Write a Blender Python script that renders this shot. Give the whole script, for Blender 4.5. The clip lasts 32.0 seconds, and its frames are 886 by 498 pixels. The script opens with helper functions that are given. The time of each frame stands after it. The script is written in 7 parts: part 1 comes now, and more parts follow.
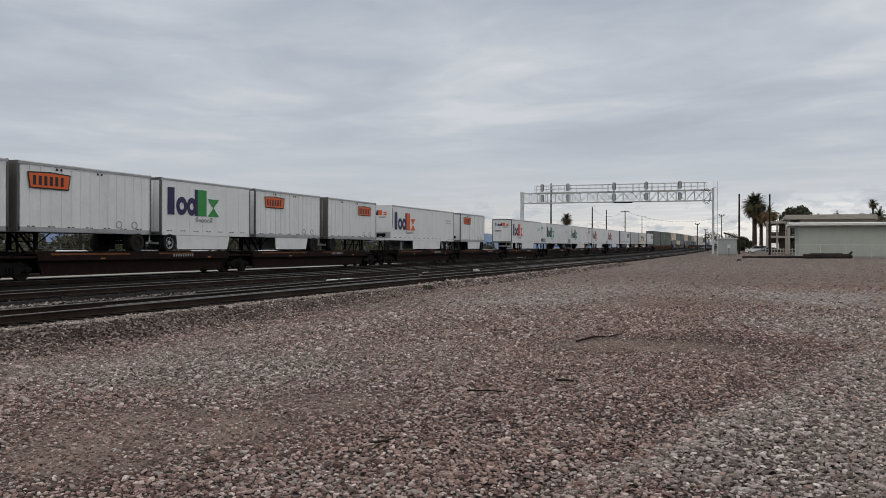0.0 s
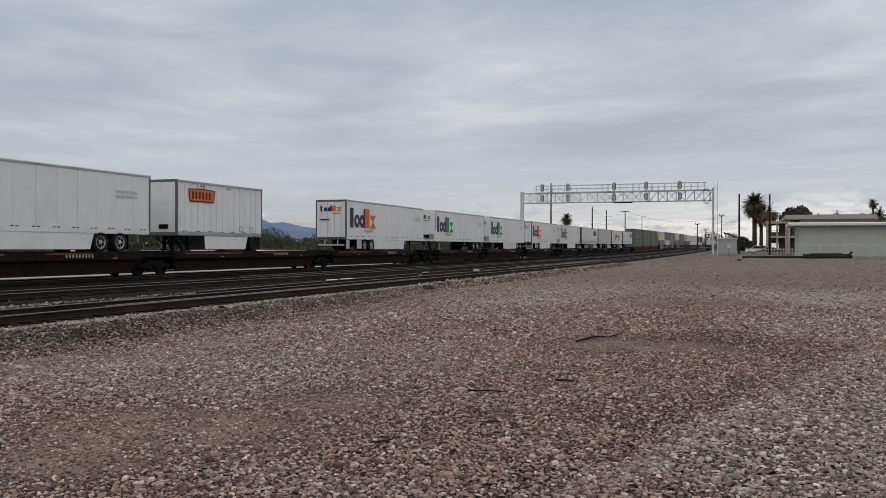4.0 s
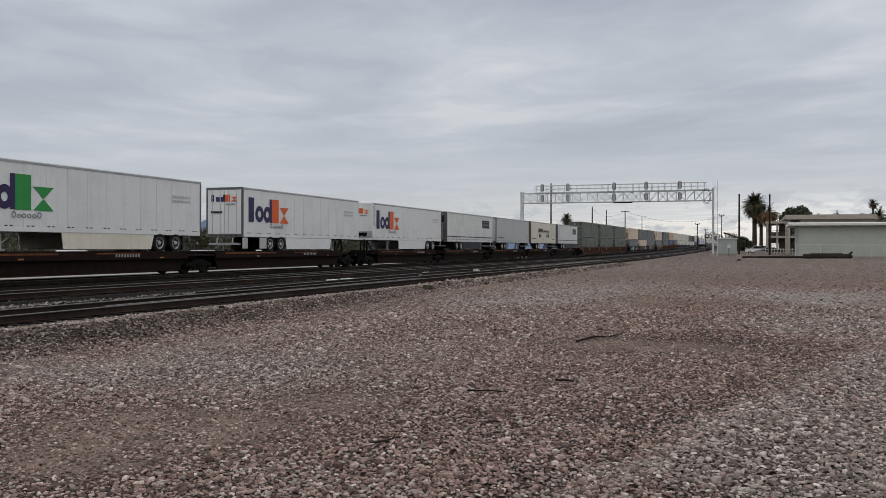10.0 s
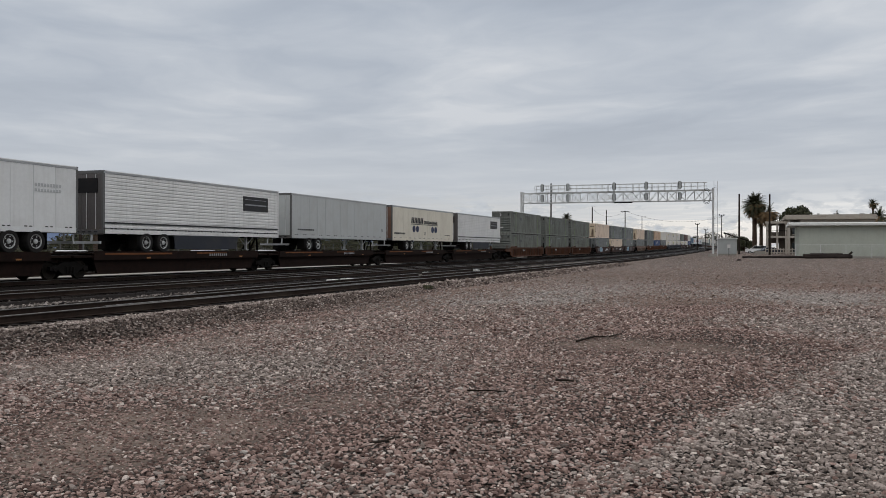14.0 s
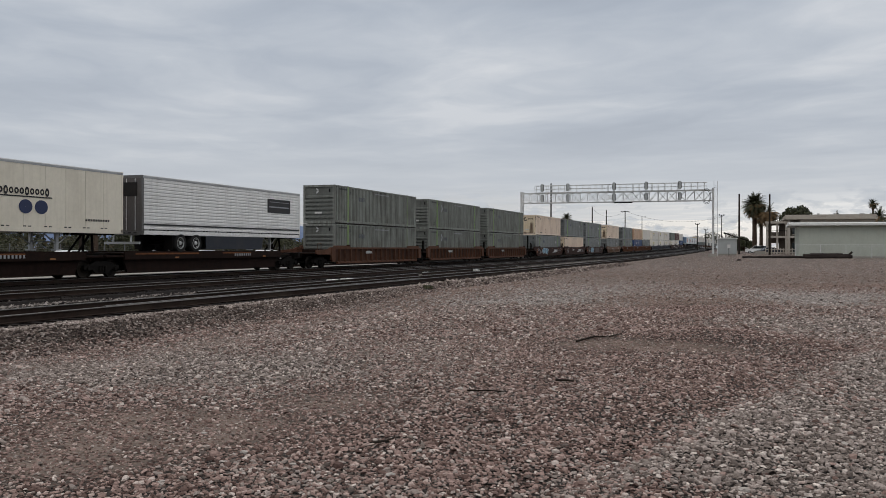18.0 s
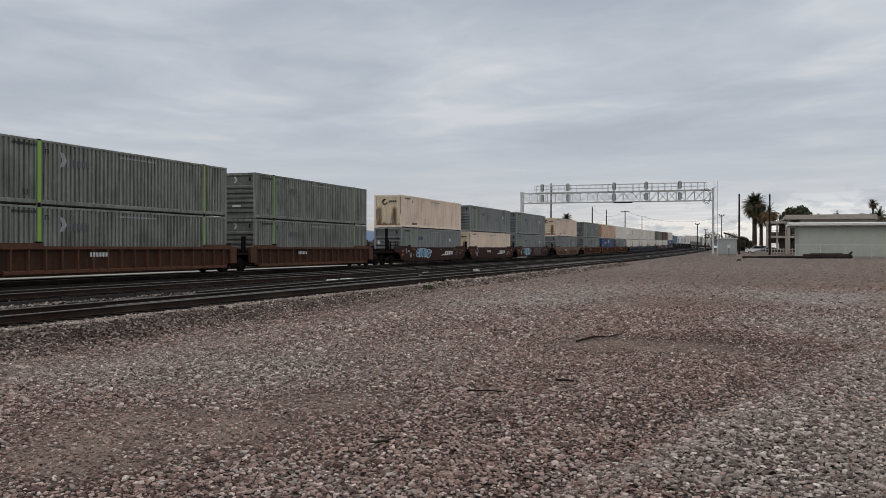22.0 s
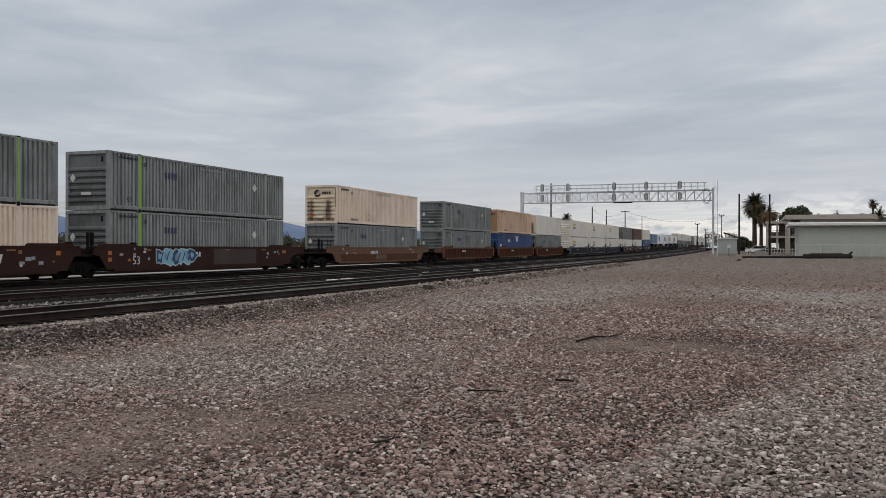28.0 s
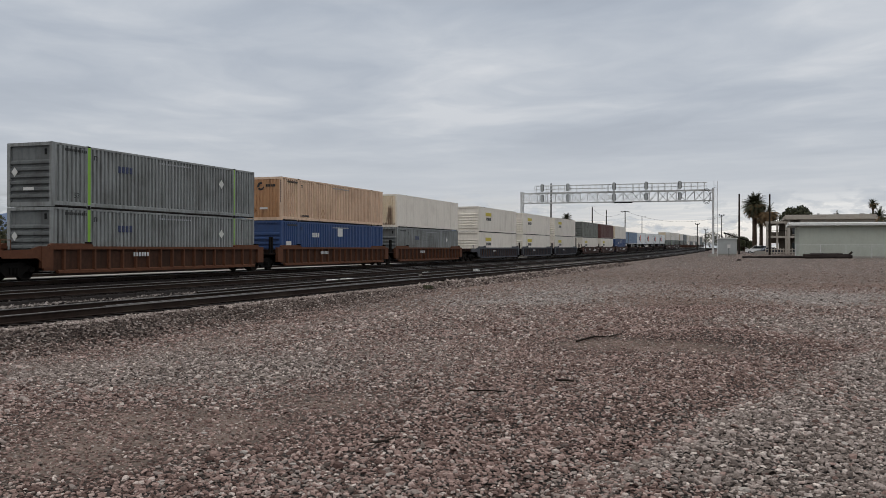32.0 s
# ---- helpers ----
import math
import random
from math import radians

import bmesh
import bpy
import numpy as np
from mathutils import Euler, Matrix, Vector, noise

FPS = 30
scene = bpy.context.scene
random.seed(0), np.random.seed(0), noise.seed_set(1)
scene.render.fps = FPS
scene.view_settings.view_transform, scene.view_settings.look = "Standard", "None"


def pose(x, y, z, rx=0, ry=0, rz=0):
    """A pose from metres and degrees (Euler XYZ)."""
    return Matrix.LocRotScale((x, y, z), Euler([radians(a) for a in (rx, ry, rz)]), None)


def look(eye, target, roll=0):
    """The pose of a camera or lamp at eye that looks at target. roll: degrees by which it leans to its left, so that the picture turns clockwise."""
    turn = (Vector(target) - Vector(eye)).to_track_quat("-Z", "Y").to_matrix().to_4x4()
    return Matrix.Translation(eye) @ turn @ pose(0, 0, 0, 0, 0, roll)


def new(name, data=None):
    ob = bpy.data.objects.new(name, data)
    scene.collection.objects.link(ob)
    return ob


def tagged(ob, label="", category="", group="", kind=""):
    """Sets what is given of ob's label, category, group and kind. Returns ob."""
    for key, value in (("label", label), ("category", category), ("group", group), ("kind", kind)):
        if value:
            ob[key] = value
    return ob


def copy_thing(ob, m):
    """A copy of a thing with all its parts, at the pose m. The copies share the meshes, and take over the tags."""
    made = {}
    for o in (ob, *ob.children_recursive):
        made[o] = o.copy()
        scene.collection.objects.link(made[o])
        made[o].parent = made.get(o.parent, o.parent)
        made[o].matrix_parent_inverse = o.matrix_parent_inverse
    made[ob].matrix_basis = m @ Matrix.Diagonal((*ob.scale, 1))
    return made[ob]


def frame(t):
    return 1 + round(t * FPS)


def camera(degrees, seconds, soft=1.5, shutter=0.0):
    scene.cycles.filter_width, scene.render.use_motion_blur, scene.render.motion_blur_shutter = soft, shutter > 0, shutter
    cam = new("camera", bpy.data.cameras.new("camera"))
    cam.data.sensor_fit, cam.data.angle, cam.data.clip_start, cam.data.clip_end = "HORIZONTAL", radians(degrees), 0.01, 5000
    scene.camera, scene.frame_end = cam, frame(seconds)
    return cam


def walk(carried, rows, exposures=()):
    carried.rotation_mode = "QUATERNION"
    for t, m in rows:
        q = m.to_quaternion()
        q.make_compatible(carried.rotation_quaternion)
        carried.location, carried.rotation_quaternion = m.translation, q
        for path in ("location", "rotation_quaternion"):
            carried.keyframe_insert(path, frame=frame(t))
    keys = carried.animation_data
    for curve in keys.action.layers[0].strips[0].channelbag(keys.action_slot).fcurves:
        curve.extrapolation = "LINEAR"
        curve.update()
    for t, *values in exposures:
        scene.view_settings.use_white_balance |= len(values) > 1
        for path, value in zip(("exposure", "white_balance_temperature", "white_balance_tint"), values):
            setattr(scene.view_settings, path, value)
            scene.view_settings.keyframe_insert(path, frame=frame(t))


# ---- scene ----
# ---------------------------------------------------------------- camera
EYE = (0.0, 0.0, 1.46)                       # rail heads lie at z = 0, the tracks run along y
cam = camera(54.785, 32.0, soft=0.5)
AIM = look(EYE, (-math.sin(radians(19.99)), math.cos(radians(19.99)), EYE[2] - 0.0010), 0.149)
walk(cam, [(0.0, AIM), (32.0, AIM)])

# ---------------------------------------------------------------- world and light
world = bpy.data.worlds.new("overcast_sky")
scene.world = world
world.use_nodes = True
wn, wl = world.node_tree.nodes, world.node_tree.links
SUN_UP, SUN_TURN = radians(38), radians(12)
sky = wn.new("ShaderNodeTexSky")
sky.sky_type = "NISHITA"
sky.sun_disc = False
sky.sun_elevation, sky.sun_rotation = SUN_UP, SUN_TURN
sky.air_density, sky.dust_density = 1.0, 1.5
grey = wn.new("ShaderNodeHueSaturation")
grey.inputs["Saturation"].default_value = 0.16
wl.new(sky.outputs[0], grey.inputs["Color"])
wl.new(grey.outputs[0], wn["Background"].inputs["Color"])
wn["Background"].inputs["Strength"].default_value = 0.065

sun = new("sun", bpy.data.lights.new("sun", "SUN"))
sun.data.energy, sun.data.angle, sun.data.color = 1.0, radians(30), (1.0, 0.95, 0.88)
sun.matrix_world = look((0, 0, 50), (-math.sin(SUN_TURN) * 40, -math.cos(SUN_TURN) * 40, 50 - 40 * math.tan(SUN_UP)))
scene.view_settings.exposure = 0.0


# ---------------------------------------------------------------- material helpers
def nodes_of(name):
    m = bpy.data.materials.new(name)
    m.use_nodes = True
    return m, m.node_tree.nodes, m.node_tree.links, m.node_tree.nodes["Principled BSDF"]


def noise_node(n, l, vec, scale, detail=4.0, rough=0.55):
    t = n.new("ShaderNodeTexNoise")
    t.inputs["Scale"].default_value, t.inputs["Detail"].default_value, t.inputs["Roughness"].default_value = scale, detail, rough
    l.new(vec, t.inputs["Vector"])
    return t.outputs["Fac"]


def ramp_node(n, l, fac, *stops):
    r = n.new("ShaderNodeValToRGB")
    e = r.color_ramp.elements
    while len(e) < len(stops):
        e.new(0.5)
    for el, (p, c) in zip(e, stops):
        el.position, el.color = p, (*c, 1) if len(c) == 3 else c
    l.new(fac, r.inputs[0])
    return r.outputs[0]


def mix_node(n, l, fac, a, b, kind="MIX"):
    m = n.new("ShaderNodeMix")
    m.data_type, m.blend_type = "RGBA", kind
    for sock, v in ((m.inputs[0], fac), (m.inputs[6], a), (m.inputs[7], b)):
        if isinstance(v, (int, float)):
            sock.default_value = v
        elif isinstance(v, tuple):
            sock.default_value = (*v, 1) if len(v) == 3 else v
        else:
            l.new(v, sock)
    return m.outputs[2]


def local_coords(n, l, stretch=(1, 1, 1)):
    """Object coordinates, shifted at random from object to object."""
    tc, info = n.new("ShaderNodeTexCoord"), n.new("ShaderNodeObjectInfo")
    mul = n.new("ShaderNodeVectorMath")
    mul.operation = "SCALE"
    mul.inputs[0].default_value = (37.0, 51.0, 13.0)
    l.new(info.outputs["Random"], mul.inputs[3])
    add = n.new("ShaderNodeVectorMath")
    l.new(tc.outputs["Object"], add.inputs[0])
    l.new(mul.outputs[0], add.inputs[1])
    mp = n.new("ShaderNodeMapping")
    mp.inputs["Scale"].default_value = stretch
    l.new(add.outputs[0], mp.inputs["Vector"])
    return add.outputs[0], mp.outputs[0], info.outputs["Random"]


def surface(name, base, rough=0.6, metal=0.0, var=0.18, dirt=(0.10, 0.08, 0.06), dirty=0.25, streak=0.0, grain=9.0, bump=0.15, tone=0.0, run=(0.5, 0.8)):
    """Paint, metal or plaster: large stains, fine grain, vertical runs of dirt and a fine relief."""
    m, n, l, p = nodes_of(name)
    v, vs, rnd = local_coords(n, l, (5.0, 5.0, 0.35))
    big, fine = noise_node(n, l, v, 0.55, 5), noise_node(n, l, v, grain, 6, 0.65)
    lo, hi = tuple(c * (1 - var) for c in base), tuple(min(1, c * (1 + var)) for c in base)
    col = ramp_node(n, l, fine, (0.3, lo), (0.7, hi))
    spots = ramp_node(n, l, big, (0.48, (0, 0, 0)), (0.78, (dirty,) * 3))
    col = mix_node(n, l, spots, col, dirt)
    if streak:
        runs = ramp_node(n, l, noise_node(n, l, vs, 1.0, 5, 0.6), (run[0], (0, 0, 0)), (run[1], (streak,) * 3))
        col = mix_node(n, l, runs, col, dirt)
    if tone:
        t = ramp_node(n, l, rnd, (0.0, (1 - tone,) * 3), (1.0, (1 + tone,) * 3))
        col = mix_node(n, l, 1.0, col, t, "MULTIPLY")
    l.new(col, p.inputs["Base Color"])
    p.inputs["Metallic"].default_value = metal
    p.inputs["Specular IOR Level"].default_value = 0.10 if rough > 0.6 else 0.35
    l.new(ramp_node(n, l, fine, (0.2, (max(0.05, rough - 0.12),) * 3), (0.8, (min(1, rough + 0.12),) * 3)), p.inputs["Roughness"])
    if bump:
        b = n.new("ShaderNodeBump")
        b.inputs["Strength"].default_value, b.inputs["Distance"].default_value = bump, 0.02
        l.new(fine, b.inputs["Height"])
        l.new(b.outputs[0], p.inputs["Normal"])
    return m


def plain(name, base, rough=0.5, metal=0.0):
    return surface(name, base, rough, metal, var=0.08, dirty=0.10, grain=14, bump=0.05)


def glass(name, tint=(0.03, 0.035, 0.04)):
    m, n, l, p = nodes_of(name)
    p.inputs["Base Color"].default_value = (*tint, 1)
    p.inputs["Roughness"].default_value = 0.06
    p.inputs["Specular IOR Level"].default_value = 0.6
    return m


def leaf_material(name, dark, light, dry=None):
    m, n, l, p = nodes_of(name)
    g = n.new("ShaderNodeNewGeometry")
    stops = [(0.0, dark), (0.8, light)] + ([(0.97, dry)] if dry else [])
    l.new(ramp_node(n, l, g.outputs["Random Per Island"], *stops), p.inputs["Base Color"])
    p.inputs["Roughness"].default_value = 0.6
    return m


# paints of trailers and containers
WHITE = surface("trailer_white_paint", (0.79, 0.80, 0.80), 0.42, var=0.04, dirt=(0.33, 0.31, 0.28), dirty=0.22, streak=0.14, grain=5, bump=0.03, tone=0.012)
CREAM = surface("cream_paint", (0.77, 0.72, 0.61), 0.45, var=0.05, dirt=(0.35, 0.30, 0.22), dirty=0.25, streak=0.2, grain=5, bump=0.03)
RIBBED_WHITE = surface("ribbed_white_paint", (0.78, 0.78, 0.77), 0.45, var=0.06, dirt=(0.33, 0.32, 0.30), dirty=0.30, streak=0.30, grain=5, bump=0.03)
RAIL_ALU = surface("aluminium_rail", (0.42, 0.43, 0.44), 0.4, 0.5, var=0.1, dirty=0.35)
FRAME_GREY = surface("grey_door_frame", (0.13, 0.13, 0.13), 0.5, 0.2, var=0.1, dirty=0.35)
DOOR_GREY = surface("dark_door", (0.10, 0.09, 0.09), 0.5, var=0.15, dirt=(0.2, 0.15, 0.12), dirty=0.4)
DOOR_BROWN = surface("weathered_brown_end", (0.13, 0.115, 0.10), 0.7, var=0.2, dirt=(0.06, 0.045, 0.035), dirty=0.6, streak=0.4)
DOOR_RED = surface("red_brown_door", (0.20, 0.11, 0.08), 0.5, var=0.15, dirty=0.4, streak=0.3)
GREEN_GREY = surface("green_grey_container_paint", (0.250, 0.265, 0.245), 0.62, var=0.10, dirt=(0.078, 0.072, 0.062), dirty=0.58, streak=0.8, grain=4, bump=0.04, tone=0.08, run=(0.44, 0.72))
BLUE_GREY = surface("blue_grey_container_paint", (0.298, 0.314, 0.314), 0.62, var=0.08, dirt=(0.09, 0.085, 0.08), dirty=0.55, streak=0.75, grain=4, bump=0.04, tone=0.06, run=(0.46, 0.74))
TAN = surface("tan_container_paint", (0.85, 0.71, 0.585), 0.55, var=0.06, dirt=(0.22, 0.11, 0.05), dirty=0.30, streak=0.35, grain=4, bump=0.04, tone=0.05)
ORANGE_TAN = surface("orange_tan_container_paint", (0.70, 0.505, 0.365), 0.55, var=0.08, dirt=(0.20, 0.09, 0.04), dirty=0.35, streak=0.5, grain=4, bump=0.04)
ORANGE_END = surface("streaky_orange_end_paint", (0.46, 0.255, 0.135), 0.6, var=0.12, dirt=(0.13, 0.05, 0.02), dirty=0.5, streak=0.7, grain=4, bump=0.05)
PALE = surface("pale_container_paint", (0.80, 0.745, 0.665), 0.5, var=0.05, dirt=(0.25, 0.2, 0.15), dirty=0.25, streak=0.25, grain=4, bump=0.03, tone=0.04)
ROYAL = surface("royal_blue_container_paint", (0.035, 0.075, 0.20), 0.5, var=0.1, dirt=(0.05, 0.06, 0.10), dirty=0.3, streak=0.3, grain=4, bump=0.04)
MAROON = surface("maroon_container_paint", (0.13, 0.055, 0.05), 0.55, var=0.1, dirty=0.3, streak=0.3, grain=4)
SKY_BLUE = surface("faded_blue_paint", (0.22, 0.30, 0.42), 0.5, var=0.1, dirty=0.2, streak=0.2, grain=4)
# end paint: side paint darkened for the end's shade, with soot stains
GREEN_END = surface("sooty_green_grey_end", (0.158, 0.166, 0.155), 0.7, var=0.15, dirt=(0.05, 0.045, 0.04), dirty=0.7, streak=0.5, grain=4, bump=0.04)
# one dark colour for stacking-gap shade and soot
GAP_SHADE_SOOT = surface("soot_and_grime", (0.022, 0.020, 0.019), 0.85, var=0.3, dirt=(0.07, 0.06, 0.05), dirty=0.5, grain=5, bump=0.1)
# blue-grey end paint, likewise darkened for shade and sooty
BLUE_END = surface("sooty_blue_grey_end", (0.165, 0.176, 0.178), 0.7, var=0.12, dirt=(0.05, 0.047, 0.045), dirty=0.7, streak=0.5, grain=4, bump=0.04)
DULL_LIME = plain("dull_lime_stripe", (0.20, 0.31, 0.08))
LIME = plain("lime_green_stripe", (0.24, 0.48, 0.05))
# railcars
RED_BROWN = surface("red_brown_car_paint", (0.112, 0.053, 0.034), 0.65, var=0.22, dirt=(0.035, 0.022, 0.017), dirty=0.65, streak=0.65, grain=5, bump=0.2)
RUST_ORANGE = surface("rust_orange_car_paint", (0.125, 0.054, 0.032), 0.65, var=0.2, dirt=(0.10, 0.05, 0.03), dirty=0.45, streak=0.4, grain=5, bump=0.2)
# brown of the recessed plates: bay shade in the colour, and grime
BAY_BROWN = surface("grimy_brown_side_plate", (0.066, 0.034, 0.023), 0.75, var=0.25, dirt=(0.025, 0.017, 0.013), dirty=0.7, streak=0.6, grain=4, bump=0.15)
DECK_RUST = surface("rusty_deck_edge", (0.17, 0.068, 0.030), 0.75, var=0.3, dirt=(0.03, 0.018, 0.013), dirty=0.7, streak=0.4, grain=4, bump=0.2)
CHOCOLATE = surface("chocolate_car_paint", (0.043, 0.020, 0.016), 0.7, var=0.2, dirt=(0.028, 0.018, 0.014), dirty=0.45, streak=0.35, grain=5, bump=0.15)
AMBER = surface("amber_car_paint", (0.140, 0.064, 0.029), 0.6, var=0.18, dirt=(0.08, 0.045, 0.03), dirty=0.5, streak=0.5, grain=5, bump=0.15)
SLATE = surface("slate_car_paint", (0.055, 0.060, 0.075), 0.6, var=0.2, dirty=0.3, streak=0.3, grain=5, bump=0.15)
DECK = surface("rusty_deck", (0.016, 0.0088, 0.0070), 0.8, var=0.5, dirt=(0.020, 0.012, 0.009), dirty=0.6, grain=3, bump=0.3)
BLACK_STEEL = surface("grimy_black_steel", (0.008, 0.007, 0.0065), 0.8, var=0.35, dirt=(0.020, 0.015, 0.012), dirty=0.45, grain=6, bump=0.3)
WHEEL_STEEL = surface("wheel_steel", (0.012, 0.010, 0.009), 0.75, 0.0, var=0.3, dirty=0.4, bump=0.2)
RUBBER = surface("tyre_rubber", (0.020, 0.020, 0.020), 0.85, var=0.2, dirt=(0.06, 0.05, 0.045), dirty=0.4)
RIM = surface("aluminium_wheel_rim", (0.55, 0.55, 0.55), 0.4, 0.6, dirty=0.4)


def rust_front_material():
    """Tan paint of an end wall with two dark rust runs and rust along its foot."""
    m, n, l, p = nodes_of("rust_stained_tan_paint")
    tc = n.new("ShaderNodeTexCoord")
    sep = n.new("ShaderNodeSeparateXYZ")
    l.new(tc.outputs["Object"], sep.inputs[0])
    mp = n.new("ShaderNodeMapping")
    mp.inputs["Scale"].default_value = (7.0, 7.0, 0.9)
    l.new(tc.outputs["Object"], mp.inputs["Vector"])
    runs, fine = noise_node(n, l, mp.outputs[0], 1.0, 5, 0.6), noise_node(n, l, tc.outputs["Object"], 6.0, 5, 0.6)

    def calc(op, a, b, c=None):
        q = n.new("ShaderNodeMath")
        q.operation = op
        for sock, v in zip(q.inputs, (a, b, c)):
            if v is None:
                continue
            if isinstance(v, (int, float)):
                sock.default_value = v
            else:
                l.new(v, sock)
        return q.outputs[0]
    x, z = calc("MULTIPLY_ADD", runs, 0.5, calc("SUBTRACT", sep.outputs[0], 0.25)), sep.outputs[2]
    two = calc("ABSOLUTE", calc("SUBTRACT", calc("ABSOLUTE", calc("ADD", x, 0.1), 0), 0.72), 0)
    band = ramp_node(n, l, two, (0.08, (1, 1, 1)), (0.40, (0, 0, 0)))
    lengthwise = ramp_node(n, l, calc("DIVIDE", z, 2.845), (0.05, (1.0,) * 3), (0.30, (1.0,) * 3), (0.55, (0.9,) * 3), (0.72, (0, 0, 0)))
    foot = ramp_node(n, l, calc("MULTIPLY_ADD", runs, -0.5, calc("DIVIDE", z, 1.2)), (0.0, (0.85,) * 3), (0.16, (0, 0, 0)))
    rust = calc("MAXIMUM", calc("MULTIPLY", band, lengthwise), foot)
    rust = calc("MULTIPLY", rust, calc("MULTIPLY_ADD", runs, 1.7, 0.12))
    tan = ramp_node(n, l, fine, (0.3, (0.66, 0.54, 0.39)), (0.7, (0.76, 0.65, 0.49)))
    brown = ramp_node(n, l, fine, (0.3, (0.035, 0.014, 0.008)), (0.7, (0.14, 0.06, 0.025)))
    l.new(mix_node(n, l, ramp_node(n, l, rust, (0.22, (0, 0, 0)), (0.95, (0.9,) * 3)), tan, brown), p.inputs["Base Color"])
    p.inputs["Roughness"].default_value = 0.7
    return m


RUSTY_TAN = rust_front_material()
FADED_INK = plain("faded_dark_marking", (0.075, 0.08, 0.095))
LOWER_BROWN = surface("grimy_dark_lower_paint", (0.098, 0.046, 0.022), 0.7, var=0.25, dirt=(0.07, 0.035, 0.015), dirty=0.6, streak=0.4, grain=4, bump=0.15)
PALE_SPRAY = plain("pale_blue_spray_paint", (0.50, 0.60, 0.64))
FADED_SPRAY = plain("faded_spray_paint", (0.16, 0.14, 0.12))
SKIRT_DARK = surface("dark_skirt_paint", (0.022, 0.026, 0.036), 0.6, var=0.12, dirty=0.3, grain=4)

# markings
INK = plain("black_marking", (0.02, 0.02, 0.022))
FAINT_INK = plain("faint_grey_marking", (0.52, 0.53, 0.54))
GREY_INK = plain("grey_marking", (0.30, 0.31, 0.33))
PURPLE = plain("dark_purple_marking", (0.030, 0.020, 0.085))
ORANGE = plain("orange_marking", (0.72, 0.13, 0.03))
ORANGE_FADED = plain("faded_orange_label", (0.42, 0.13, 0.035))
GREEN = plain("green_marking", (0.03, 0.28, 0.06))
NAVY = plain("navy_marking", (0.025, 0.036, 0.095))
PAPER = plain("white_marking", (0.62, 0.62, 0.60))
YELLOW_INK = plain("yellow_marking", (0.60, 0.48, 0.05))
GRAFFITI = plain("light_blue_spray_paint", (0.25, 0.48, 0.60))
AMBER_MARK = plain("amber_reflector", (0.30, 0.13, 0.04))
# fixed things
GALV = surface("galvanised_steel", (0.60, 0.61, 0.61), 0.5, 0.1, var=0.1, dirty=0.2, grain=5, bump=0.05)
CONCRETE = surface("concrete", (0.36, 0.34, 0.31), 0.9, var=0.15, dirty=0.25, streak=0.15, grain=12, bump=0.3)
WOOD_POLE = surface("weathered_pole_wood", (0.026, 0.021, 0.018), 0.9, var=0.3, dirty=0.4, streak=0.3, grain=10, bump=0.4)
TIE_WOOD = surface("creosoted_tie_wood", (0.012, 0.009, 0.008), 0.9, var=0.35, dirt=(0.028, 0.023, 0.02), dirty=0.5, grain=14, bump=0.5, tone=0.3)
RAIL_RUST = surface("rail_rust", (0.026, 0.017, 0.014), 0.8, var=0.3, dirty=0.4)
RAIL_TOP = surface("worn_rail_head", (0.145, 0.138, 0.132), 0.40, 0.8, var=0.1, dirty=0.2, bump=0.03)
WALL_GREEN = surface("grey_green_wall_paint", (0.455, 0.485, 0.43), 0.8, var=0.04, dirt=(0.28, 0.27, 0.23), dirty=0.25, streak=0.15, grain=3, bump=0.08)
WALL_BEIGE = surface("beige_stucco", (0.42, 0.385, 0.34), 0.9, var=0.08, dirt=(0.25, 0.2, 0.16), dirty=0.35, streak=0.25, grain=8, bump=0.2)
ROOF_WHITE = surface("white_roof_metal", (0.68, 0.68, 0.66), 0.5, var=0.06, dirty=0.25, streak=0.2)
SHED_GREY = surface("silver_grey_cabinet_paint", (0.40, 0.42, 0.42), 0.5, 0.1, var=0.05, dirty=0.15)
DARK = surface("dark_opening", (0.018, 0.018, 0.02), 0.8)
GLASS = glass("dark_glass")
CAR_WHITE = surface("white_car_paint", (0.72, 0.73, 0.74), 0.25, var=0.03, dirty=0.08, bump=0.0)
CAR_SILVER = surface("silver_car_paint", (0.38, 0.40, 0.42), 0.28, 0.3, var=0.03, dirty=0.08, bump=0.0)
CAR_DARK = surface("dark_car_paint", (0.03, 0.035, 0.05), 0.25, var=0.05, dirty=0.08, bump=0.0)
PILE_DARK = surface("dark_tarred_timber", (0.032, 0.026, 0.024), 0.9, var=0.3, dirty=0.4, bump=0.4)
BARK = surface("palm_bark", (0.075, 0.055, 0.042), 0.95, var=0.3, dirty=0.4, grain=7, bump=0.6)
PALM_LEAF = leaf_material("palm_frond_green", (0.024, 0.028, 0.014), (0.078, 0.080, 0.038))
PALM_DRY = leaf_material("dry_palm_frond", (0.10, 0.06, 0.03), (0.24, 0.15, 0.07))
TREE_LEAF = leaf_material("tree_leaf_green", (0.026, 0.030, 0.015), (0.075, 0.078, 0.036), (0.11, 0.090, 0.046))
SIGNAL_GREY = surface("signal_board_paint", (0.13, 0.135, 0.14), 0.6, var=0.15, dirty=0.3)
# dark brown that stands in for shade inside the station gallery
GALLERY_SHADE = surface("brown_gallery_screen", (0.15, 0.13, 0.11), 0.8, var=0.2, dirty=0.3)
TREE_DARK = leaf_material("dark_tree_leaf", (0.024, 0.030, 0.014), (0.070, 0.075, 0.034))


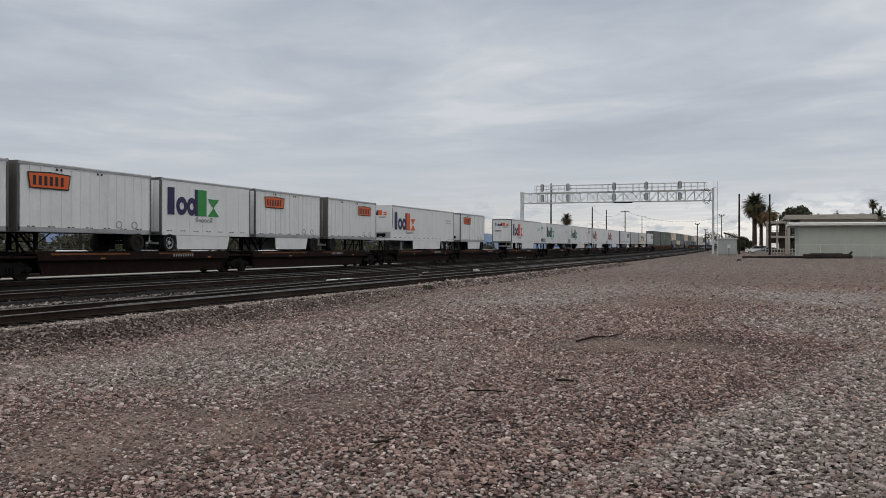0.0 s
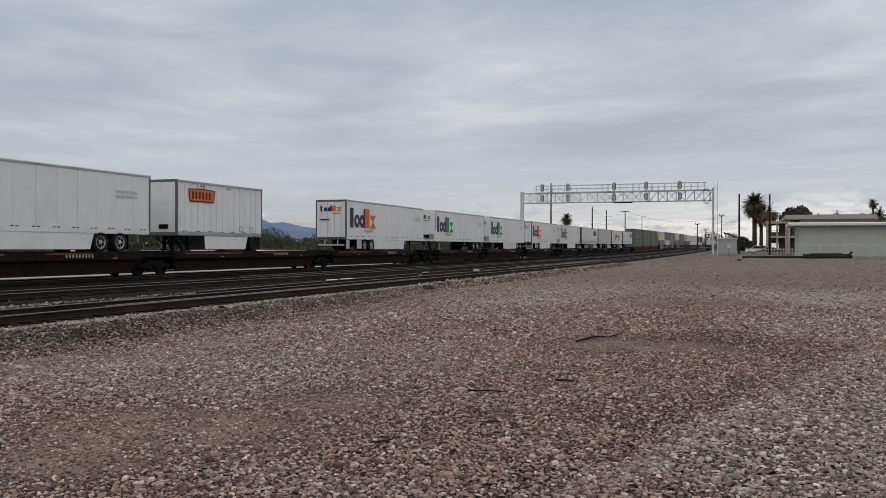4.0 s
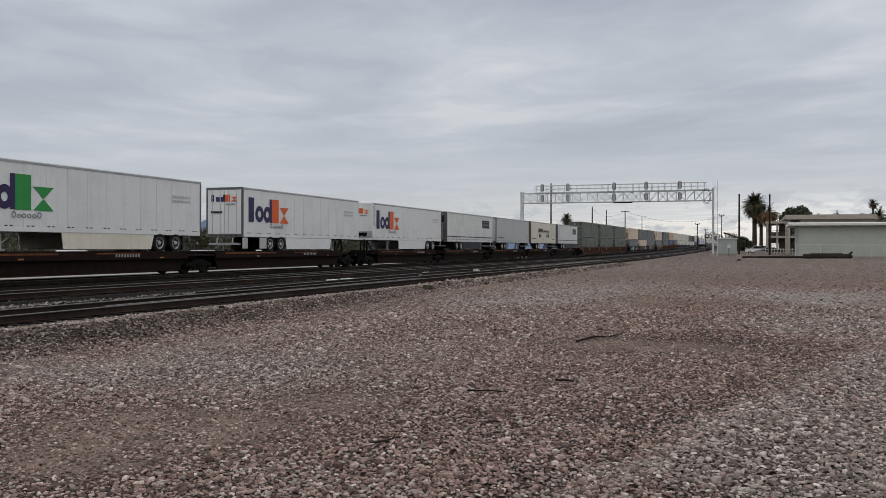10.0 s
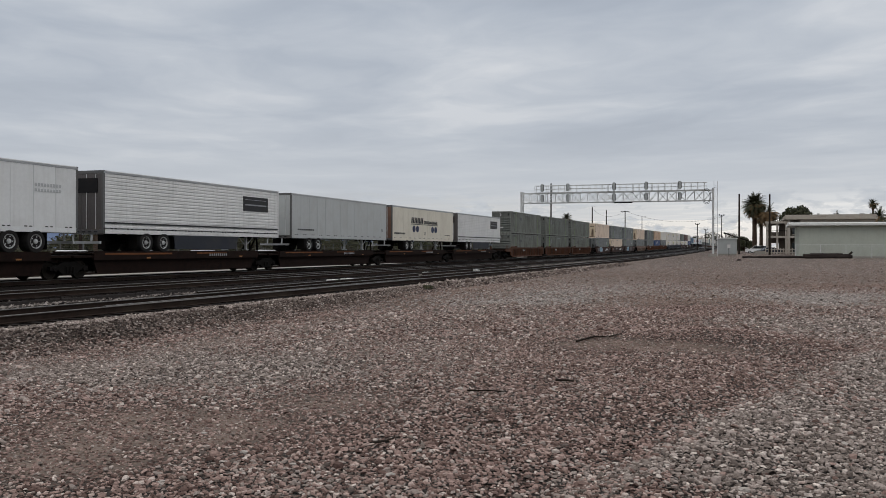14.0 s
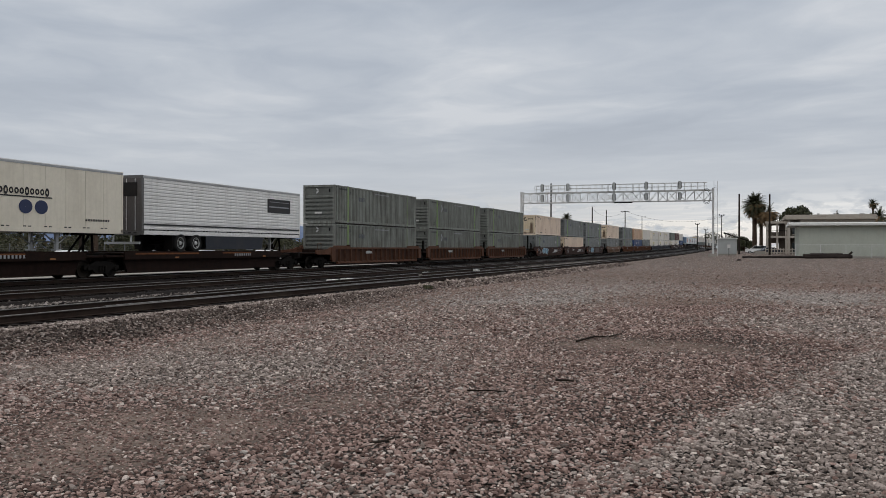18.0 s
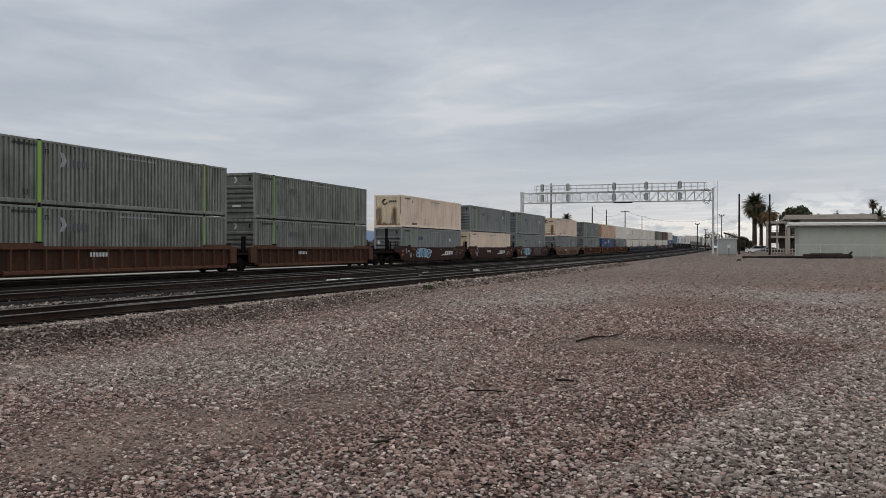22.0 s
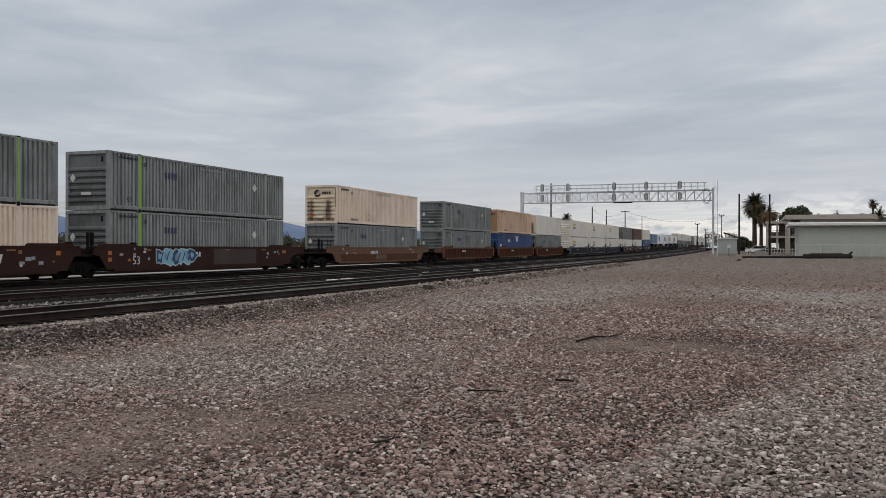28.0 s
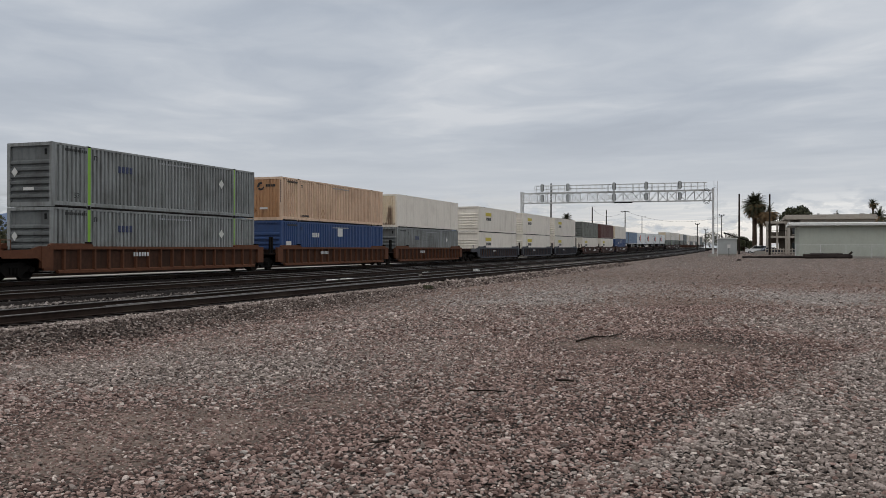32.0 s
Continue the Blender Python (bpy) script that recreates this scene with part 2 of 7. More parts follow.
def ground_material():
    m, n, l, p = nodes_of("gravel_and_dirt")
    tc = n.new("ShaderNodeTexCoord")
    v = tc.outputs["Object"]
    patch = noise_node(n, l, v, 0.16, 6, 0.62)
    fine = noise_node(n, l, v, 26.0, 6, 0.7)
    mid = noise_node(n, l, v, 2.2, 6, 0.65)
    vor = n.new("ShaderNodeTexVoronoi")
    vor.inputs["Scale"].default_value = 17.0
    l.new(v, vor.inputs["Vector"])
    edge = n.new("ShaderNodeTexVoronoi")
    edge.feature = "DISTANCE_TO_EDGE"
    edge.inputs["Scale"].default_value = 17.0
    l.new(v, edge.inputs["Vector"])
    dirt = ramp_node(n, l, fine, (0.25, (0.265, 0.198, 0.170)), (0.75, (0.62, 0.485, 0.42)))
    stone = ramp_node(n, l, fine, (0.25, (0.28, 0.24, 0.215)), (0.75, (0.64, 0.565, 0.51)))
    pebble = ramp_node(n, l, vor.outputs["Color"], (0.2, (0.45, 0.44, 0.43)), (0.8, (1.5, 1.48, 1.45)))
    grey_at, bare_at = n.new("ShaderNodeAttribute"), n.new("ShaderNodeAttribute")
    grey_at.attribute_name, bare_at.attribute_name = "grey_gravel", "bare_dirt"
    f = ramp_node(n, l, patch, (0.42, (0.0, 0.0, 0.0)), (0.60, (0.45, 0.45, 0.45)))
    f = mix_node(n, l, 1.0, f, grey_at.outputs["Fac"], "ADD")
    col = mix_node(n, l, f, dirt, stone)
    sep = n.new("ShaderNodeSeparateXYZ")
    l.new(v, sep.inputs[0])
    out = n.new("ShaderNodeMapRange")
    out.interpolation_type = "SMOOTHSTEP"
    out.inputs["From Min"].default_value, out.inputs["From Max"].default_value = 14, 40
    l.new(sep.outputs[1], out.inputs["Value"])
    # near ground multiplied dark: the shade in gaps between stones, in the colour
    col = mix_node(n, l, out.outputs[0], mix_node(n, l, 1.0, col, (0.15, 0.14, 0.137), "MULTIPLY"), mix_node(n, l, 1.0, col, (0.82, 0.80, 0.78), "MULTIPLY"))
    col = mix_node(n, l, 0.8, col, pebble, "MULTIPLY")
    # pebble outlines darkened too, crevice shade painted in
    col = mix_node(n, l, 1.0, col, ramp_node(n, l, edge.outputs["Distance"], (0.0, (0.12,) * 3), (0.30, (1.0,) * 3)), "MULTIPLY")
    col = mix_node(n, l, 1.0, col, ramp_node(n, l, mid, (0.25, (0.60, 0.55, 0.52)), (0.75, (1.28, 1.30, 1.32))), "MULTIPLY")
    oily_at = n.new("ShaderNodeAttribute")
    oily_at.attribute_name = "oily_bed"
    col = mix_node(n, l, oily_at.outputs["Fac"], col, ramp_node(n, l, fine, (0.25, (0.010, 0.008, 0.007)), (0.75, (0.034, 0.028, 0.025))))
    packed = ramp_node(n, l, fine, (0.25, (0.20, 0.144, 0.115)), (0.75, (0.47, 0.358, 0.297)))
    col = mix_node(n, l, bare_at.outputs["Fac"], col, packed)
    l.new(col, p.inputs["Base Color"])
    p.inputs["Roughness"].default_value = 0.95
    b = n.new("ShaderNodeBump")
    b.inputs["Strength"].default_value, b.inputs["Distance"].default_value = 0.9, 0.05
    l.new(vor.outputs["Distance"], b.inputs["Height"])
    b2 = n.new("ShaderNodeBump")
    b2.inputs["Strength"].default_value, b2.inputs["Distance"].default_value = 0.6, 0.02
    l.new(fine, b2.inputs["Height"])
    l.new(b.outputs[0], b2.inputs["Normal"])
    l.new(b2.outputs[0], p.inputs["Normal"])
    return m


def stone_material(name, *stops):
    """Loose stones, each of its own shade, with a fine grain."""
    m, n, l, p = nodes_of(name)
    g, tc = n.new("ShaderNodeNewGeometry"), n.new("ShaderNodeTexCoord")
    col = ramp_node(n, l, g.outputs["Random Per Island"], *stops)
    fine = noise_node(n, l, tc.outputs["Object"], 60.0, 4)
    col = mix_node(n, l, 1.0, col, ramp_node(n, l, fine, (0.3, (0.75,) * 3), (0.7, (1.2,) * 3)), "MULTIPLY")
    l.new(col, p.inputs["Base Color"])
    p.inputs["Roughness"].default_value = 0.9
    p.inputs["Specular IOR Level"].default_value = 0.2
    return m


GROUND = ground_material()
BROWN_STONES = stone_material("brown_crushed_stone", (0.0, (0.091, 0.057, 0.049)), (0.3, (0.204, 0.137, 0.118)), (0.82, (0.388, 0.278, 0.245)), (0.95, (0.517, 0.408, 0.366)), (0.995, (0.655, 0.566, 0.519)))
GREY_STONES = stone_material("grey_crushed_stone", (0.0, (0.114, 0.091, 0.081)), (0.3, (0.215, 0.178, 0.157)), (0.82, (0.405, 0.341, 0.310)), (0.95, (0.557, 0.483, 0.443)), (0.995, (0.757, 0.670, 0.608)))
FINE_BROWN = stone_material("fine_brown_gravel", (0.0, (0.142, 0.096, 0.081)), (0.5, (0.248, 0.176, 0.150)), (1.0, (0.355, 0.266, 0.230)))
FINE_GREY = stone_material("fine_grey_gravel", (0.0, (0.205, 0.180, 0.166)), (0.5, (0.350, 0.310, 0.287)), (1.0, (0.490, 0.440, 0.410)))
PALE_STONE = stone_material("pale_single_stone", (0.0, (0.30, 0.27, 0.25)), (1.0, (0.55, 0.50, 0.46)))
BALLAST = surface("dark_oily_ballast", (0.011, 0.0085, 0.008), 0.95, var=0.5, dirt=(0.028, 0.023, 0.02), dirty=0.3, grain=16, bump=0.9)
BALLAST_STONE = stone_material("dark_ballast_stone", (0.0, (0.007, 0.006, 0.0055)), (0.85, (0.024, 0.019, 0.017)), (0.98, (0.10, 0.085, 0.075)))
PALE_BALLAST = stone_material("pale_ballast_stone", (0.0, (0.05, 0.043, 0.04)), (0.5, (0.15, 0.13, 0.118)), (0.95, (0.34, 0.305, 0.28)))
# dark stone for the slope, the slope's shade mixed into its colour
SHOULDER_STONES = stone_material("dark_shoulder_stone", (0.0, (0.029, 0.020, 0.018)), (0.6, (0.135, 0.103, 0.089)), (0.93, (0.262, 0.213, 0.190)), (0.99, (0.408, 0.362, 0.333)))


def mountain_material():
    m, n, l, p = nodes_of("hazy_blue_mountain_rock")
    tc = n.new("ShaderNodeTexCoord")
    # distance haze is put into the rock's blue colour
    l.new(ramp_node(n, l, noise_node(n, l, tc.outputs["Object"], 0.012, 7, 0.6), (0.3, (0.20, 0.275, 0.45)), (0.7, (0.28, 0.35, 0.51))), p.inputs["Base Color"])
    p.inputs["Roughness"].default_value = 1.0
    return m


def cloud_material():
    """A grey layer of stratus: glowing cloud over gaps that show the sky, thinning out far away."""
    m = bpy.data.materials.new("stratus_cloud")
    m.use_nodes = True
    n, l = m.node_tree.nodes, m.node_tree.links
    n.clear()
    tc = n.new("ShaderNodeTexCoord")
    turn = n.new("ShaderNodeVectorRotate")
    turn.rotation_type = "Z_AXIS"
    turn.inputs["Angle"].default_value = radians(-34)
    l.new(tc.outputs["Object"], turn.inputs["Vector"])
    mp = n.new("ShaderNodeMapping")
    mp.inputs["Scale"].default_value = (1.0, 0.72, 1.0)
    l.new(turn.outputs[0], mp.inputs["Vector"])
    v = mp.outputs[0]
    warp = n.new("ShaderNodeTexNoise")
    warp.inputs["Scale"].default_value = 0.006
    l.new(v, warp.inputs["Vector"])
    shift = n.new("ShaderNodeVectorMath")
    shift.operation = "MULTIPLY_ADD"
    shift.inputs[1].default_value = (140, 140, 0)
    l.new(warp.outputs["Color"], shift.inputs[0])
    l.new(v, shift.inputs[2])
    a = noise_node(n, l, shift.outputs[0], 0.0042, 6, 0.52)
    c2 = noise_node(n, l, shift.outputs[0], 0.0016, 4, 0.5)
    both = n.new("ShaderNodeMath")
    both.operation = "MULTIPLY_ADD"
    both.inputs[1].default_value = 0.55
    l.new(a, both.inputs[0])
    half = n.new("ShaderNodeMath")
    half.operation = "MULTIPLY"
    half.inputs[1].default_value = 0.45
    l.new(c2, half.inputs[0])
    l.new(half.outputs[0], both.inputs[2])
    c3 = noise_node(n, l, shift.outputs[0], 0.021, 7, 0.58)
    fleck = n.new("ShaderNodeMath")
    fleck.operation = "MULTIPLY_ADD"
    fleck.inputs[1].default_value, fleck.inputs[2].default_value = 0.08, -0.04
    l.new(c3, fleck.inputs[0])
    summed = n.new("ShaderNodeMath")
    l.new(both.outputs[0], summed.inputs[0])
    l.new(fleck.outputs[0], summed.inputs[1])
    col = ramp_node(n, l, summed.outputs[0], (0.37, (0.350, 0.396, 0.470)), (0.46, (0.425, 0.472, 0.545)), (0.53, (0.515, 0.556, 0.617)), (0.60, (0.650, 0.675, 0.715)))
    # towards the far edge the layer grows brighter
    ln = n.new("ShaderNodeVectorMath")
    ln.operation = "LENGTH"
    l.new(tc.outputs["Object"], ln.inputs[0])
    far = n.new("ShaderNodeMapRange")
    far.inputs["From Min"].default_value, far.inputs["From Max"].default_value = 450, 1700
    l.new(ln.outputs["Value"], far.inputs["Value"])
    col = mix_node(n, l, ramp_node(n, l, far.outputs[0], (0.0, (0, 0, 0)), (1.0, (0.80,) * 3)), col, (0.535, 0.566, 0.607))
    # overhead the overcast is brighter than low down
    high = n.new("ShaderNodeMapRange")
    high.interpolation_type = "SMOOTHSTEP"
    high.inputs["From Min"].default_value, high.inputs["From Max"].default_value = 60, 520
    high.inputs["To Min"].default_value, high.inputs["To Max"].default_value = 2.1, 1.0
    l.new(ln.outputs["Value"], high.inputs["Value"])
    over = n.new("ShaderNodeMapRange")
    over.inputs["From Min"].default_value, over.inputs["From Max"].default_value = 520, 200
    over.inputs["To Max"].default_value = 0.85
    l.new(ln.outputs["Value"], over.inputs["Value"])
    col = mix_node(n, l, over.outputs[0], col, (0.475, 0.462, 0.445))
    em = n.new("ShaderNodeEmission")
    l.new(high.outputs[0], em.inputs["Strength"])
    em.inputs["Strength"].default_value = 1.0
    l.new(col, em.inputs["Color"])
    tr = n.new("ShaderNodeBsdfTransparent")
    edge = n.new("ShaderNodeMapRange")
    edge.inputs["From Min"].default_value, edge.inputs["From Max"].default_value = 1900, 3100
    edge.inputs["To Min"].default_value, edge.inputs["To Max"].default_value = 0.0, 0.6
    l.new(ln.outputs["Value"], edge.inputs["Value"])
    gaps = noise_node(n, l, v, 0.006, 6, 0.6)
    gap = ramp_node(n, l, gaps, (0.42, (0.65,) * 3), (0.62, (1.0,) * 3))
    clear = n.new("ShaderNodeMath")
    clear.operation = "MULTIPLY"
    l.new(edge.outputs[0], clear.inputs[0])
    l.new(gap, clear.inputs[1])
    mx = n.new("ShaderNodeMixShader")
    l.new(clear.outputs[0], mx.inputs[0])
    l.new(em.outputs[0], mx.inputs[1])
    l.new(tr.outputs[0], mx.inputs[2])
    out = n.new("ShaderNodeOutputMaterial")
    l.new(mx.outputs[0], out.inputs["Surface"])
    m.cycles.emission_sampling = "NONE"
    return m


def puff_material():
    """Small low clouds on the clear strip of sky over the horizon."""
    m = bpy.data.materials.new("low_cumulus")
    m.use_nodes = True
    n, l = m.node_tree.nodes, m.node_tree.links
    n.clear()
    tc = n.new("ShaderNodeTexCoord")
    mp = n.new("ShaderNodeMapping")
    mp.inputs["Scale"].default_value = (1.0, 1.0, 3.0)
    l.new(tc.outputs["Object"], mp.inputs["Vector"])
    a = noise_node(n, l, mp.outputs[0], 0.0058, 7, 0.58)
    b = noise_node(n, l, mp.outputs[0], 0.0150, 6, 0.6)
    sep = n.new("ShaderNodeSeparateXYZ")
    l.new(tc.outputs["Object"], sep.inputs[0])
    top = n.new("ShaderNodeMapRange")
    top.interpolation_type = "SMOOTHSTEP"
    top.inputs["From Min"].default_value, top.inputs["From Max"].default_value = 420, 190
    l.new(sep.outputs[2], top.inputs["Value"])
    cover = ramp_node(n, l, a, (0.50, (0, 0, 0)), (0.60, (1, 1, 1)))
    fac = n.new("ShaderNodeMath")
    fac.operation = "MULTIPLY"
    l.new(cover, fac.inputs[0])
    l.new(top.outputs[0], fac.inputs[1])
    col = ramp_node(n, l, b, (0.35, (0.42, 0.45, 0.495)), (0.52, (0.535, 0.56, 0.585)), (0.68, (0.67, 0.675, 0.67)))
    em, tr, mx, out = n.new("ShaderNodeEmission"), n.new("ShaderNodeBsdfTransparent"), n.new("ShaderNodeMixShader"), n.new("ShaderNodeOutputMaterial")
    l.new(col, em.inputs["Color"])
    l.new(fac.outputs[0], mx.inputs[0])
    l.new(tr.outputs[0], mx.inputs[1])
    l.new(em.outputs[0], mx.inputs[2])
    l.new(mx.outputs[0], out.inputs["Surface"])
    m.cycles.emission_sampling = "NONE"
    return m


# ---------------------------------------------------------------- mesh helpers
class Shape:
    """Collects the faces of one mesh."""

    def __init__(self):
        self.v, self.f = [], []

    def add(self, pts, faces):
        k = len(self.v)
        self.v += [tuple(p) for p in pts]
        self.f += [tuple(i + k for i in f) for f in faces]
        return self

    def box(self, x0, y0, z0, x1, y1, z1):
        return self.add([(x0, y0, z0), (x1, y0, z0), (x1, y1, z0), (x0, y1, z0), (x0, y0, z1), (x1, y0, z1), (x1, y1, z1), (x0, y1, z1)],
                        [(3, 2, 1, 0), (4, 5, 6, 7), (0, 1, 5, 4), (1, 2, 6, 5), (2, 3, 7, 6), (3, 0, 4, 7)])

    def prism(self, outline, axis, a, b):
        """An outline (anticlockwise seen against the axis) drawn out along an axis from a to b."""
        put = {"x": lambda p, t: (t, p[0], p[1]), "y": lambda p, t: (p[0], t, p[1]), "z": lambda p, t: (p[0], p[1], t)}[axis]
        n = len(outline)
        pts = [put(p, a) for p in outline] + [put(p, b) for p in outline]
        faces = [tuple(range(n)), tuple(range(2 * n - 1, n - 1, -1))] + [(i, i + n, (i + 1) % n + n, (i + 1) % n) for i in range(n)]
        return self.add(pts, faces)

    def tube(self, a, b, r, r2=None, n=8):
        a, b = Vector(a), Vector(b)
        d = (b - a).normalized()
        u = d.orthogonal().normalized()
        w = d.cross(u)
        pts = []
        for c, q in ((a, r), (b, r if r2 is None else r2)):
            pts += [c + (u * math.cos(k * 2 * math.pi / n) + w * math.sin(k * 2 * math.pi / n)) * q for k in range(n)]
        return self.add(pts, [tuple(range(n - 1, -1, -1)), tuple(range(n, 2 * n))] + [(i, (i + 1) % n, (i + 1) % n + n, i + n) for i in range(n)])

    def wheel(self, c, profile, n=16, axis="x"):
        """A turned body about the x axis through c; profile: (offset along the axis, radius)."""
        pts = []
        for o, r in profile:
            for k in range(n):
                t = k * 2 * math.pi / n
                pts.append((c[0] + o, c[1] + r * math.cos(t), c[2] + r * math.sin(t)) if axis == "x" else
                           (c[0] + r * math.cos(t), c[1] + r * math.sin(t), c[2] + o))
        m = len(profile)
        faces = [tuple(range(n - 1, -1, -1)), tuple(range((m - 1) * n, m * n))]
        for j in range(m - 1):
            faces += [(j * n + i, j * n + (i + 1) % n, (j + 1) * n + (i + 1) % n, (j + 1) * n + i) for i in range(n)]
        return self.add(pts, faces)

    def sheet(self, prof, axis, a, b, t):
        """A bent sheet of thickness t: prof is a list of (u, depth) drawn out from a to b; axis x: u along y, drawn along z."""
        n = len(prof)
        pts = []
        for c in (a, b):
            for dt in (0.0, -t):
                for u, d in prof:
                    pts.append((d + dt, u, c) if axis == "z" else (d + dt, c, u) if axis == "y" else (u, d + dt, c) if axis == "zy" else (c, d + dt, u))
        faces = []
        for i in range(n - 1):
            faces += [(i, i + 1, 2 * n + i + 1, 2 * n + i), (n + i + 1, n + i, 3 * n + i, 3 * n + i + 1),
                      (i + 1, i, n + i, n + i + 1), (2 * n + i, 2 * n + i + 1, 3 * n + i + 1, 3 * n + i)]
        faces += [(0, 2 * n, 3 * n, n), (n - 1, 2 * n - 1, 4 * n - 1, 3 * n - 1)]
        return self.add(pts, faces)

    def mirrored(self):
        """The same shape on the other side (x turned round)."""
        s = Shape()
        s.v, s.f = [(-x, y, z) for x, y, z in self.v], [tuple(reversed(f)) for f in self.f]
        return s

    def mesh(self, name, material, smooth=False):
        me = bpy.data.meshes.new(name)
        me.from_pydata(self.v, [], self.f)
        me.materials.append(material)
        if smooth:
            me.polygons.foreach_set("use_smooth", [True] * len(me.polygons))
        me.validate()
        return me


def part(name, shape, material, parent, label="", at=None, smooth=False):
    """One mesh object under a thing or a part; shape may be a ready mesh."""
    me = shape if isinstance(shape, bpy.types.Mesh) else shape.mesh(name, material, smooth)
    ob = new(name, me)
    ob.parent = parent
    if at is not None:
        ob.matrix_basis = at
    if label:
        ob["label"] = label
    if name.endswith("_bars") or name in ("reflective_strips", "tail_strip", "vent_marks", "hook_mark"):
        ob["kind"] = "stuff"
    return ob


def thing(name, label, category, group="", kind="", at=None):
    ob = tagged(new(name), label, category, group, kind)
    ob.empty_display_size = 0.2
    if at is not None:
        ob.matrix_basis = at
    return ob


def solid(name, shape, material, label, category, group="", kind="", at=None, smooth=False):
    ob = tagged(new(name, shape if isinstance(shape, bpy.types.Mesh) else shape.mesh(name, material, smooth)), label, category, group, kind)
    if at is not None:
        ob.matrix_basis = at
    return ob


def big_mesh(name, verts, faces, material, smooth=False):
    """A mesh from arrays of points and of triangles or quads."""
    me = bpy.data.meshes.new(name)
    k = faces.shape[1]
    me.vertices.add(len(verts))
    me.vertices.foreach_set("co", verts.astype(np.float32).ravel())
    me.loops.add(faces.size)
    me.loops.foreach_set("vertex_index", faces.astype(np.int32).ravel())
    me.polygons.add(len(faces))
    me.polygons.foreach_set("loop_start", np.arange(0, faces.size, k, dtype=np.int32))
    me.polygons.foreach_set("loop_total", np.full(len(faces), k, dtype=np.int32))
    me.polygons.foreach_set("use_smooth", np.full(len(faces), smooth))
    me.materials.append(material)
    me.update(calc_edges=True)
    return me


def words(text, size, material, parent, at, label="", name="lettering"):
    """Readable lettering in the built-in font, as a thin mesh."""
    cu = bpy.data.curves.new(name, "FONT")
    cu.body, cu.size, cu.extrude, cu.resolution_u = text, size, 0.003, 2
    tmp = bpy.data.objects.new(name, cu)
    me = bpy.data.meshes.new_from_object(tmp)
    bpy.data.objects.remove(tmp)
    me.materials.clear()
    me.materials.append(material)
    return part(name, me, material, parent, label, at)


# ---------------------------------------------------------------- ground
def smooth01(a, b, v):
    t = np.clip((v - a) / (b - a), 0, 1)
    return t * t * (3 - 2 * t)


def rise(y):
    """The tracks climb gently into the distance."""
    y = np.asarray(y, float)
    return 1.6e-5 * np.clip(y - 40, 0, 310) ** 2 + 0.003 * np.clip(y - 350, 0, 200)


def slope_at(y):
    return math.degrees(math.atan(3.2e-5 * min(max(y - 40, 0), 310) if y < 350 else 0.003 if y < 550 else 0.0))


def ground_height(x, y):
    """Height of the gravel field, the track bed and the yard behind it."""
    x, y = np.asarray(x, float), np.asarray(y, float)
    field = -0.35 + rise(np.minimum(y, 200)) + 0.65 * smooth01(60, 135, y) * smooth01(-10.5, -4.0, x) - 0.35 * smooth01(3, 14, x) * smooth01(90, 130, y)
    field = field + 0.030 * np.sin(x * 0.83 + 0.4 * y) * np.sin(y * 0.57 - 0.3 * x) + 0.018 * np.sin(1.9 * x + 1.1) * np.sin(1.6 * y)
    field = field + 0.25 * np.exp(-(((x + 0.55) / 1.6) ** 2 + ((y - 17.4) / 1.3) ** 2)) + 0.10 * np.exp(-(((x + 2.6) / 1.4) ** 2 + ((y - 16.6) / 0.8) ** 2)) + 0.07 * np.exp(-(((x - 0.3) / 1.2) ** 2 + ((y - 19.0) / 0.8) ** 2))
    field = field - 0.08 * np.exp(-((x + 1.05 - 0.30 * (y - 8.0)) / 0.35) ** 2) * smooth01(20, 16, y) + 0.05 * np.exp(-((x + 0.35 - 0.30 * (y - 8.0)) / 0.4) ** 2) * smooth01(20, 16, y)
    bed = -0.34 + rise(y)
    yard = -0.30 + rise(y) * smooth01(-200, -100, x)
    field = field - 0.20 * smooth01(-8.0, -11.5, x) * smooth01(34, 22, y)
    wave = 0.12 * np.sin(1.3 * y) + 0.08 * np.sin(3.1 * y + 1)
    near = smooth01(-13.75 + wave, -12.55 + wave, x)     # 0 on the track bed, 1 on the field
    z = (-0.20 + rise(y)) * (1 - near) + field * near
    on_bed = smooth01(-14.7, -14.2, x)
    z = bed * (1 - on_bed) + z * on_bed
    past = smooth01(-36, -33, x)
    return yard * (1 - past) + z * past


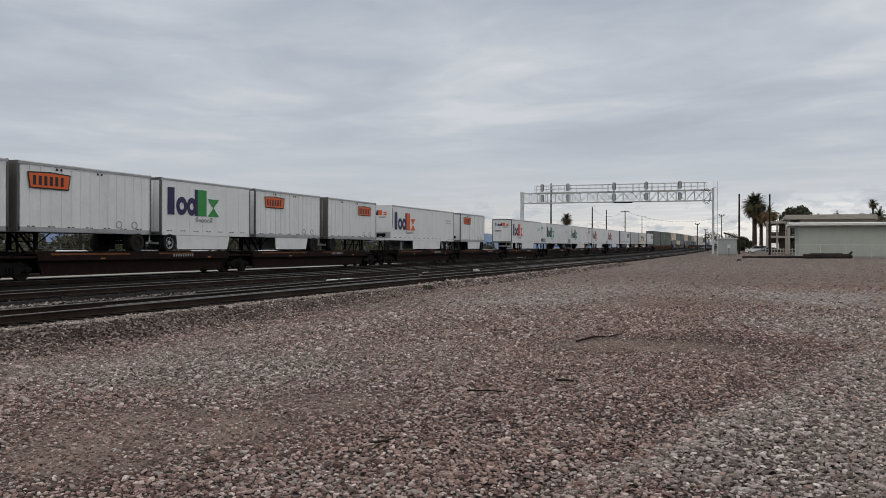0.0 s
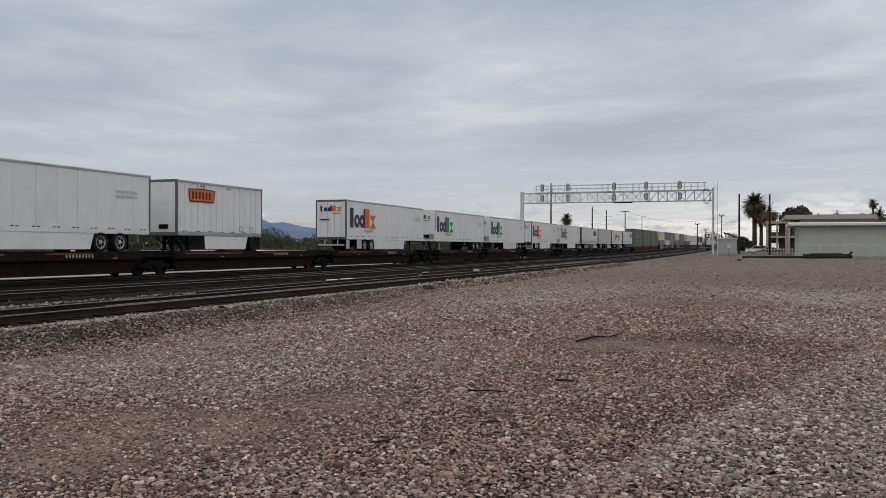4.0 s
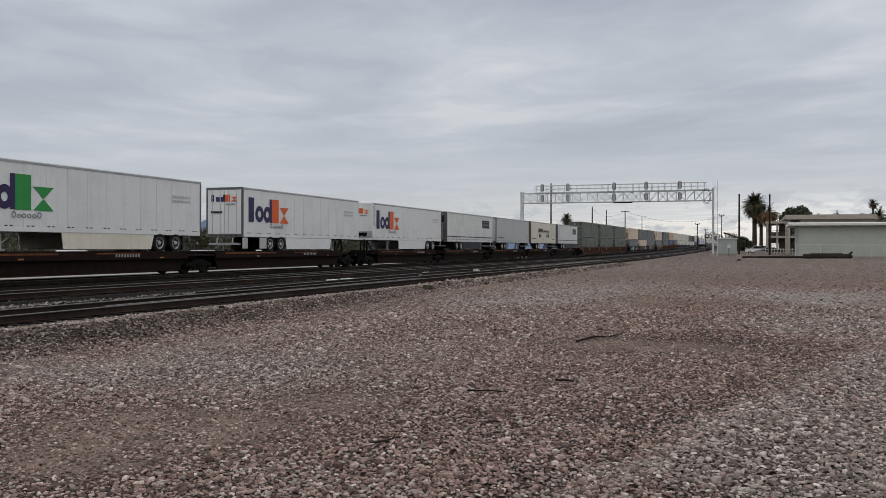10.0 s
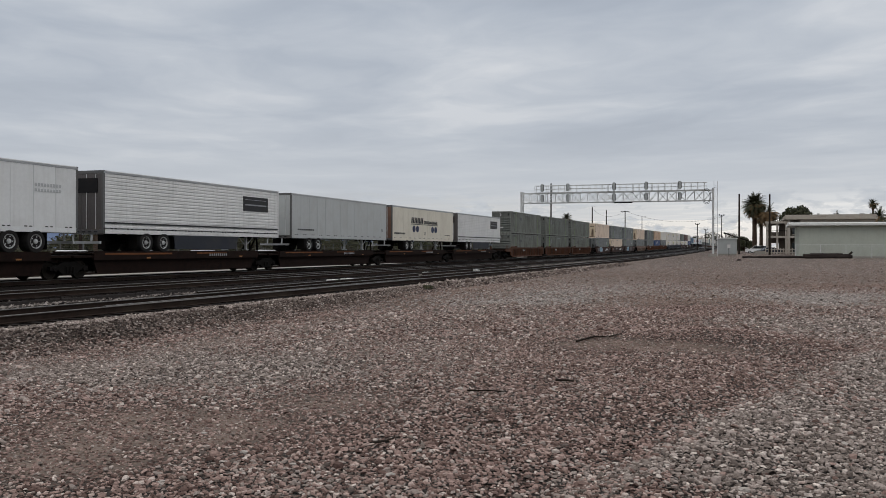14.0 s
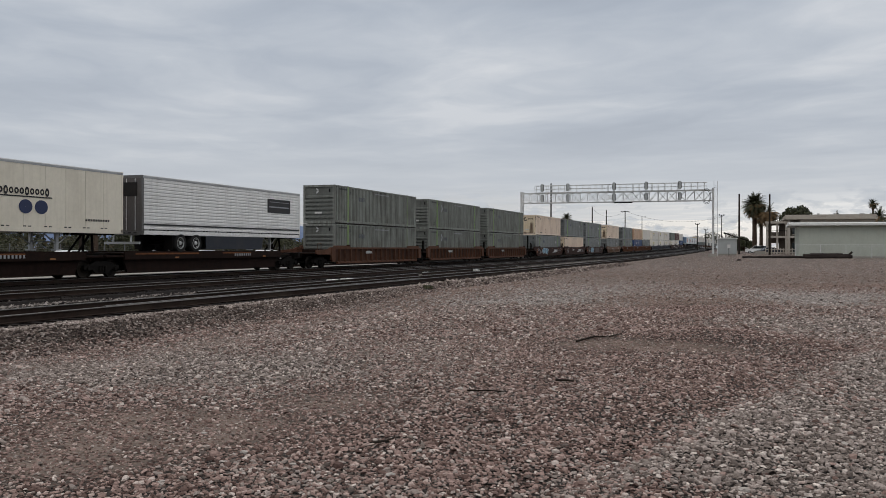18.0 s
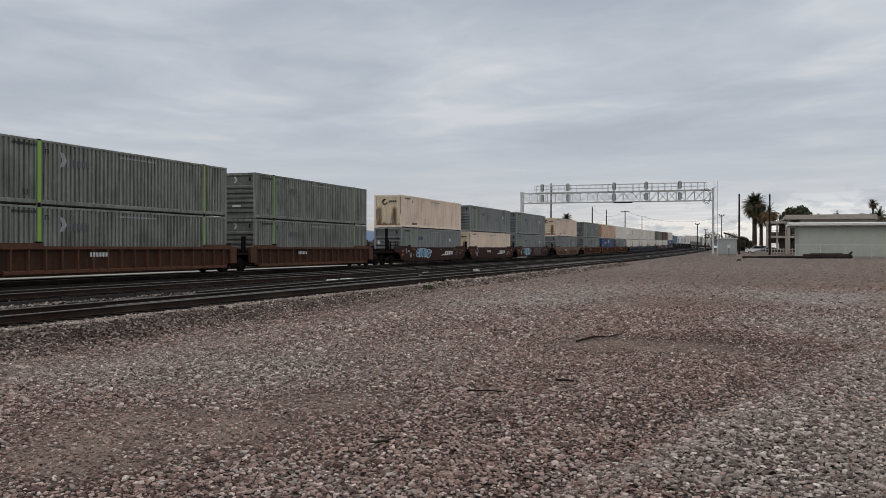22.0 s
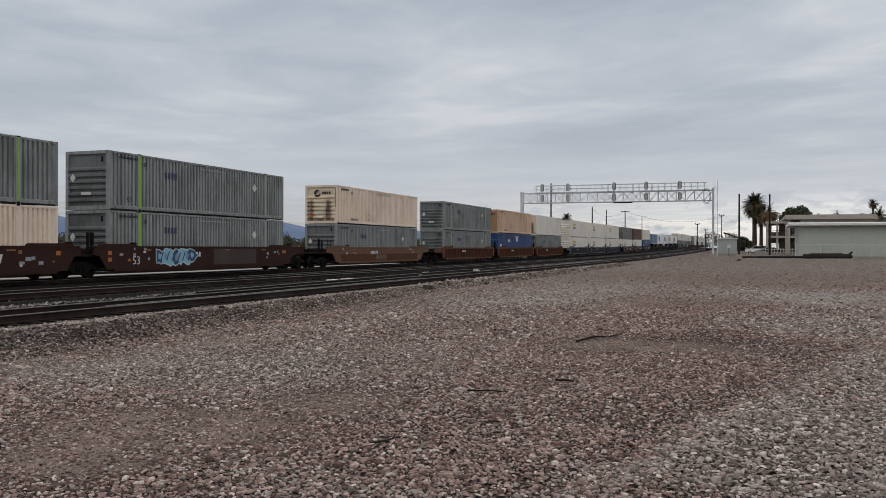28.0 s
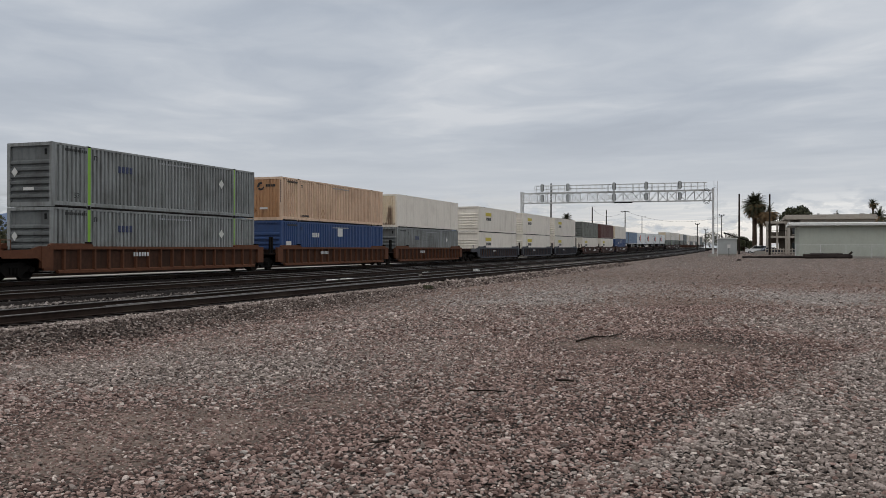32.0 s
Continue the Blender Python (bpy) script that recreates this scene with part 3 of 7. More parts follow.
def build_ground():
    def steps(marks):
        out = []
        for a, b, d in marks:
            out += list(np.arange(a, b, d))
        return np.array(out + [marks[-1][1]])
    xs = steps([(-4200, -400, 380), (-400, -60, 34), (-60, -36, 3), (-36, -15, 1.0), (-15, -11, 0.25), (-11, 4, 0.2), (4, 10, 0.5), (10, 40, 2), (40, 400, 30), (400, 4200, 380)])
    ys = steps([(-1500, -100, 140), (-100, 0, 10), (0, 5, 1.0), (5, 20, 0.2), (20, 40, 0.35), (40, 160, 2), (160, 600, 10), (600, 4600, 200)])
    gx, gy = np.meshgrid(xs, ys)
    v = np.stack([gx, gy, ground_height(gx, gy)], -1).reshape(-1, 3)
    i = np.arange(len(ys) - 1)[:, None] * len(xs) + np.arange(len(xs) - 1)[None]
    f = np.stack([i, i + 1, i + len(xs) + 1, i + len(xs)], -1).reshape(-1, 4)
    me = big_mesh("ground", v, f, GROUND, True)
    for name, share in (("grey_gravel", np.clip(coarse_share(gx, gy), 0, 1) * smooth01(-14.5, -13, gx)), ("bare_dirt", bare_share(gx, gy)), ("oily_bed", smooth01(-14.75, -15.1, gx) * smooth01(-40.5, -39.5, gx))):
        me.attributes.new(name, "FLOAT", "POINT").data.foreach_set("value", share.astype(np.float32).ravel())
    return tagged(new("ground", me), "brown dirt and grey gravel field beside the tracks", "ground", kind="structure")


def chip(n, rings):
    """The body of a broken stone: rings of n points (radius, height) from the foot up, closed by a flat top."""
    pts, f = [], []
    for j, (r, z) in enumerate(rings):
        pts += [(r * math.cos((k + 0.5 * (j % 2)) * 2 * math.pi / n), r * math.sin((k + 0.5 * (j % 2)) * 2 * math.pi / n), z) for k in range(n)]
    for j in range(len(rings) - 1):
        for k in range(n):
            a, b, c, d = j * n + k, j * n + (k + 1) % n, (j + 1) * n + k, (j + 1) * n + (k + 1) % n
            f += [(a, b, c), (b, d, c)] if j % 2 == 0 else [(a, b, d), (a, d, c)]
    t = (len(rings) - 1) * n
    f += [(t, t + k, t + k + 1) for k in range(1, n - 1)]
    return np.array(pts), np.array(f)


NEAR_CHIP = chip(6, ((0.80, -0.75), (1.02, 0.0), (0.66, 0.52)))
CHIP = chip(5, ((1.0, -0.6), (0.70, 0.5)))
FAR_CHIP = chip(4, ((1.0, -0.5), (0.62, 0.5)))
PEAK = (np.array([(1, 0, -0.4), (0, 1, -0.4), (-1, 0, -0.4), (0, -1, -0.4), (0.15, 0.1, 0.6)]), np.array([(0, 1, 4), (1, 2, 4), (2, 3, 4), (3, 0, 4)]))


def stones(name, x, y, z, r, material, rng, base, flat=0.74):
    """Many loose stones as one mesh: each is a base body, bent and turned at random."""
    pts, faces = base
    n, k = len(x), len(pts)
    p = pts[None] * (1 + rng.uniform(-0.38, 0.34, (n, k, 1))) * rng.uniform(0.6, 1.4, (n, 1, 3))
    p = p * np.array([1.0, 1.0, flat])
    tilt = rng.normal(0, 0.30, n)
    c, s = np.cos(tilt)[:, None], np.sin(tilt)[:, None]
    p = np.stack([p[..., 0] * c - p[..., 2] * s, p[..., 1], p[..., 0] * s + p[..., 2] * c], -1)
    a = rng.uniform(0, 2 * np.pi, n)
    c, s = np.cos(a)[:, None], np.sin(a)[:, None]
    p = np.stack([p[..., 0] * c - p[..., 1] * s, p[..., 0] * s + p[..., 1] * c, p[..., 2]], -1)
    p = p * np.asarray(r)[:, None, None] + np.stack([x, y, z], -1)[:, None]
    f = (faces[None] + (np.arange(n) * k)[:, None, None]).reshape(-1, 3)
    return big_mesh(name, p.reshape(-1, 3), f, material)


def strewn(rng, near, far, cell):
    """Places on the field, a stone to every cell of a loose grid, in a strip of the fan that opens north-west of the standpoint."""
    d, u = np.meshgrid(np.arange(near, far, cell), np.arange(-0.57 * far, 0.57 * far, cell))
    d, u = d.ravel(), u.ravel()
    keep = np.abs(u) < 0.565 * d + 0.1
    d, u = d[keep], u[keep]
    d, u = d + rng.uniform(-0.55, 0.55, len(d)) * cell, u + rng.uniform(-0.55, 0.55, len(u)) * cell
    c, s = math.cos(radians(20)), math.sin(radians(20))
    x, y = -d * s + u * c, d * c + u * s
    keep = x > -13.0 + 0.15 * np.sin(1.3 * y)
    return x[keep], y[keep]


def blob(x, y, cx, cy, rx, ry):
    return np.exp(-((x - cx) / rx) ** 2 - ((y - cy) / ry) ** 2)


def coarse_share(x, y, rng=None):
    """Where grey coarse stone lies on the brown dirt: old vehicle ruts and spill heaps."""
    rut = -0.92 + 0.30 * (y - 8.0)                                     # a rut that bends away to the right
    g = 1.25 / (1 + np.exp(-(x - rut - 0.1 * np.sin(1.7 * y)) * 5)) * smooth01(19, 15, y) * smooth01(6.2, 7.3, y)
    g = g - 0.9 * blob(x, y, 0.9, 11.8, 0.25, 1.5) - 0.6 * blob(x, y, 1.3, 17.2, 1.6, 0.6)
    g = g + 1.6 * blob(x, y, -8.6, 10.6, 3.0, 1.7) + 0.5 * blob(x, y, -6.5, 13.5, 3.0, 3.0) + 0.35 * blob(x, y, -2.2, 5.8, 2.2, 0.55)
    g = g + 0.6 * blob(x, y, -10.5, 17.0, 1.6, 6.0) + 0.7 * blob(x, y, 0.2, 22, 1.4, 4) + 0.7 * blob(x, y, -7.5, 27, 3.0, 9.0) + 0.5 * blob(x, y, -6.0, 40.0, 4.0, 14.0) - 0.8 * blob(x, y, 1.0, 53.0, 9.0, 7.0) + 0.95 * blob(x, y, 2.2, 35.0, 4.5, 4.5) + 0.7 * blob(x, y, 2.4, 21.5, 1.6, 3.0) - 0.4 * blob(x, y, -3.0, 31.0, 2.5, 6.0) + 0.55 * blob(x, y, 2.6, 26.0, 1.6, 7.0)
    return g + 0.15 * np.sin(2.3 * x + 1.7 * np.sin(1.1 * y)) * np.sin(1.9 * y + 1.3 * np.sin(0.9 * x))


def bare_share(x, y):
    """Patches of bare packed dirt with few stones."""
    return np.clip(1.5 * blob(x, y, -5.6, 7.0, 1.1, 0.85) + 1.0 * blob(x, y, -5.4, 5.7, 0.6, 0.5) + 0.95 * blob(x, y, -1.9, 15.7, 1.5, 0.45) + 0.7 * blob(x, y, -10.3, 15.5, 1.2, 3.0) + 0.55 * blob(x, y, -4.6, 9.0, 0.9, 0.8) + 0.5 * blob(x, y, -11.0, 11.2, 0.8, 1.0), 0, 0.50 + 0.16 * np.sin(5.1 * x + 2 * np.sin(3.3 * y)) * np.sin(4.7 * y + 1.3))


def build_gravel(ground):
    rng = np.random.default_rng(4)
    around = rng.uniform(-5.5, 5.5, (2, 5000))
    around = around[:, np.hypot(*around) < 5.6]
    for near, far, cell, size, base in ((0.0, 5.6, 0.15, 0.030, FAR_CHIP), (5.6, 8.6, 0.034, 0.0205, CHIP), (8.6, 17.0, 0.038, 0.0225, FAR_CHIP), (17.0, 27.0, 0.058, 0.0315, FAR_CHIP), (27.0, 44.0, 0.078, 0.038, PEAK), (44.0, 110.0, 0.22, 0.048, PEAK)):
        x, y = strewn(rng, near, far, cell) if near else around
        g, bare = coarse_share(x, y), bare_share(x, y)
        keep = rng.uniform(0, 1, len(x)) < np.clip(0.90 + 0.2 * g, 0, 1) * (1 - 0.72 * bare) * (1.0 - 0.85 * smooth01(44, 110, y))
        x, y, g, bare = x[keep], y[keep], g[keep], bare[keep]
        r = np.clip(size * np.exp(rng.normal(0, 0.26, len(x))) * (0.90 + 0.08 * np.clip(g, 0, 1)) * (1 - 0.45 * bare), 0.005, 0.11)
        z = ground_height(x, y) + r * rng.uniform(-0.1, 0.95, len(x))
        grey_one = rng.uniform(0, 1, len(x)) < np.clip(0.10 + 0.80 * g + 0.12 * smooth01(20, 45, y) + 0.35 * smooth01(64, 84, y), 0.05, 0.94)
        for pick, mat, label in ((grey_one, GREY_STONES if near < 20 else FINE_GREY, "loose grey crushed gravel on the ground"), (~grey_one, BROWN_STONES if near < 20 else FINE_BROWN, "loose brown crushed gravel on the ground")):
            tagged(new("gravel", stones("gravel", x[pick], y[pick], z[pick], r[pick], mat, rng, base, 0.52)), label, "gravel", kind="stuff")
    # shoulder of the track bed: coarser stones, heaped
    for y0, y1, cell, size, base in ((9, 36, 0.048, 0.0275, FAR_CHIP), (36, 95, 0.12, 0.060, PEAK)):
        x, y = (q.ravel() for q in np.meshgrid(np.arange(-14.45, -12.3, cell), np.arange(y0, y1, cell)))
        n = len(x)
        x, y = x + rng.uniform(-0.55, 0.55, n) * cell, y + rng.uniform(-0.55, 0.55, n) * cell
        r = size * np.exp(rng.normal(0, 0.28, n)) * np.where(x < -13.6, 0.98, 1.05)
        # stones on the slope take the mix with the shade in it
        pick = (x > -13.7 + 0.15 * np.sin(1.3 * y)) & (rng.uniform(0, 1, n) < 0.85)
        for p, mat in ((~pick, GREY_STONES), (pick, SHOULDER_STONES)):
            tagged(new("shoulder_gravel", stones("shoulder_gravel", x[p], y[p], ground_height(x[p], y[p]) + rng.uniform(-0.1, 0.8, p.sum()) * r[p], r[p], mat, rng, base, 0.7)), "coarse grey and brown gravel along the track shoulder", "gravel", kind="stuff")
    # pale ballast dumped in clumps between the two nearer tracks
    n = 30000
    y = rng.uniform(9, 120, n)
    x = rng.uniform(-20.7, -17.9, n)
    keep = np.sin(0.9 * y + 2 * np.sin(0.5 * y)) * np.sin(4.5 * x + 0.4 * y) + rng.normal(0, 0.25, n) > 0.05
    x, y = x[keep], y[keep]
    r = np.clip(0.038 * np.exp(rng.normal(0, 0.3, len(x))), 0.02, 0.08)
    tagged(new("ballast_clumps", stones("ballast_clumps", x, y, -0.31 + rise(y) + 0.9 * r, r, PALE_BALLAST, rng, PEAK)), "pale ballast dumped in clumps between tracks", "ballast", kind="stuff")
    # the larger single stones near the viewer
    x, y = strewn(rng, 5.6, 13.0, 0.40)
    order = rng.permutation(len(x))
    x, y = x[order], y[order]
    shapes = [stones("stone", np.zeros(1), np.zeros(1), np.zeros(1), np.ones(1), PALE_STONE if k % 2 else GREY_STONES, rng, NEAR_CHIP, 0.6) for k in range(6)]
    away = bare_share(x, y) < 0.4
    x, y = x[away], y[away]
    for k in range(min(300, len(x))):
        q = float(rng.uniform(0.018, 0.029))
        ob = new("stone", shapes[k % 6])
        ob.parent = ground
        ob.matrix_basis = Matrix.LocRotScale((x[k], y[k], float(ground_height(x[k], y[k])) + 0.45 * q + 0.008), Euler((0, 0, float(rng.uniform(0, 6.28)))), (q, q, q))
    # twigs and leaves on the gravel
    for pts, r in ((((-3.1, 15.8), (-2.85, 16.15), (-2.55, 16.2), (-2.3, 16.6)), 0.02), (((-3.35, 10.1), (-3.1, 10.22), (-2.85, 10.2)), 0.012),
                   (((-2.5, 11.3), (-2.35, 11.34), (-2.25, 11.3)), 0.02), (((-3.3, 7.15), (-3.22, 7.32), (-3.16, 7.5)), 0.012), (((-2.6, 8.4), (-2.45, 8.5)), 0.010)):
        s = Shape()
        p3 = [(a, b, float(ground_height(a, b)) + 0.035) for a, b in pts]
        for k, (a, b) in enumerate(zip(p3, p3[1:])):
            s.tube(a, b, r * (1 - 0.22 * k), r * (0.78 - 0.22 * k), 6)
        solid("twig", s, WOOD_POLE, "dry dark broken twig lying on the gravel", "twig", "twigs on the gravel")


# ---------------------------------------------------------------- tracks
TRACKS = (-15.70, -22.65, -30.27, -37.60)
RAIL_PROFILE = [(-0.07, -0.172), (0.07, -0.172), (0.07, -0.160), (0.012, -0.140), (0.012, -0.042), (0.036, -0.032), (0.036, -0.003), (0.028, 0.0), (-0.028, 0.0), (-0.036, -0.003), (-0.036, -0.032), (-0.012, -0.042), (-0.012, -0.140), (-0.07, -0.160)]


def along(outline, y0, y1, close=True):
    """An outline in x and z, drawn along the climbing track."""
    s = Shape()
    ys = [y0] + [float(v) for v in range(40, 560, 10) if y0 < v < y1] + [y1]
    n = len(outline)
    for y in ys:
        r = float(rise(y))
        s.v += [(a, y, b + r) for a, b in outline]
    for k in range(len(ys) - 1):
        s.f += [(k * n + i, (k + 1) * n + i, (k + 1) * n + (i + 1) % n, k * n + (i + 1) % n) for i in range(n)]
    s.f += [tuple(range(n)), tuple(range(len(s.v) - 1, len(s.v) - n - 1, -1))]
    return s


def build_tracks():
    rng = np.random.default_rng(9)
    tie = Shape().box(-1.3, -0.115, -0.18, 1.3, 0.115, 0.0).mesh("tie", TIE_WOOD)
    plate = Shape().box(-0.19, -0.09, 0.0, 0.19, 0.09, 0.02)
    for k, x in enumerate(TRACKS):
        bed = along([(x - 2.5, -0.45), (x + 2.5, -0.45), (x + 1.75, -0.205), (x - 1.75, -0.205)], -480, 1150)
        ballast = solid("ballast_bed", bed, BALLAST, "dark oily ballast under the rails and ties", "ballast", kind="structure")
        track = thing("railway_track", "railway track with worn steel rails on dark wooden ties", "railway track", "parallel tracks", kind="structure")
        for side in (-0.7545, 0.7545):
            part("rail", along([(x + side + a, b) for a, b in RAIL_PROFILE], -470, 1140), RAIL_RUST, track)
            part("rail_head", along([(x + side - 0.039, -0.018), (x + side + 0.039, -0.018), (x + side + 0.039, -0.004), (x + side + 0.030, 0.003), (x + side - 0.030, 0.003), (x + side - 0.039, -0.004)], -470, 1140), RAIL_TOP, track, "bright worn running surface")
        y = 6.0 if k == 0 else 14.0 if k == 1 else 18.0
        for _ in range(200 if k == 0 else 90 if k == 1 else 0):
            ob = new("tie", tie)
            ob.parent = track
            ob.matrix_basis = pose(x + rng.uniform(-0.04, 0.04), y, -0.172 + float(rise(y)) + rng.uniform(-0.012, 0.0), 0, 0, rng.uniform(-1.2, 1.2))
            y += 0.53
        rest = Shape()
        y0 = y
        while y0 < 420:
            q = float(rise(y0))
            rest.box(x - 1.3, y0 - 0.115, q - 0.35, x + 1.3, y0 + 0.115, q - 0.174)
            y0 += 0.53
        tagged(part("far_ties", rest, TIE_WOOD, track), kind="stuff")
        n = 11000 if k == 0 else 6000 if k == 1 else 2500
        yy = rng.uniform(9, 95, n)
        xx = x + rng.uniform(-2.4, 2.4, n) if k else x + rng.uniform(-3.4, 1.9, n)
        top = np.interp(np.abs(xx - x), [0, 1.75, 2.5, 3.5], [-0.205, -0.205, -0.38, -0.34])
        r = np.clip(0.036 * np.exp(rng.normal(0, 0.25, n)), 0.018, 0.06)
        tagged(new("ballast_stones", stones("ballast_stones", xx, yy, top + rise(yy) + 0.15 * r, r, BALLAST_STONE, rng, PEAK)), "dark grey angular ballast stones between the rails", "ballast", kind="stuff")


def build_spare_rails():
    """Rails left lying beside the tracks, and a guard rail inside the nearest one."""
    head = [(-0.039, -0.018), (0.039, -0.018), (0.039, -0.004), (0.030, 0.003), (-0.030, 0.003), (-0.039, -0.004)]
    for label, x, y, long, turn, drop in (("long worn guard rail between the rails of a track", -15.42, 17.4, 22.0, 0.3, 0.02), ("long spare steel rail lying on the ballast between tracks", -18.55, 25.5, 24.0, 2.6, 0.10), ("long spare steel rail lying on the ballast between tracks", -19.75, 50.5, 24.0, 0.6, 0.10), ("long spare steel rail lying on the ballast between tracks", -26.4, 40.0, 30.0, 0.4, 0.10)):
        t = thing("spare_rail", label, "rail", "loose rails", at=pose(x, y, float(rise(y)) - drop, slope_at(y + long / 2), 0, turn))
        part("rail", Shape().prism(RAIL_PROFILE, "y", 0.0, long), RAIL_RUST, t)
        part("rail_head", Shape().prism(head, "y", 0.0, long), RAIL_TOP, t, "worn running surface")


def switch_machine(x, y, turn=0, long=1.0):
    t = thing("switch_machine", "pale grey metal switch machine beside the track", "switch machine", "switch machines", at=pose(x, y, -0.33 + float(rise(y)), 0, 0, turn))
    part("base_plate", Shape().box(-0.28, -0.65 * long, 0.0, 0.28, 0.65 * long, 0.08), BLACK_STEEL, t)
    part("motor_case", Shape().prism([(-0.18, 0.08), (0.18, 0.08), (0.18, 0.15), (0.13, 0.19), (-0.13, 0.19), (-0.18, 0.15)], "y", -0.50 * long, 0.0), ROOF_WHITE, t, "pale metal case")
    part("gear_case", Shape().prism([(-0.16, 0.08), (0.16, 0.08), (0.16, 0.13), (0.12, 0.16), (-0.12, 0.16), (-0.16, 0.13)], "y", 0.14, 0.5 * long), PAPER, t, "white cover")
    part("throw_rod", Shape().tube((-0.28, 0.0, 0.05), (-1.2, 0.0, 0.05), 0.025), BLACK_STEEL, t)
    return t


# ---------------------------------------------------------------- railcar trucks
CACHE = {}


def cached(key, make):
    if key not in CACHE:
        CACHE[key] = make()
    return CACHE[key]


def truck(parent, y, z=0.0):
    """A two-axle freight truck under a car; z is the rail head in the car's space."""
    def bolster():
        s = Shape().box(-1.05, -0.22, 0.42, 1.05, 0.22, 0.72)
        return s.tube((0, 0, 0.72), (0, 0, 0.86), 0.2, n=12).mesh("truck", BLACK_STEEL)

    def frame_side():
        o = [(-1.15, 0.40), (-1.15, 0.60), (-0.72, 0.64), (-0.42, 0.80), (0.42, 0.80), (0.72, 0.64), (1.15, 0.60), (1.15, 0.40), (0.66, 0.42), (0.40, 0.22), (-0.40, 0.22), (-0.66, 0.42)]
        s = Shape().prism([(a, b) for a, b in reversed(o)], "x", 0.93, 1.10)
        for q in (-0.89, 0.89):
            s.tube((1.08, q, 0.46), (1.17, q, 0.46), 0.13, 0.10, 10)
        for q in (-0.18, 0.0, 0.18):
            s.tube((1.13, q, 0.30), (1.13, q, 0.58), 0.055, n=6)
        return s
    t = part("truck", cached("truck", bolster), None, parent, at=pose(0, y, z))
    for key, m in (("side_r", lambda: frame_side().mesh("side_frame", BLACK_STEEL)), ("side_l", lambda: frame_side().mirrored().mesh("side_frame", BLACK_STEEL))):
        part("side_frame", cached(key, m), None, t)
    wheel_me = cached("wheel", lambda: Shape().wheel((0, 0, 0), [(-0.07, 0.15), (-0.065, 0.38), (-0.07, 0.47), (-0.045, 0.47), (-0.03, 0.44), (0.065, 0.435), (0.065, 0.37), (0.02, 0.34), (0.02, 0.16), (0.08, 0.13)], 18).mesh("wheel", WHEEL_STEEL))
    wheel_mi = cached("wheel_m", lambda: Shape().wheel((0, 0, 0), [(-0.07, 0.15), (-0.065, 0.38), (-0.07, 0.47), (-0.045, 0.47), (-0.03, 0.44), (0.065, 0.435), (0.065, 0.37), (0.02, 0.34), (0.02, 0.16), (0.08, 0.13)], 18).mirrored().mesh("wheel", WHEEL_STEEL))
    axle_me = cached("axle", lambda: Shape().tube((-1.1, 0, 0), (1.1, 0, 0), 0.085, n=8).mesh("axle", BLACK_STEEL))
    for q in (-0.89, 0.89):
        part("wheel", wheel_me, None, t, at=pose(0.75, q, 0.437))
        part("wheel", wheel_mi, None, t, at=pose(-0.75, q, 0.437))
        part("axle", axle_me, None, t, at=pose(0, q, 0.437))
    return t


def coupler(parent, y, way):
    s = Shape().box(-0.12, min(y, y + way * 0.75), 0.72, 0.12, max(y, y + way * 0.75), 0.92)
    s.prism([(-0.2, y + way * 0.7), (0.2, y + way * 0.7), (0.14, y + way * 1.0), (-0.14, y + way * 1.0)][::1 if way > 0 else -1], "z", 0.68, 0.96)
    return part("coupler", s, BLACK_STEEL, parent)


def brake_stand(parent, y):
    """Handbrake wheel, posts and grab irons on an end platform."""
    s = Shape().box(1.02, y - 0.04, 1.10, 1.12, y + 0.04, 2.15).box(1.02, y + 0.5, 1.10, 1.10, y + 0.58, 2.0)
    part("brake_post", s, BLACK_STEEL, parent)
    part("brake_wheel", ring(Shape(), 1.14, 1.18, y, 1.75, 0.28, 0.28, 0.86, 16).box(1.15, y - 0.27, 1.735, 1.17, y + 0.27, 1.765).box(1.15, y - 0.015, 1.48, 1.17, y + 0.015, 2.02), BLACK_STEEL, parent)
    g = Shape()
    for z in (1.35, 1.65, 1.95):
        g.tube((1.42, y + 0.72, z), (1.42, y + 1.12, z), 0.018, n=6)
    g.tube((1.42, y + 0.72, 0.9), (1.42, y + 0.72, 2.05), 0.02, n=6).tube((1.42, y + 1.12, 0.9), (1.42, y + 1.12, 2.05), 0.02, n=6)
    part("grab_irons", g, BLACK_STEEL, parent)


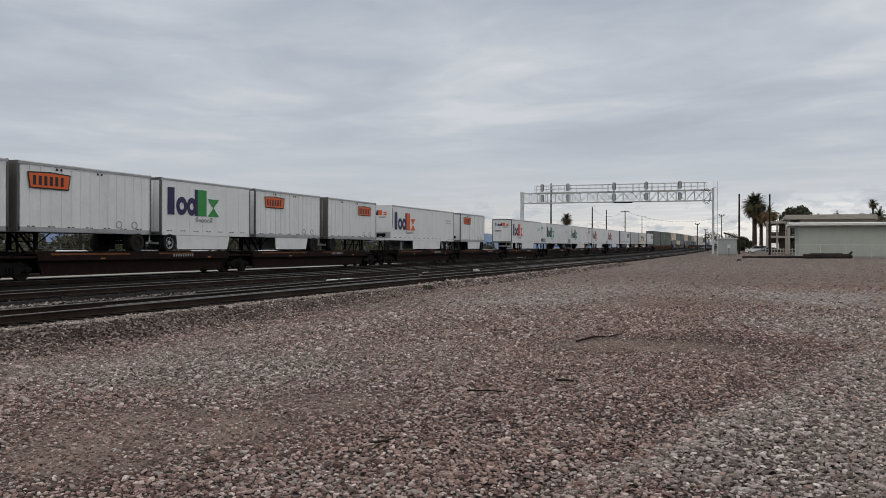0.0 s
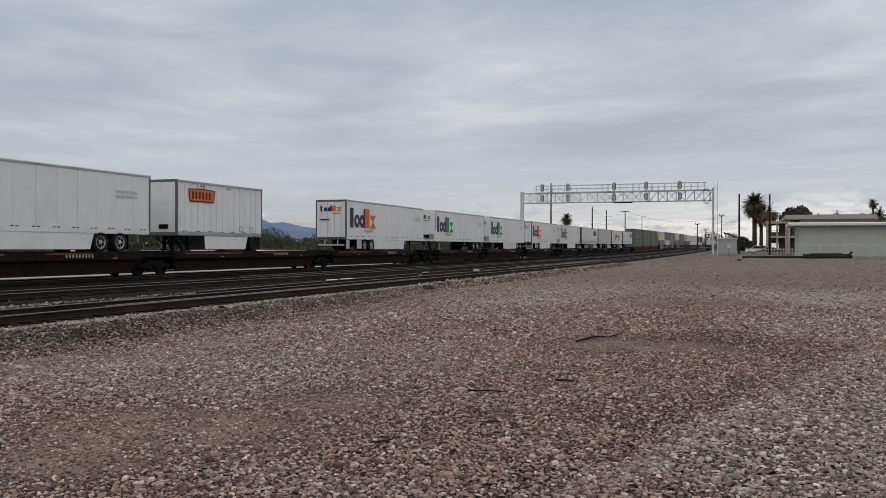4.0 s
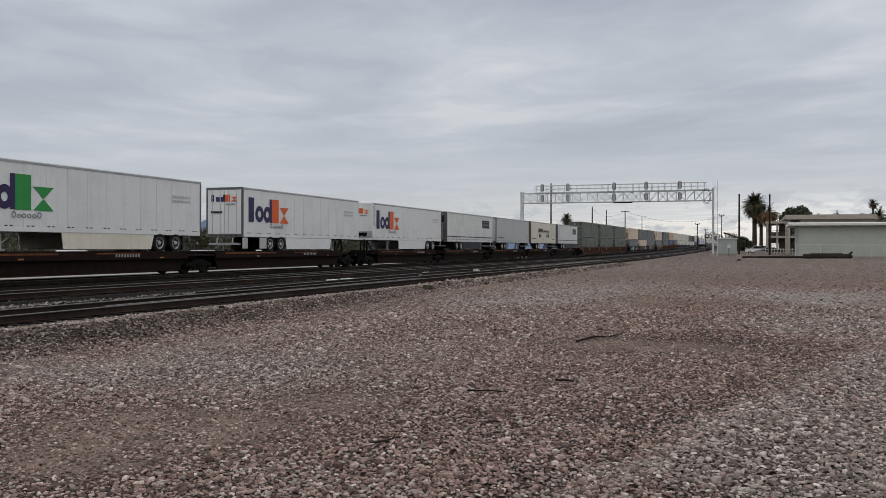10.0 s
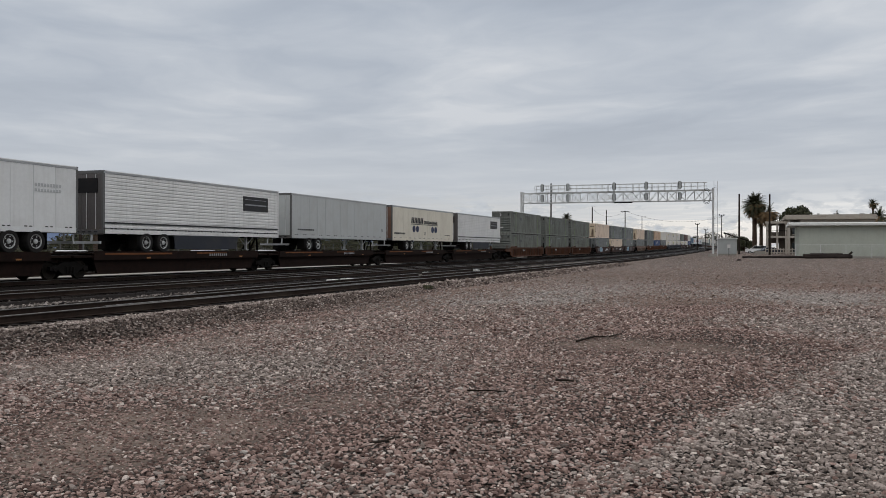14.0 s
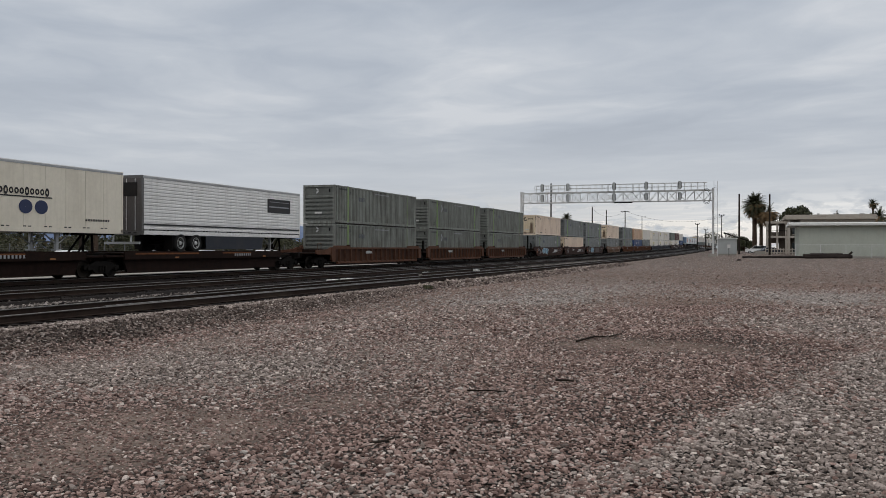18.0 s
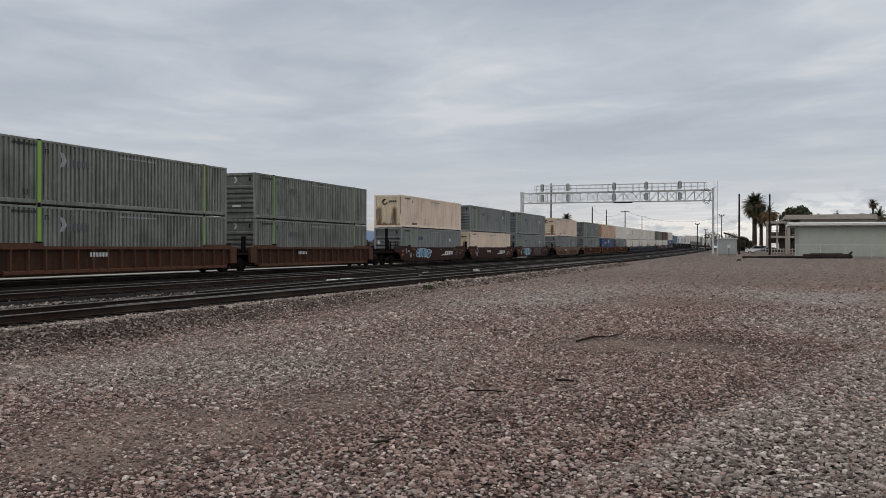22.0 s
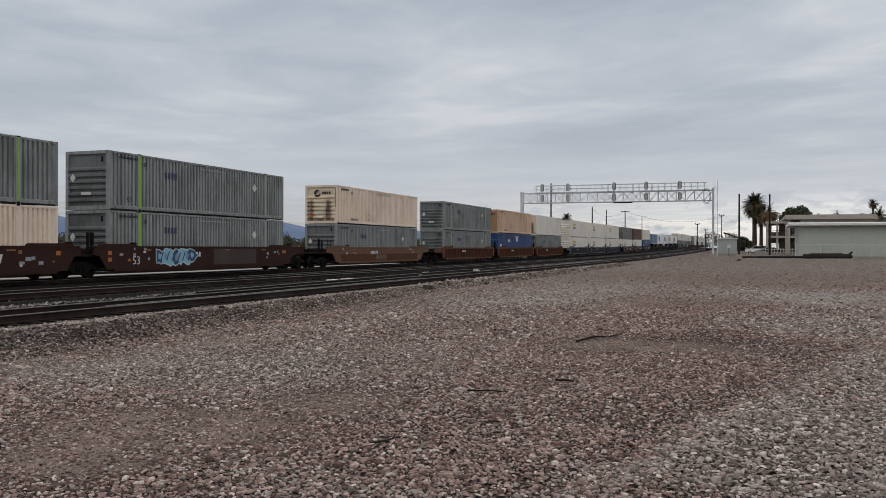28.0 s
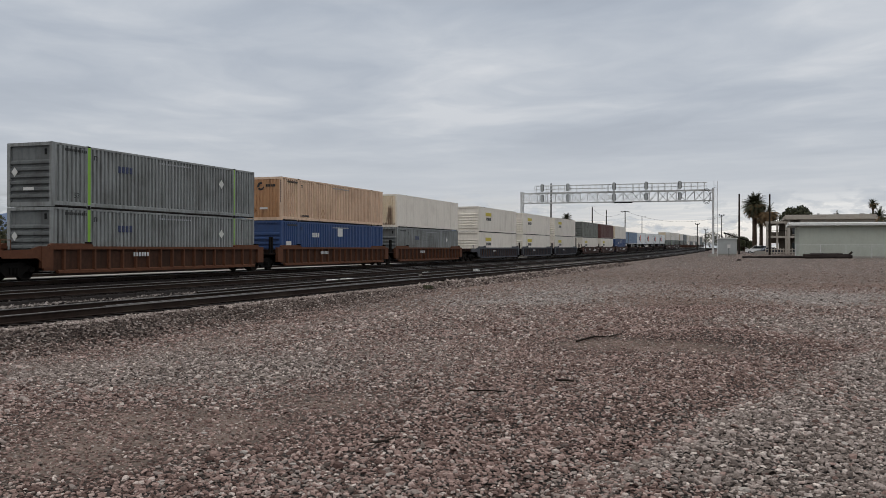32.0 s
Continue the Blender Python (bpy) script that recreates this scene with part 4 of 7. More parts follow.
# ---------------------------------------------------------------- well cars
def well_car(paint, label, ribbed, first, last, pitch, lead):
    """One well of a double-stack car. y = 0 at the near end of its container; trucks at -lead and, on the last well, past the far end."""
    c = thing("well_car", label, "well car", "double-stack well cars")
    L, half = 16.15, 1.50
    key = (paint.name, ribbed, first, last)
    y_a, y_b = (-1.8 if first else -1.15), (L + 2.4 if last else L + 1.15)

    def wall():
        s = Shape()
        if ribbed:
            s.prism([(half, 1.36), (half, 1.50), (half - 0.24, 1.50), (half - 0.24, 1.40), (half - 0.06, 1.36)], "y", -0.35, L + 0.35)     # top chord
        else:
            s.prism([(y_a, 1.10), (-0.98 if first else -0.80, 1.04), (-0.72 if first else -0.60, 0.80), (-0.40 if first else -0.30, 0.40), (L + (0.40 if last else 0.30), 0.40), (L + (0.72 if last else 0.60), 0.80), (L + (0.98 if last else 0.80), 1.04), (y_b, 1.10), (y_b, 1.46), (y_a, 1.46)][::-1], "x", half - 0.10, half)
            s.prism([(half - 0.22, 1.44), (half + 0.03, 1.44), (half + 0.03, 1.52), (half - 0.22, 1.52)], "y", y_a + 0.05, y_b - 0.05)
        return s
    part("side_wall", cached(("wall", key), lambda: wall().mesh("side_wall", paint)), None, c)
    part("side_wall", cached(("wall_m", key), lambda: wall().mirrored().mesh("side_wall", paint)), None, c)
    sill = lambda: Shape().prism([(half - 0.20, 0.30), (half - 0.012, 0.30), (half - 0.012, 0.42), (half - 0.12, 0.46), (half - 0.20, 0.42)], "y", 0.2, L - 0.2)
    part("bottom_sill", cached(("sill", key), lambda: sill().mesh("bottom_sill", paint)), None, c)
    part("bottom_sill", cached(("sill_m", key), lambda: sill().mirrored().mesh("bottom_sill", paint)), None, c)
    if ribbed:
        # plates between ribs are coloured darker for the recess shade
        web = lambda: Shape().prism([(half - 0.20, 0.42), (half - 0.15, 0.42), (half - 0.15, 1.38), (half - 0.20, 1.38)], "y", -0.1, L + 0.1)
        part("web_plate", cached(("web", key), lambda: web().mesh("web_plate", BAY_BROWN)), None, c, "grimy recessed side plate darkened with bay shade")
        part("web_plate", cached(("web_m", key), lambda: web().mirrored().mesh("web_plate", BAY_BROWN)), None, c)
        rib = lambda: Shape().prism([(half - 0.16, -0.06), (half - 0.002, -0.04), (half - 0.002, 0.04), (half - 0.16, 0.06)], "z", 0.40, 1.37)
        for k in range(17):
            y = 0.55 + k * (L - 1.1) / 16
            part("rib", cached(("rib", key), lambda: rib().mesh("rib", paint)), None, c, at=pose(0, y, 0))
            part("rib", cached(("rib_m", key), lambda: rib().mirrored().mesh("rib", paint)), None, c, at=pose(0, y, 0))
    for y in (-0.3, L - 2.35) if ribbed else (-0.75, L - 1.85):
        for side in (1, -1):
            lip = Shape().prism([(y, 1.495), (y + 2.6, 1.495), (y + 2.6, 1.56), (y + 2.45, 1.63), (y + 0.15, 1.63), (y, 1.56)], "x", half - 0.17, half - 0.02)
            part("guide_lip", lip if side > 0 else lip.mirrored(), paint, c, "worn raised guide on the top chord")
            stop = Shape().box(half - 0.19, y + 2.25, 1.63, half + 0.012, y + 2.5, 1.70)
            part("lock_handle", stop if side > 0 else stop.mirrored(), BLACK_STEEL, c)
    floor = Shape()
    for k in range(9):
        y = 0.3 + k * (L - 0.6) / 8
        floor.box(-half + 0.14, y - 0.14, 0.30, half - 0.14, y + 0.14, 0.352)
    part("floor_beams", cached(("floor", key), lambda: floor.mesh("floor_beams", BLACK_STEEL)), None, c)
    for y0, way in ((0.0, -1), (L, 1)):
        end = (lead + (1.25 if first else 0)) if way < 0 else pitch - lead - L if not last else 2.3
        a = y0 + way * 0.12
        b = y0 + way * end
        lo, hi = min(a, b), max(a, b)
        deck = Shape().box(-1.35, lo, 1.02, 1.35, hi, 1.12).box(-0.36, lo, 0.86, 0.36, hi, 1.02)
        for side in ((-1, 1) if ribbed else ()):
            x_in, x_out = sorted((side * 1.30, side * 1.494))
            part("end_block", Shape().prism([(x_in, 0.55), (x_out, 0.55), (x_out, 1.494), (x_in, 1.494)], "y", min(a, y0 + way * 0.75), max(a, y0 + way * 0.75)), paint, c)
        deck.box(-1.3, min(a, a + way * 0.06), 0.45, 1.3, max(a, a + way * 0.06), 1.35)
        part("end_platform", deck, DECK, c, "grimy dark end platform")
    if not first or paint is CHOCOLATE:
        for y in (-1.12, -0.86):
            post = cached(("column", first), lambda: Shape().box(-0.06, -0.05, 1.12, 0.06, 0.05, 3.15 if first else 2.15).mesh("end_post", BLACK_STEEL))
            part("end_post", post, None, c, "dark upright post on the end platform", at=pose(0.32 if first else 1.10, y, 0))
        rungs = Shape()
        for z in range(2):
            rungs.tube((0.32 if first else 1.10, -1.12, 1.45 + 0.35 * z), (0.32 if first else 1.10, -0.86, 1.45 + 0.35 * z), 0.025, n=5)
        tagged(part("rungs", rungs, BLACK_STEEL, c), kind="stuff")
    truck(c, -lead)
    if first:
        if ribbed:
            for side in (1, -1):
                apron = Shape().prism([(-3.05, 1.06), (-2.9, 1.06), (-2.75, 0.98), (-0.95, 0.98), (-0.70, 0.80), (-0.60, 0.44), (-0.12, 0.44), (-0.12, 1.49), (-0.9, 1.49), (-1.3, 1.36), (-3.05, 1.30)], "x", 1.36, 1.45)
                part("end_apron", apron if side > 0 else apron.mirrored(), paint, c, "side plate arched over the truck")
            part("hand_hold", Shape().tube((1.47, -2.9, 1.3), (1.47, -2.9, 1.75), 0.018, n=6).tube((1.47, -2.9, 1.75), (1.47, -2.4, 1.75), 0.018, n=6).tube((1.47, -2.4, 1.75), (1.47, -2.4, 1.3), 0.018, n=6), paint, c)
        else:
            brake_stand(c, -2.3)
        coupler(c, -lead - 1.0, -1)
    if last:
        truck(c, L + 2.0)
        coupler(c, L + 2.3, 1)
    return c


# ---------------------------------------------------------------- containers
def container(paint, label, front="louvre", stripe=None, smooth=False, dark_front=None, emblem=True, group="stacked containers"):
    """A 53-foot domestic container, y = 0 at the near end, z = 0 at its floor."""
    c = thing("container", label, "container", group)
    L, H, h = 16.15, 2.845, 1.295
    tan_marks = paint in (TAN, ORANGE_TAN)
    # near ends take a darker copy of the paint that holds their shade
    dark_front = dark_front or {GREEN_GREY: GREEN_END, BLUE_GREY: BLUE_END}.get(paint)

    def side():
        if smooth:
            prof, y = [(0.14, h - 0.012)], 1.33
            while y < L - 0.5:
                prof += [(y - 0.012, h - 0.012), (y - 0.010, h - 0.026), (y + 0.010, h - 0.026), (y + 0.012, h - 0.012)]
                y += 1.2115
            return Shape().sheet(prof + [(L - 0.14, h - 0.012)], "z", 0.24, H - 0.09, 0.03)
        prof, y = [], 0.16
        while y < L - 0.35:
            prof += [(y, h - 0.012), (y + 0.130, h - 0.012), (y + 0.152, h - 0.092), (y + 0.240, h - 0.092)]
            y += 0.262
        prof.append((L - 0.14, h - 0.012))
        return Shape().sheet(prof, "z", 0.22, H - 0.09, 0.01)
    part("side_panel", side(), paint, c)
    part("side_panel", side().mirrored(), paint, c)
    for sgn in (1, -1):
        flip = (lambda s: s) if sgn > 0 else (lambda s: s.mirrored())
        part("top_rail", flip(Shape().prism([(h - 0.09, H - 0.10), (h, H - 0.10), (h, H - 0.01), (h - 0.03, H), (h - 0.09, H)], "y", 0.14, L - 0.14)), paint, c)
        part("bottom_rail", flip(Shape().prism([(h - 0.11, 0.075), (h, 0.075), (h, 0.22), (h - 0.03, 0.25), (h - 0.11, 0.25)], "y", 0.14, L - 0.14)), paint, c)
        # strip coloured dark for the shade of the gap below, plus soot
        part("rail_foot", flip(Shape().prism([(h - 0.11, 0.0), (h - 0.025, 0.0), (h - 0.008, 0.02), (h - 0.008, 0.075), (h - 0.11, 0.075)], "y", 0.14, L - 0.14)), GAP_SHADE_SOOT, c, "dark rail foot, gap shade and soot")
        for y in (0.07, L - 0.07):
            part("corner_post", flip(Shape().box(h - 0.16, y - 0.07, 0.0, h + 0.004, y + 0.07, H)), paint, c)
        for y in (2.2, 13.98):
            part("lifting_post", flip(Shape().box(h - 0.10, y - 0.13, 0.0, h + 0.006, y + 0.13, H + 0.01)), paint, c)
            part("corner_casting", flip(Shape().box(h - 0.12, y - 0.09, H - 0.045, h + 0.010, y + 0.09, H + 0.012)), BLACK_STEEL, c)
            part("corner_casting", flip(Shape().box(h - 0.12, y - 0.09, -0.015, h + 0.010, y + 0.09, 0.10)), BLACK_STEEL, c)
            if stripe and sgn > 0:
                part("stripe", Shape().box(h + 0.006, y - (0.07 if y < 5 else 0.05), 0.14, h + 0.011, y + (0.10 if y < 5 else 0.04), H - 0.06), stripe, c, "lime green painted stripe")
    part("roof", Shape().box(-h + 0.05, 0.1, H - 0.05, h - 0.05, L - 0.1, H - 0.015), paint, c)
    part("floor", Shape().box(-h + 0.05, 0.1, 0.05, h - 0.05, L - 0.1, 0.2), BLACK_STEEL, c)
    # near end
    part("end_header", Shape().box(-h + 0.161, 0.0, H - 0.15, h - 0.161, 0.1, H - 0.002), paint, c)
    part("end_sill", Shape().box(-h + 0.161, 0.0, 0.0, h - 0.161, 0.1, 0.20), paint, c)
    if front == "louvre":
        prof = [(0.20, 0.10), (0.34, 0.10)]
        for k in range(6):
            z = 0.36 + k * 0.30
            prof += [(z, 0.10), (z + 0.05, 0.0), (z + 0.15, 0.0), (z + 0.22, 0.10)]
        end = Shape().sheet(prof + [(H - 0.15, 0.10)], "x", -h + 0.161, h - 0.161, -0.02)
    else:
        prof = []
        for k in range(9):
            xx = -h + 0.18 + k * 0.245
            prof += [(xx, 0.06), (xx + 0.13, 0.06), (xx + 0.16, 0.01), (xx + 0.23, 0.01)]
        end = Shape().sheet(prof + [(h - 0.161, 0.06)], "zy", 0.20, H - 0.15, -0.02)
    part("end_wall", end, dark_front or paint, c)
    # far end: two doors with locking rods
    for sgn in (-1, 1):
        a, b = sorted((sgn * 0.01, sgn * (h - 0.15)))
        d = part("door", Shape().box(a, L - 0.08, 0.06, b, L - 0.03, H - 0.06), paint, c)
        for q in (0.35, 0.85):
            part("lock_rod", Shape().tube((sgn * q, L - 0.01, 0.1), (sgn * q, L - 0.01, H - 0.1), 0.02, n=6), GALV, d)
    # markings on the near side and end
    if emblem:
        m = (NAVY if paint is BLUE_GREY else FADED_INK) if emblem is True else emblem
        for k in range(0 if tan_marks else 4):
            s = Shape().box(h + 0.001, 4.15 + k * 0.27, 1.80, h + 0.006, 4.33 + k * 0.27, 2.12)
            part("emblem_block", s, m, c, "navy blue company mark")
        bar = Shape()
        for k in range(11):
            bar.box(h + 0.001, 0.75 + k * 0.125, 2.52, h + 0.005, 0.84 + k * 0.125, 2.64)
        part("number_bars", bar, INK, c)
        bar = Shape()
        for k in range(16):
            bar.box(h + 0.001, 7.2 + k * 0.17, 2.5, h + 0.005, 7.32 + k * 0.17, 2.58)
        part("notice", bar, GREY_INK, c)
        part("hook_mark", Shape().box(h + 0.001, 2.52, 2.42, h + 0.005, 2.74, 2.46).box(h + 0.001, 2.52, 2.25, h + 0.005, 2.58, 2.42).box(h + 0.001, 2.68, 2.25, h + 0.005, 2.74, 2.42), INK, c)
        if tan_marks:
            low = Shape()
            for k in range(8):
                low.box(h + 0.001, 2.5 + k * 0.15, 0.30, h + 0.005, 2.6 + k * 0.15, 0.44)
            part("low_number_bars", low, INK, c)
            part("side_placard", ring(Shape(), h + 0.001, h + 0.005, 5.7, 0.62, 0.26, 0.32, 0.84, 4), AMBER_MARK, c, "rusty outline of a missing placard")
        else:
            words("53", 0.36, INK, c, pose(h + 0.002, 1.28, 0.42, 90, 0, 90))
        part("end_plate", Shape().box(-0.35, -0.006, 0.72, 0.25, 0.0, 0.86), PAPER, c, "pale data plate")
    if tan_marks and emblem:
        yy = -0.012 if front == "louvre" else -0.002
        for a0, a1 in ((0.35 * math.pi, 1.1 * math.pi), (1.2 * math.pi, 1.95 * math.pi)):
            arc = [(a0 + (a1 - a0) * k / 8) for k in range(9)]
            part("end_emblem", Shape().prism([(-0.28 + 0.27 * math.cos(q), 2.24 + 0.27 * math.sin(q)) for q in arc] + [(-0.25 + 0.14 * math.cos(q), 2.24 + 0.15 * math.sin(q)) for q in reversed(arc)], "y", yy, 0.012), INK, c, "dark round emblem")
        for k in range(4):
            part("emblem_block", Shape().box(0.10 + 0.19 * k, yy, 2.2, 0.24 + 0.19 * k, 0.012, 2.36), INK, c)
        vb = Shape()
        for k in range(10):
            vb.box(h - 0.11, yy - 0.004, 2.55 - 0.15 * k, h - 0.03, -0.0005, 2.64 - 0.15 * k)
        part("post_bars", vb, INK, c)
        part("placard", Shape().prism([(-0.75, 0.45), (-0.58, 0.65), (-0.75, 0.85), (-0.92, 0.65)], "y", yy, 0.012), AMBER_MARK, c, "rusty diamond placard")
    if paint is GREEN_GREY and emblem is True and stripe is not DULL_LIME:
        part("emblem_chevron", Shape().prism([(3.35, 1.72), (3.62, 1.78), (3.80, 2.05), (3.62, 2.36), (3.35, 2.42), (3.52, 2.05)], "x", h + 0.001, h + 0.006), GREY_INK, c, "pale worn chevron of the mark")
    if paint is BLUE_GREY and emblem is True:
        part("placard", Shape().prism([(12.7, 1.60), (12.96, 1.85), (12.7, 2.10), (12.44, 1.85)], "x", h + 0.001, h + 0.006), PAPER, c, "white diamond placard")
    if paint in (BLUE_GREY, GREEN_GREY) and emblem is True:
        for sgn in (-1, 1) if paint is GREEN_GREY else ():
            part("end_emblem", Shape().prism([(-0.20, 2.42 + 0.02 * sgn), (-0.04, 2.42 + 0.02 * sgn), (-0.20, 2.42 + 0.19 * sgn), (-0.30, 2.42 + 0.19 * sgn)][::sgn], "y", 0.085, 0.099), FAINT_INK, c, "pale chevron")
        part("end_vent", Shape().box(0.78, 0.080, 2.30, 0.90, 0.099, 2.56), DARK, c)
        if paint is BLUE_GREY:
            part("end_placard", Shape().prism([(-0.85, 1.34), (-0.67, 1.55), (-0.85, 1.76), (-1.03, 1.55)], "y", -0.012, 0.004), PAPER, c, "white diamond placard")
    return c


# ---------------------------------------------------------------- flat spine cars and road trailers
def spine_car(label, L, first, last, lead, tail, number=True):
    """One platform of an articulated trailer flat; y = 0 at the near truck's centre, deck at z = 1.2."""
    c = thing("flat_car", label, "flat car", "trailer flat cars")
    y1 = L
    part("deck", Shape().box(-1.28, 1.2, 1.14, 1.28, y1 - 1.2, 1.20), DECK, c, "rust-brown steel deck")
    for sgn in (-1, 1):
        o = [(1.20, 0.86), (1.32, 0.86), (1.32, 1.19), (1.20, 1.19)]
        s = Shape().prism(o, "y", 1.3, y1 - 1.3)
        part("side_sill", s if sgn > 0 else s.mirrored(), DECK, c)
        s = Shape().prism([(1.5, 0.80), (1.75, 0.23), (y1 - 1.75, 0.23), (y1 - 1.5, 0.80), (y1 - 1.5, 1.14), (1.5, 1.14)], "x", 0.98, 1.10)
        part("fish_belly", s if sgn > 0 else s.mirrored(), DECK, c)
    edge = Shape().box(1.321, y1 * 0.12, 1.10, 1.330, y1 * 0.42, 1.185).box(1.321, y1 * 0.55, 1.12, 1.330, y1 * 0.72, 1.185)
    part("deck_edge", edge, DECK_RUST, c, "worn rust-orange deck edge")
    side = [(0.6, 0.80), (1.5, 0.80), (2.6, 0.36), (y1 - 2.6, 0.36), (y1 - 1.5, 0.80), (y1 - 0.6, 0.80), (y1 - 0.6, 1.15), (0.6, 1.15)]
    part("centre_sill", Shape().prism(side, "x", -0.38, 0.38), BLACK_STEEL, c)
    beam = cached("cross_beam", lambda: Shape().prism([(-1.25, 0.98), (-0.38, 0.62), (0.38, 0.62), (1.25, 0.98), (1.25, 1.12), (-1.25, 1.12)], "y", 0.0, 0.16).mesh("cross_beam", BLACK_STEEL))
    k = 3.0
    while k < y1 - 2.5:
        part("cross_beam", beam, None, c, at=pose(0, k, 0))
        k += 2.1
    for y in (0.0, y1):
        lo, hi = (y + 0.1, y + 1.35) if y == 0 else (y - 1.35, y - 0.1)
        part("end_platform", Shape().box(-1.25, lo, 0.98, 1.25, hi, 1.08).box(-0.5, lo, 0.75, 0.5, hi, 0.98), DECK, c)
    # tool and brake gear under the deck
    part("brake_cylinder", Shape().tube((0.62, y1 * 0.42, 0.62), (0.62, y1 * 0.42 + 0.9, 0.62), 0.14, n=10), BLACK_STEEL, c)
    part("air_tank", Shape().tube((-0.62, y1 * 0.55, 0.6), (-0.62, y1 * 0.55 + 1.2, 0.6), 0.2, n=10), BLACK_STEEL, c)
    wheel_guide = Shape()
    for sgn in (-1, 1):
        wheel_guide.box(sgn * 1.22 - 0.05, 1.4, 1.20, sgn * 1.22 + 0.05, y1 - 1.4, 1.26)
    part("tyre_guides", wheel_guide, DECK, c)
    if number:
        s = Shape()
        for k in range(9):
            s.box(1.321, y1 * 0.62 + k * 0.20, 0.98, 1.326, y1 * 0.62 + k * 0.20 + 0.10, 1.12)
        part("number_bars", s, GREY_INK, c, "pale reporting mark")
    s = Shape().box(1.321, y1 * 0.3, 0.9, 1.325, y1 * 0.3 + 0.3, 0.97).box(1.321, y1 * 0.8, 0.9, 1.325, y1 * 0.8 + 0.3, 0.97)
    part("reflectors", s, AMBER_MARK, c)
    truck(c, 0.0)
    if first:
        coupler(c, -1.2, -1)
        part("end_sill", Shape().box(-1.3, -1.25, 0.80, 1.3, -1.0, 1.10).box(-0.4, -1.0, 0.78, 0.4, 0.7, 1.0), BLACK_STEEL, c)
        brake_stand(c, -0.9)
    if last:
        truck(c, y1)
        coupler(c, y1 + 1.2, 1)
        part("end_sill", Shape().box(-1.3, y1 + 1.0, 0.80, 1.3, y1 + 1.25, 1.10).box(-0.4, y1 - 0.7, 0.78, 0.4, y1 + 1.0, 1.0), BLACK_STEEL, c)
    return c


def trailer_hitch(parent, y, way):
    """The fifth-wheel stand that holds a trailer's nose."""
    s = Shape()
    for sgn in (-0.3, 0.3):
        s.tube((sgn, y, 0.0), (sgn * 0.8, y, 0.95), 0.06, n=6).tube((sgn, y + way * 0.95, 0.0), (sgn * 0.8, y + 0.1 * way, 0.92), 0.05, n=6)
    s.box(-0.45, y - 0.4, 0.92, 0.45, y + 0.4, 0.99)
    return part("hitch_stand", s, BLACK_STEEL, parent)


def ring(s, x0, x1, cy, cz, ry, rz, hole=0.5, n=20):
    o = [(cy + ry * math.cos(k * 2 * math.pi / n), cz + rz * math.sin(k * 2 * math.pi / n)) for k in range(n)]
    i = [(cy + hole * ry * math.cos(k * 2 * math.pi / n), cz + hole * rz * math.sin(k * 2 * math.pi / n)) for k in range(n)]
    pts = [(x0, *p) for p in o] + [(x1, *p) for p in o] + [(x1, *p) for p in i] + [(x0, *p) for p in i]
    f = []
    for k in range(n):
        j = (k + 1) % n
        f += [(k, j, n + j, n + k), (n + k, n + j, 2 * n + j, 2 * n + k), (2 * n + k, 2 * n + j, 3 * n + j, 3 * n + k)]
    return s.add(pts, f)


def parcel_mark(t, second, y0=0.65, z0=1.83, w=4.75, hgt=1.5, x=1.302):
    """A plain two-colour mark: dark purple shapes, then shapes in the second colour, and a small grey line below."""
    q, e = w / 4.75, 0.008
    lower = hgt * 0.68
    s = Shape().box(x, y0, z0, x + e, y0 + 0.58 * q, z0 + hgt)
    part("mark_block", s, PURPLE, t, "dark purple block of the mark")
    s = ring(Shape(), x, x + e, y0 + 1.22 * q, z0 + lower / 2, 0.48 * q, lower / 2, 0.42)
    part("mark_ring", s, PURPLE, t)
    s = ring(Shape(), x, x + e, y0 + 2.12 * q, z0 + lower / 2, 0.44 * q, lower / 2, 0.40)
    part("mark_ring", s, PURPLE, t)
    part("mark_block", Shape().box(x, y0 + 2.40 * q, z0, x + e * 0.8, y0 + 2.66 * q, z0 + hgt), PURPLE, t)
    s = Shape().box(x, y0 + 2.66 * q, z0, x + e, y0 + 3.50 * q, z0 + hgt)
    part("mark_block", s, second, t, "coloured block of the mark")
    a, b = y0 + 3.62 * q, y0 + w
    c = (a + b) / 2
    part("mark_wedge", Shape().prism([(a, z0), (b, z0), (c, z0 + lower / 2)], "x", x, x + e), second, t)
    part("mark_wedge", Shape().prism([(c, z0 + lower / 2), (b, z0 + lower), (a, z0 + lower)], "x", x, x + e), second, t)
    s = Shape()
    for k, (u, hh) in enumerate(((0.0, 0.30), (0.28, 0.17), (0.52, 0.2), (0.80, 0.2), (1.08, 0.2), (1.36, 0.30))):
        ring(s, x, x + e, y0 + (2.6 + u) * q, z0 - 0.35 + hh / 2, 0.12 * q, hh / 2 * hgt / 1.5, 0.55, 10)
    part("small_line", s, GREY_INK, t, "small grey line under the mark")


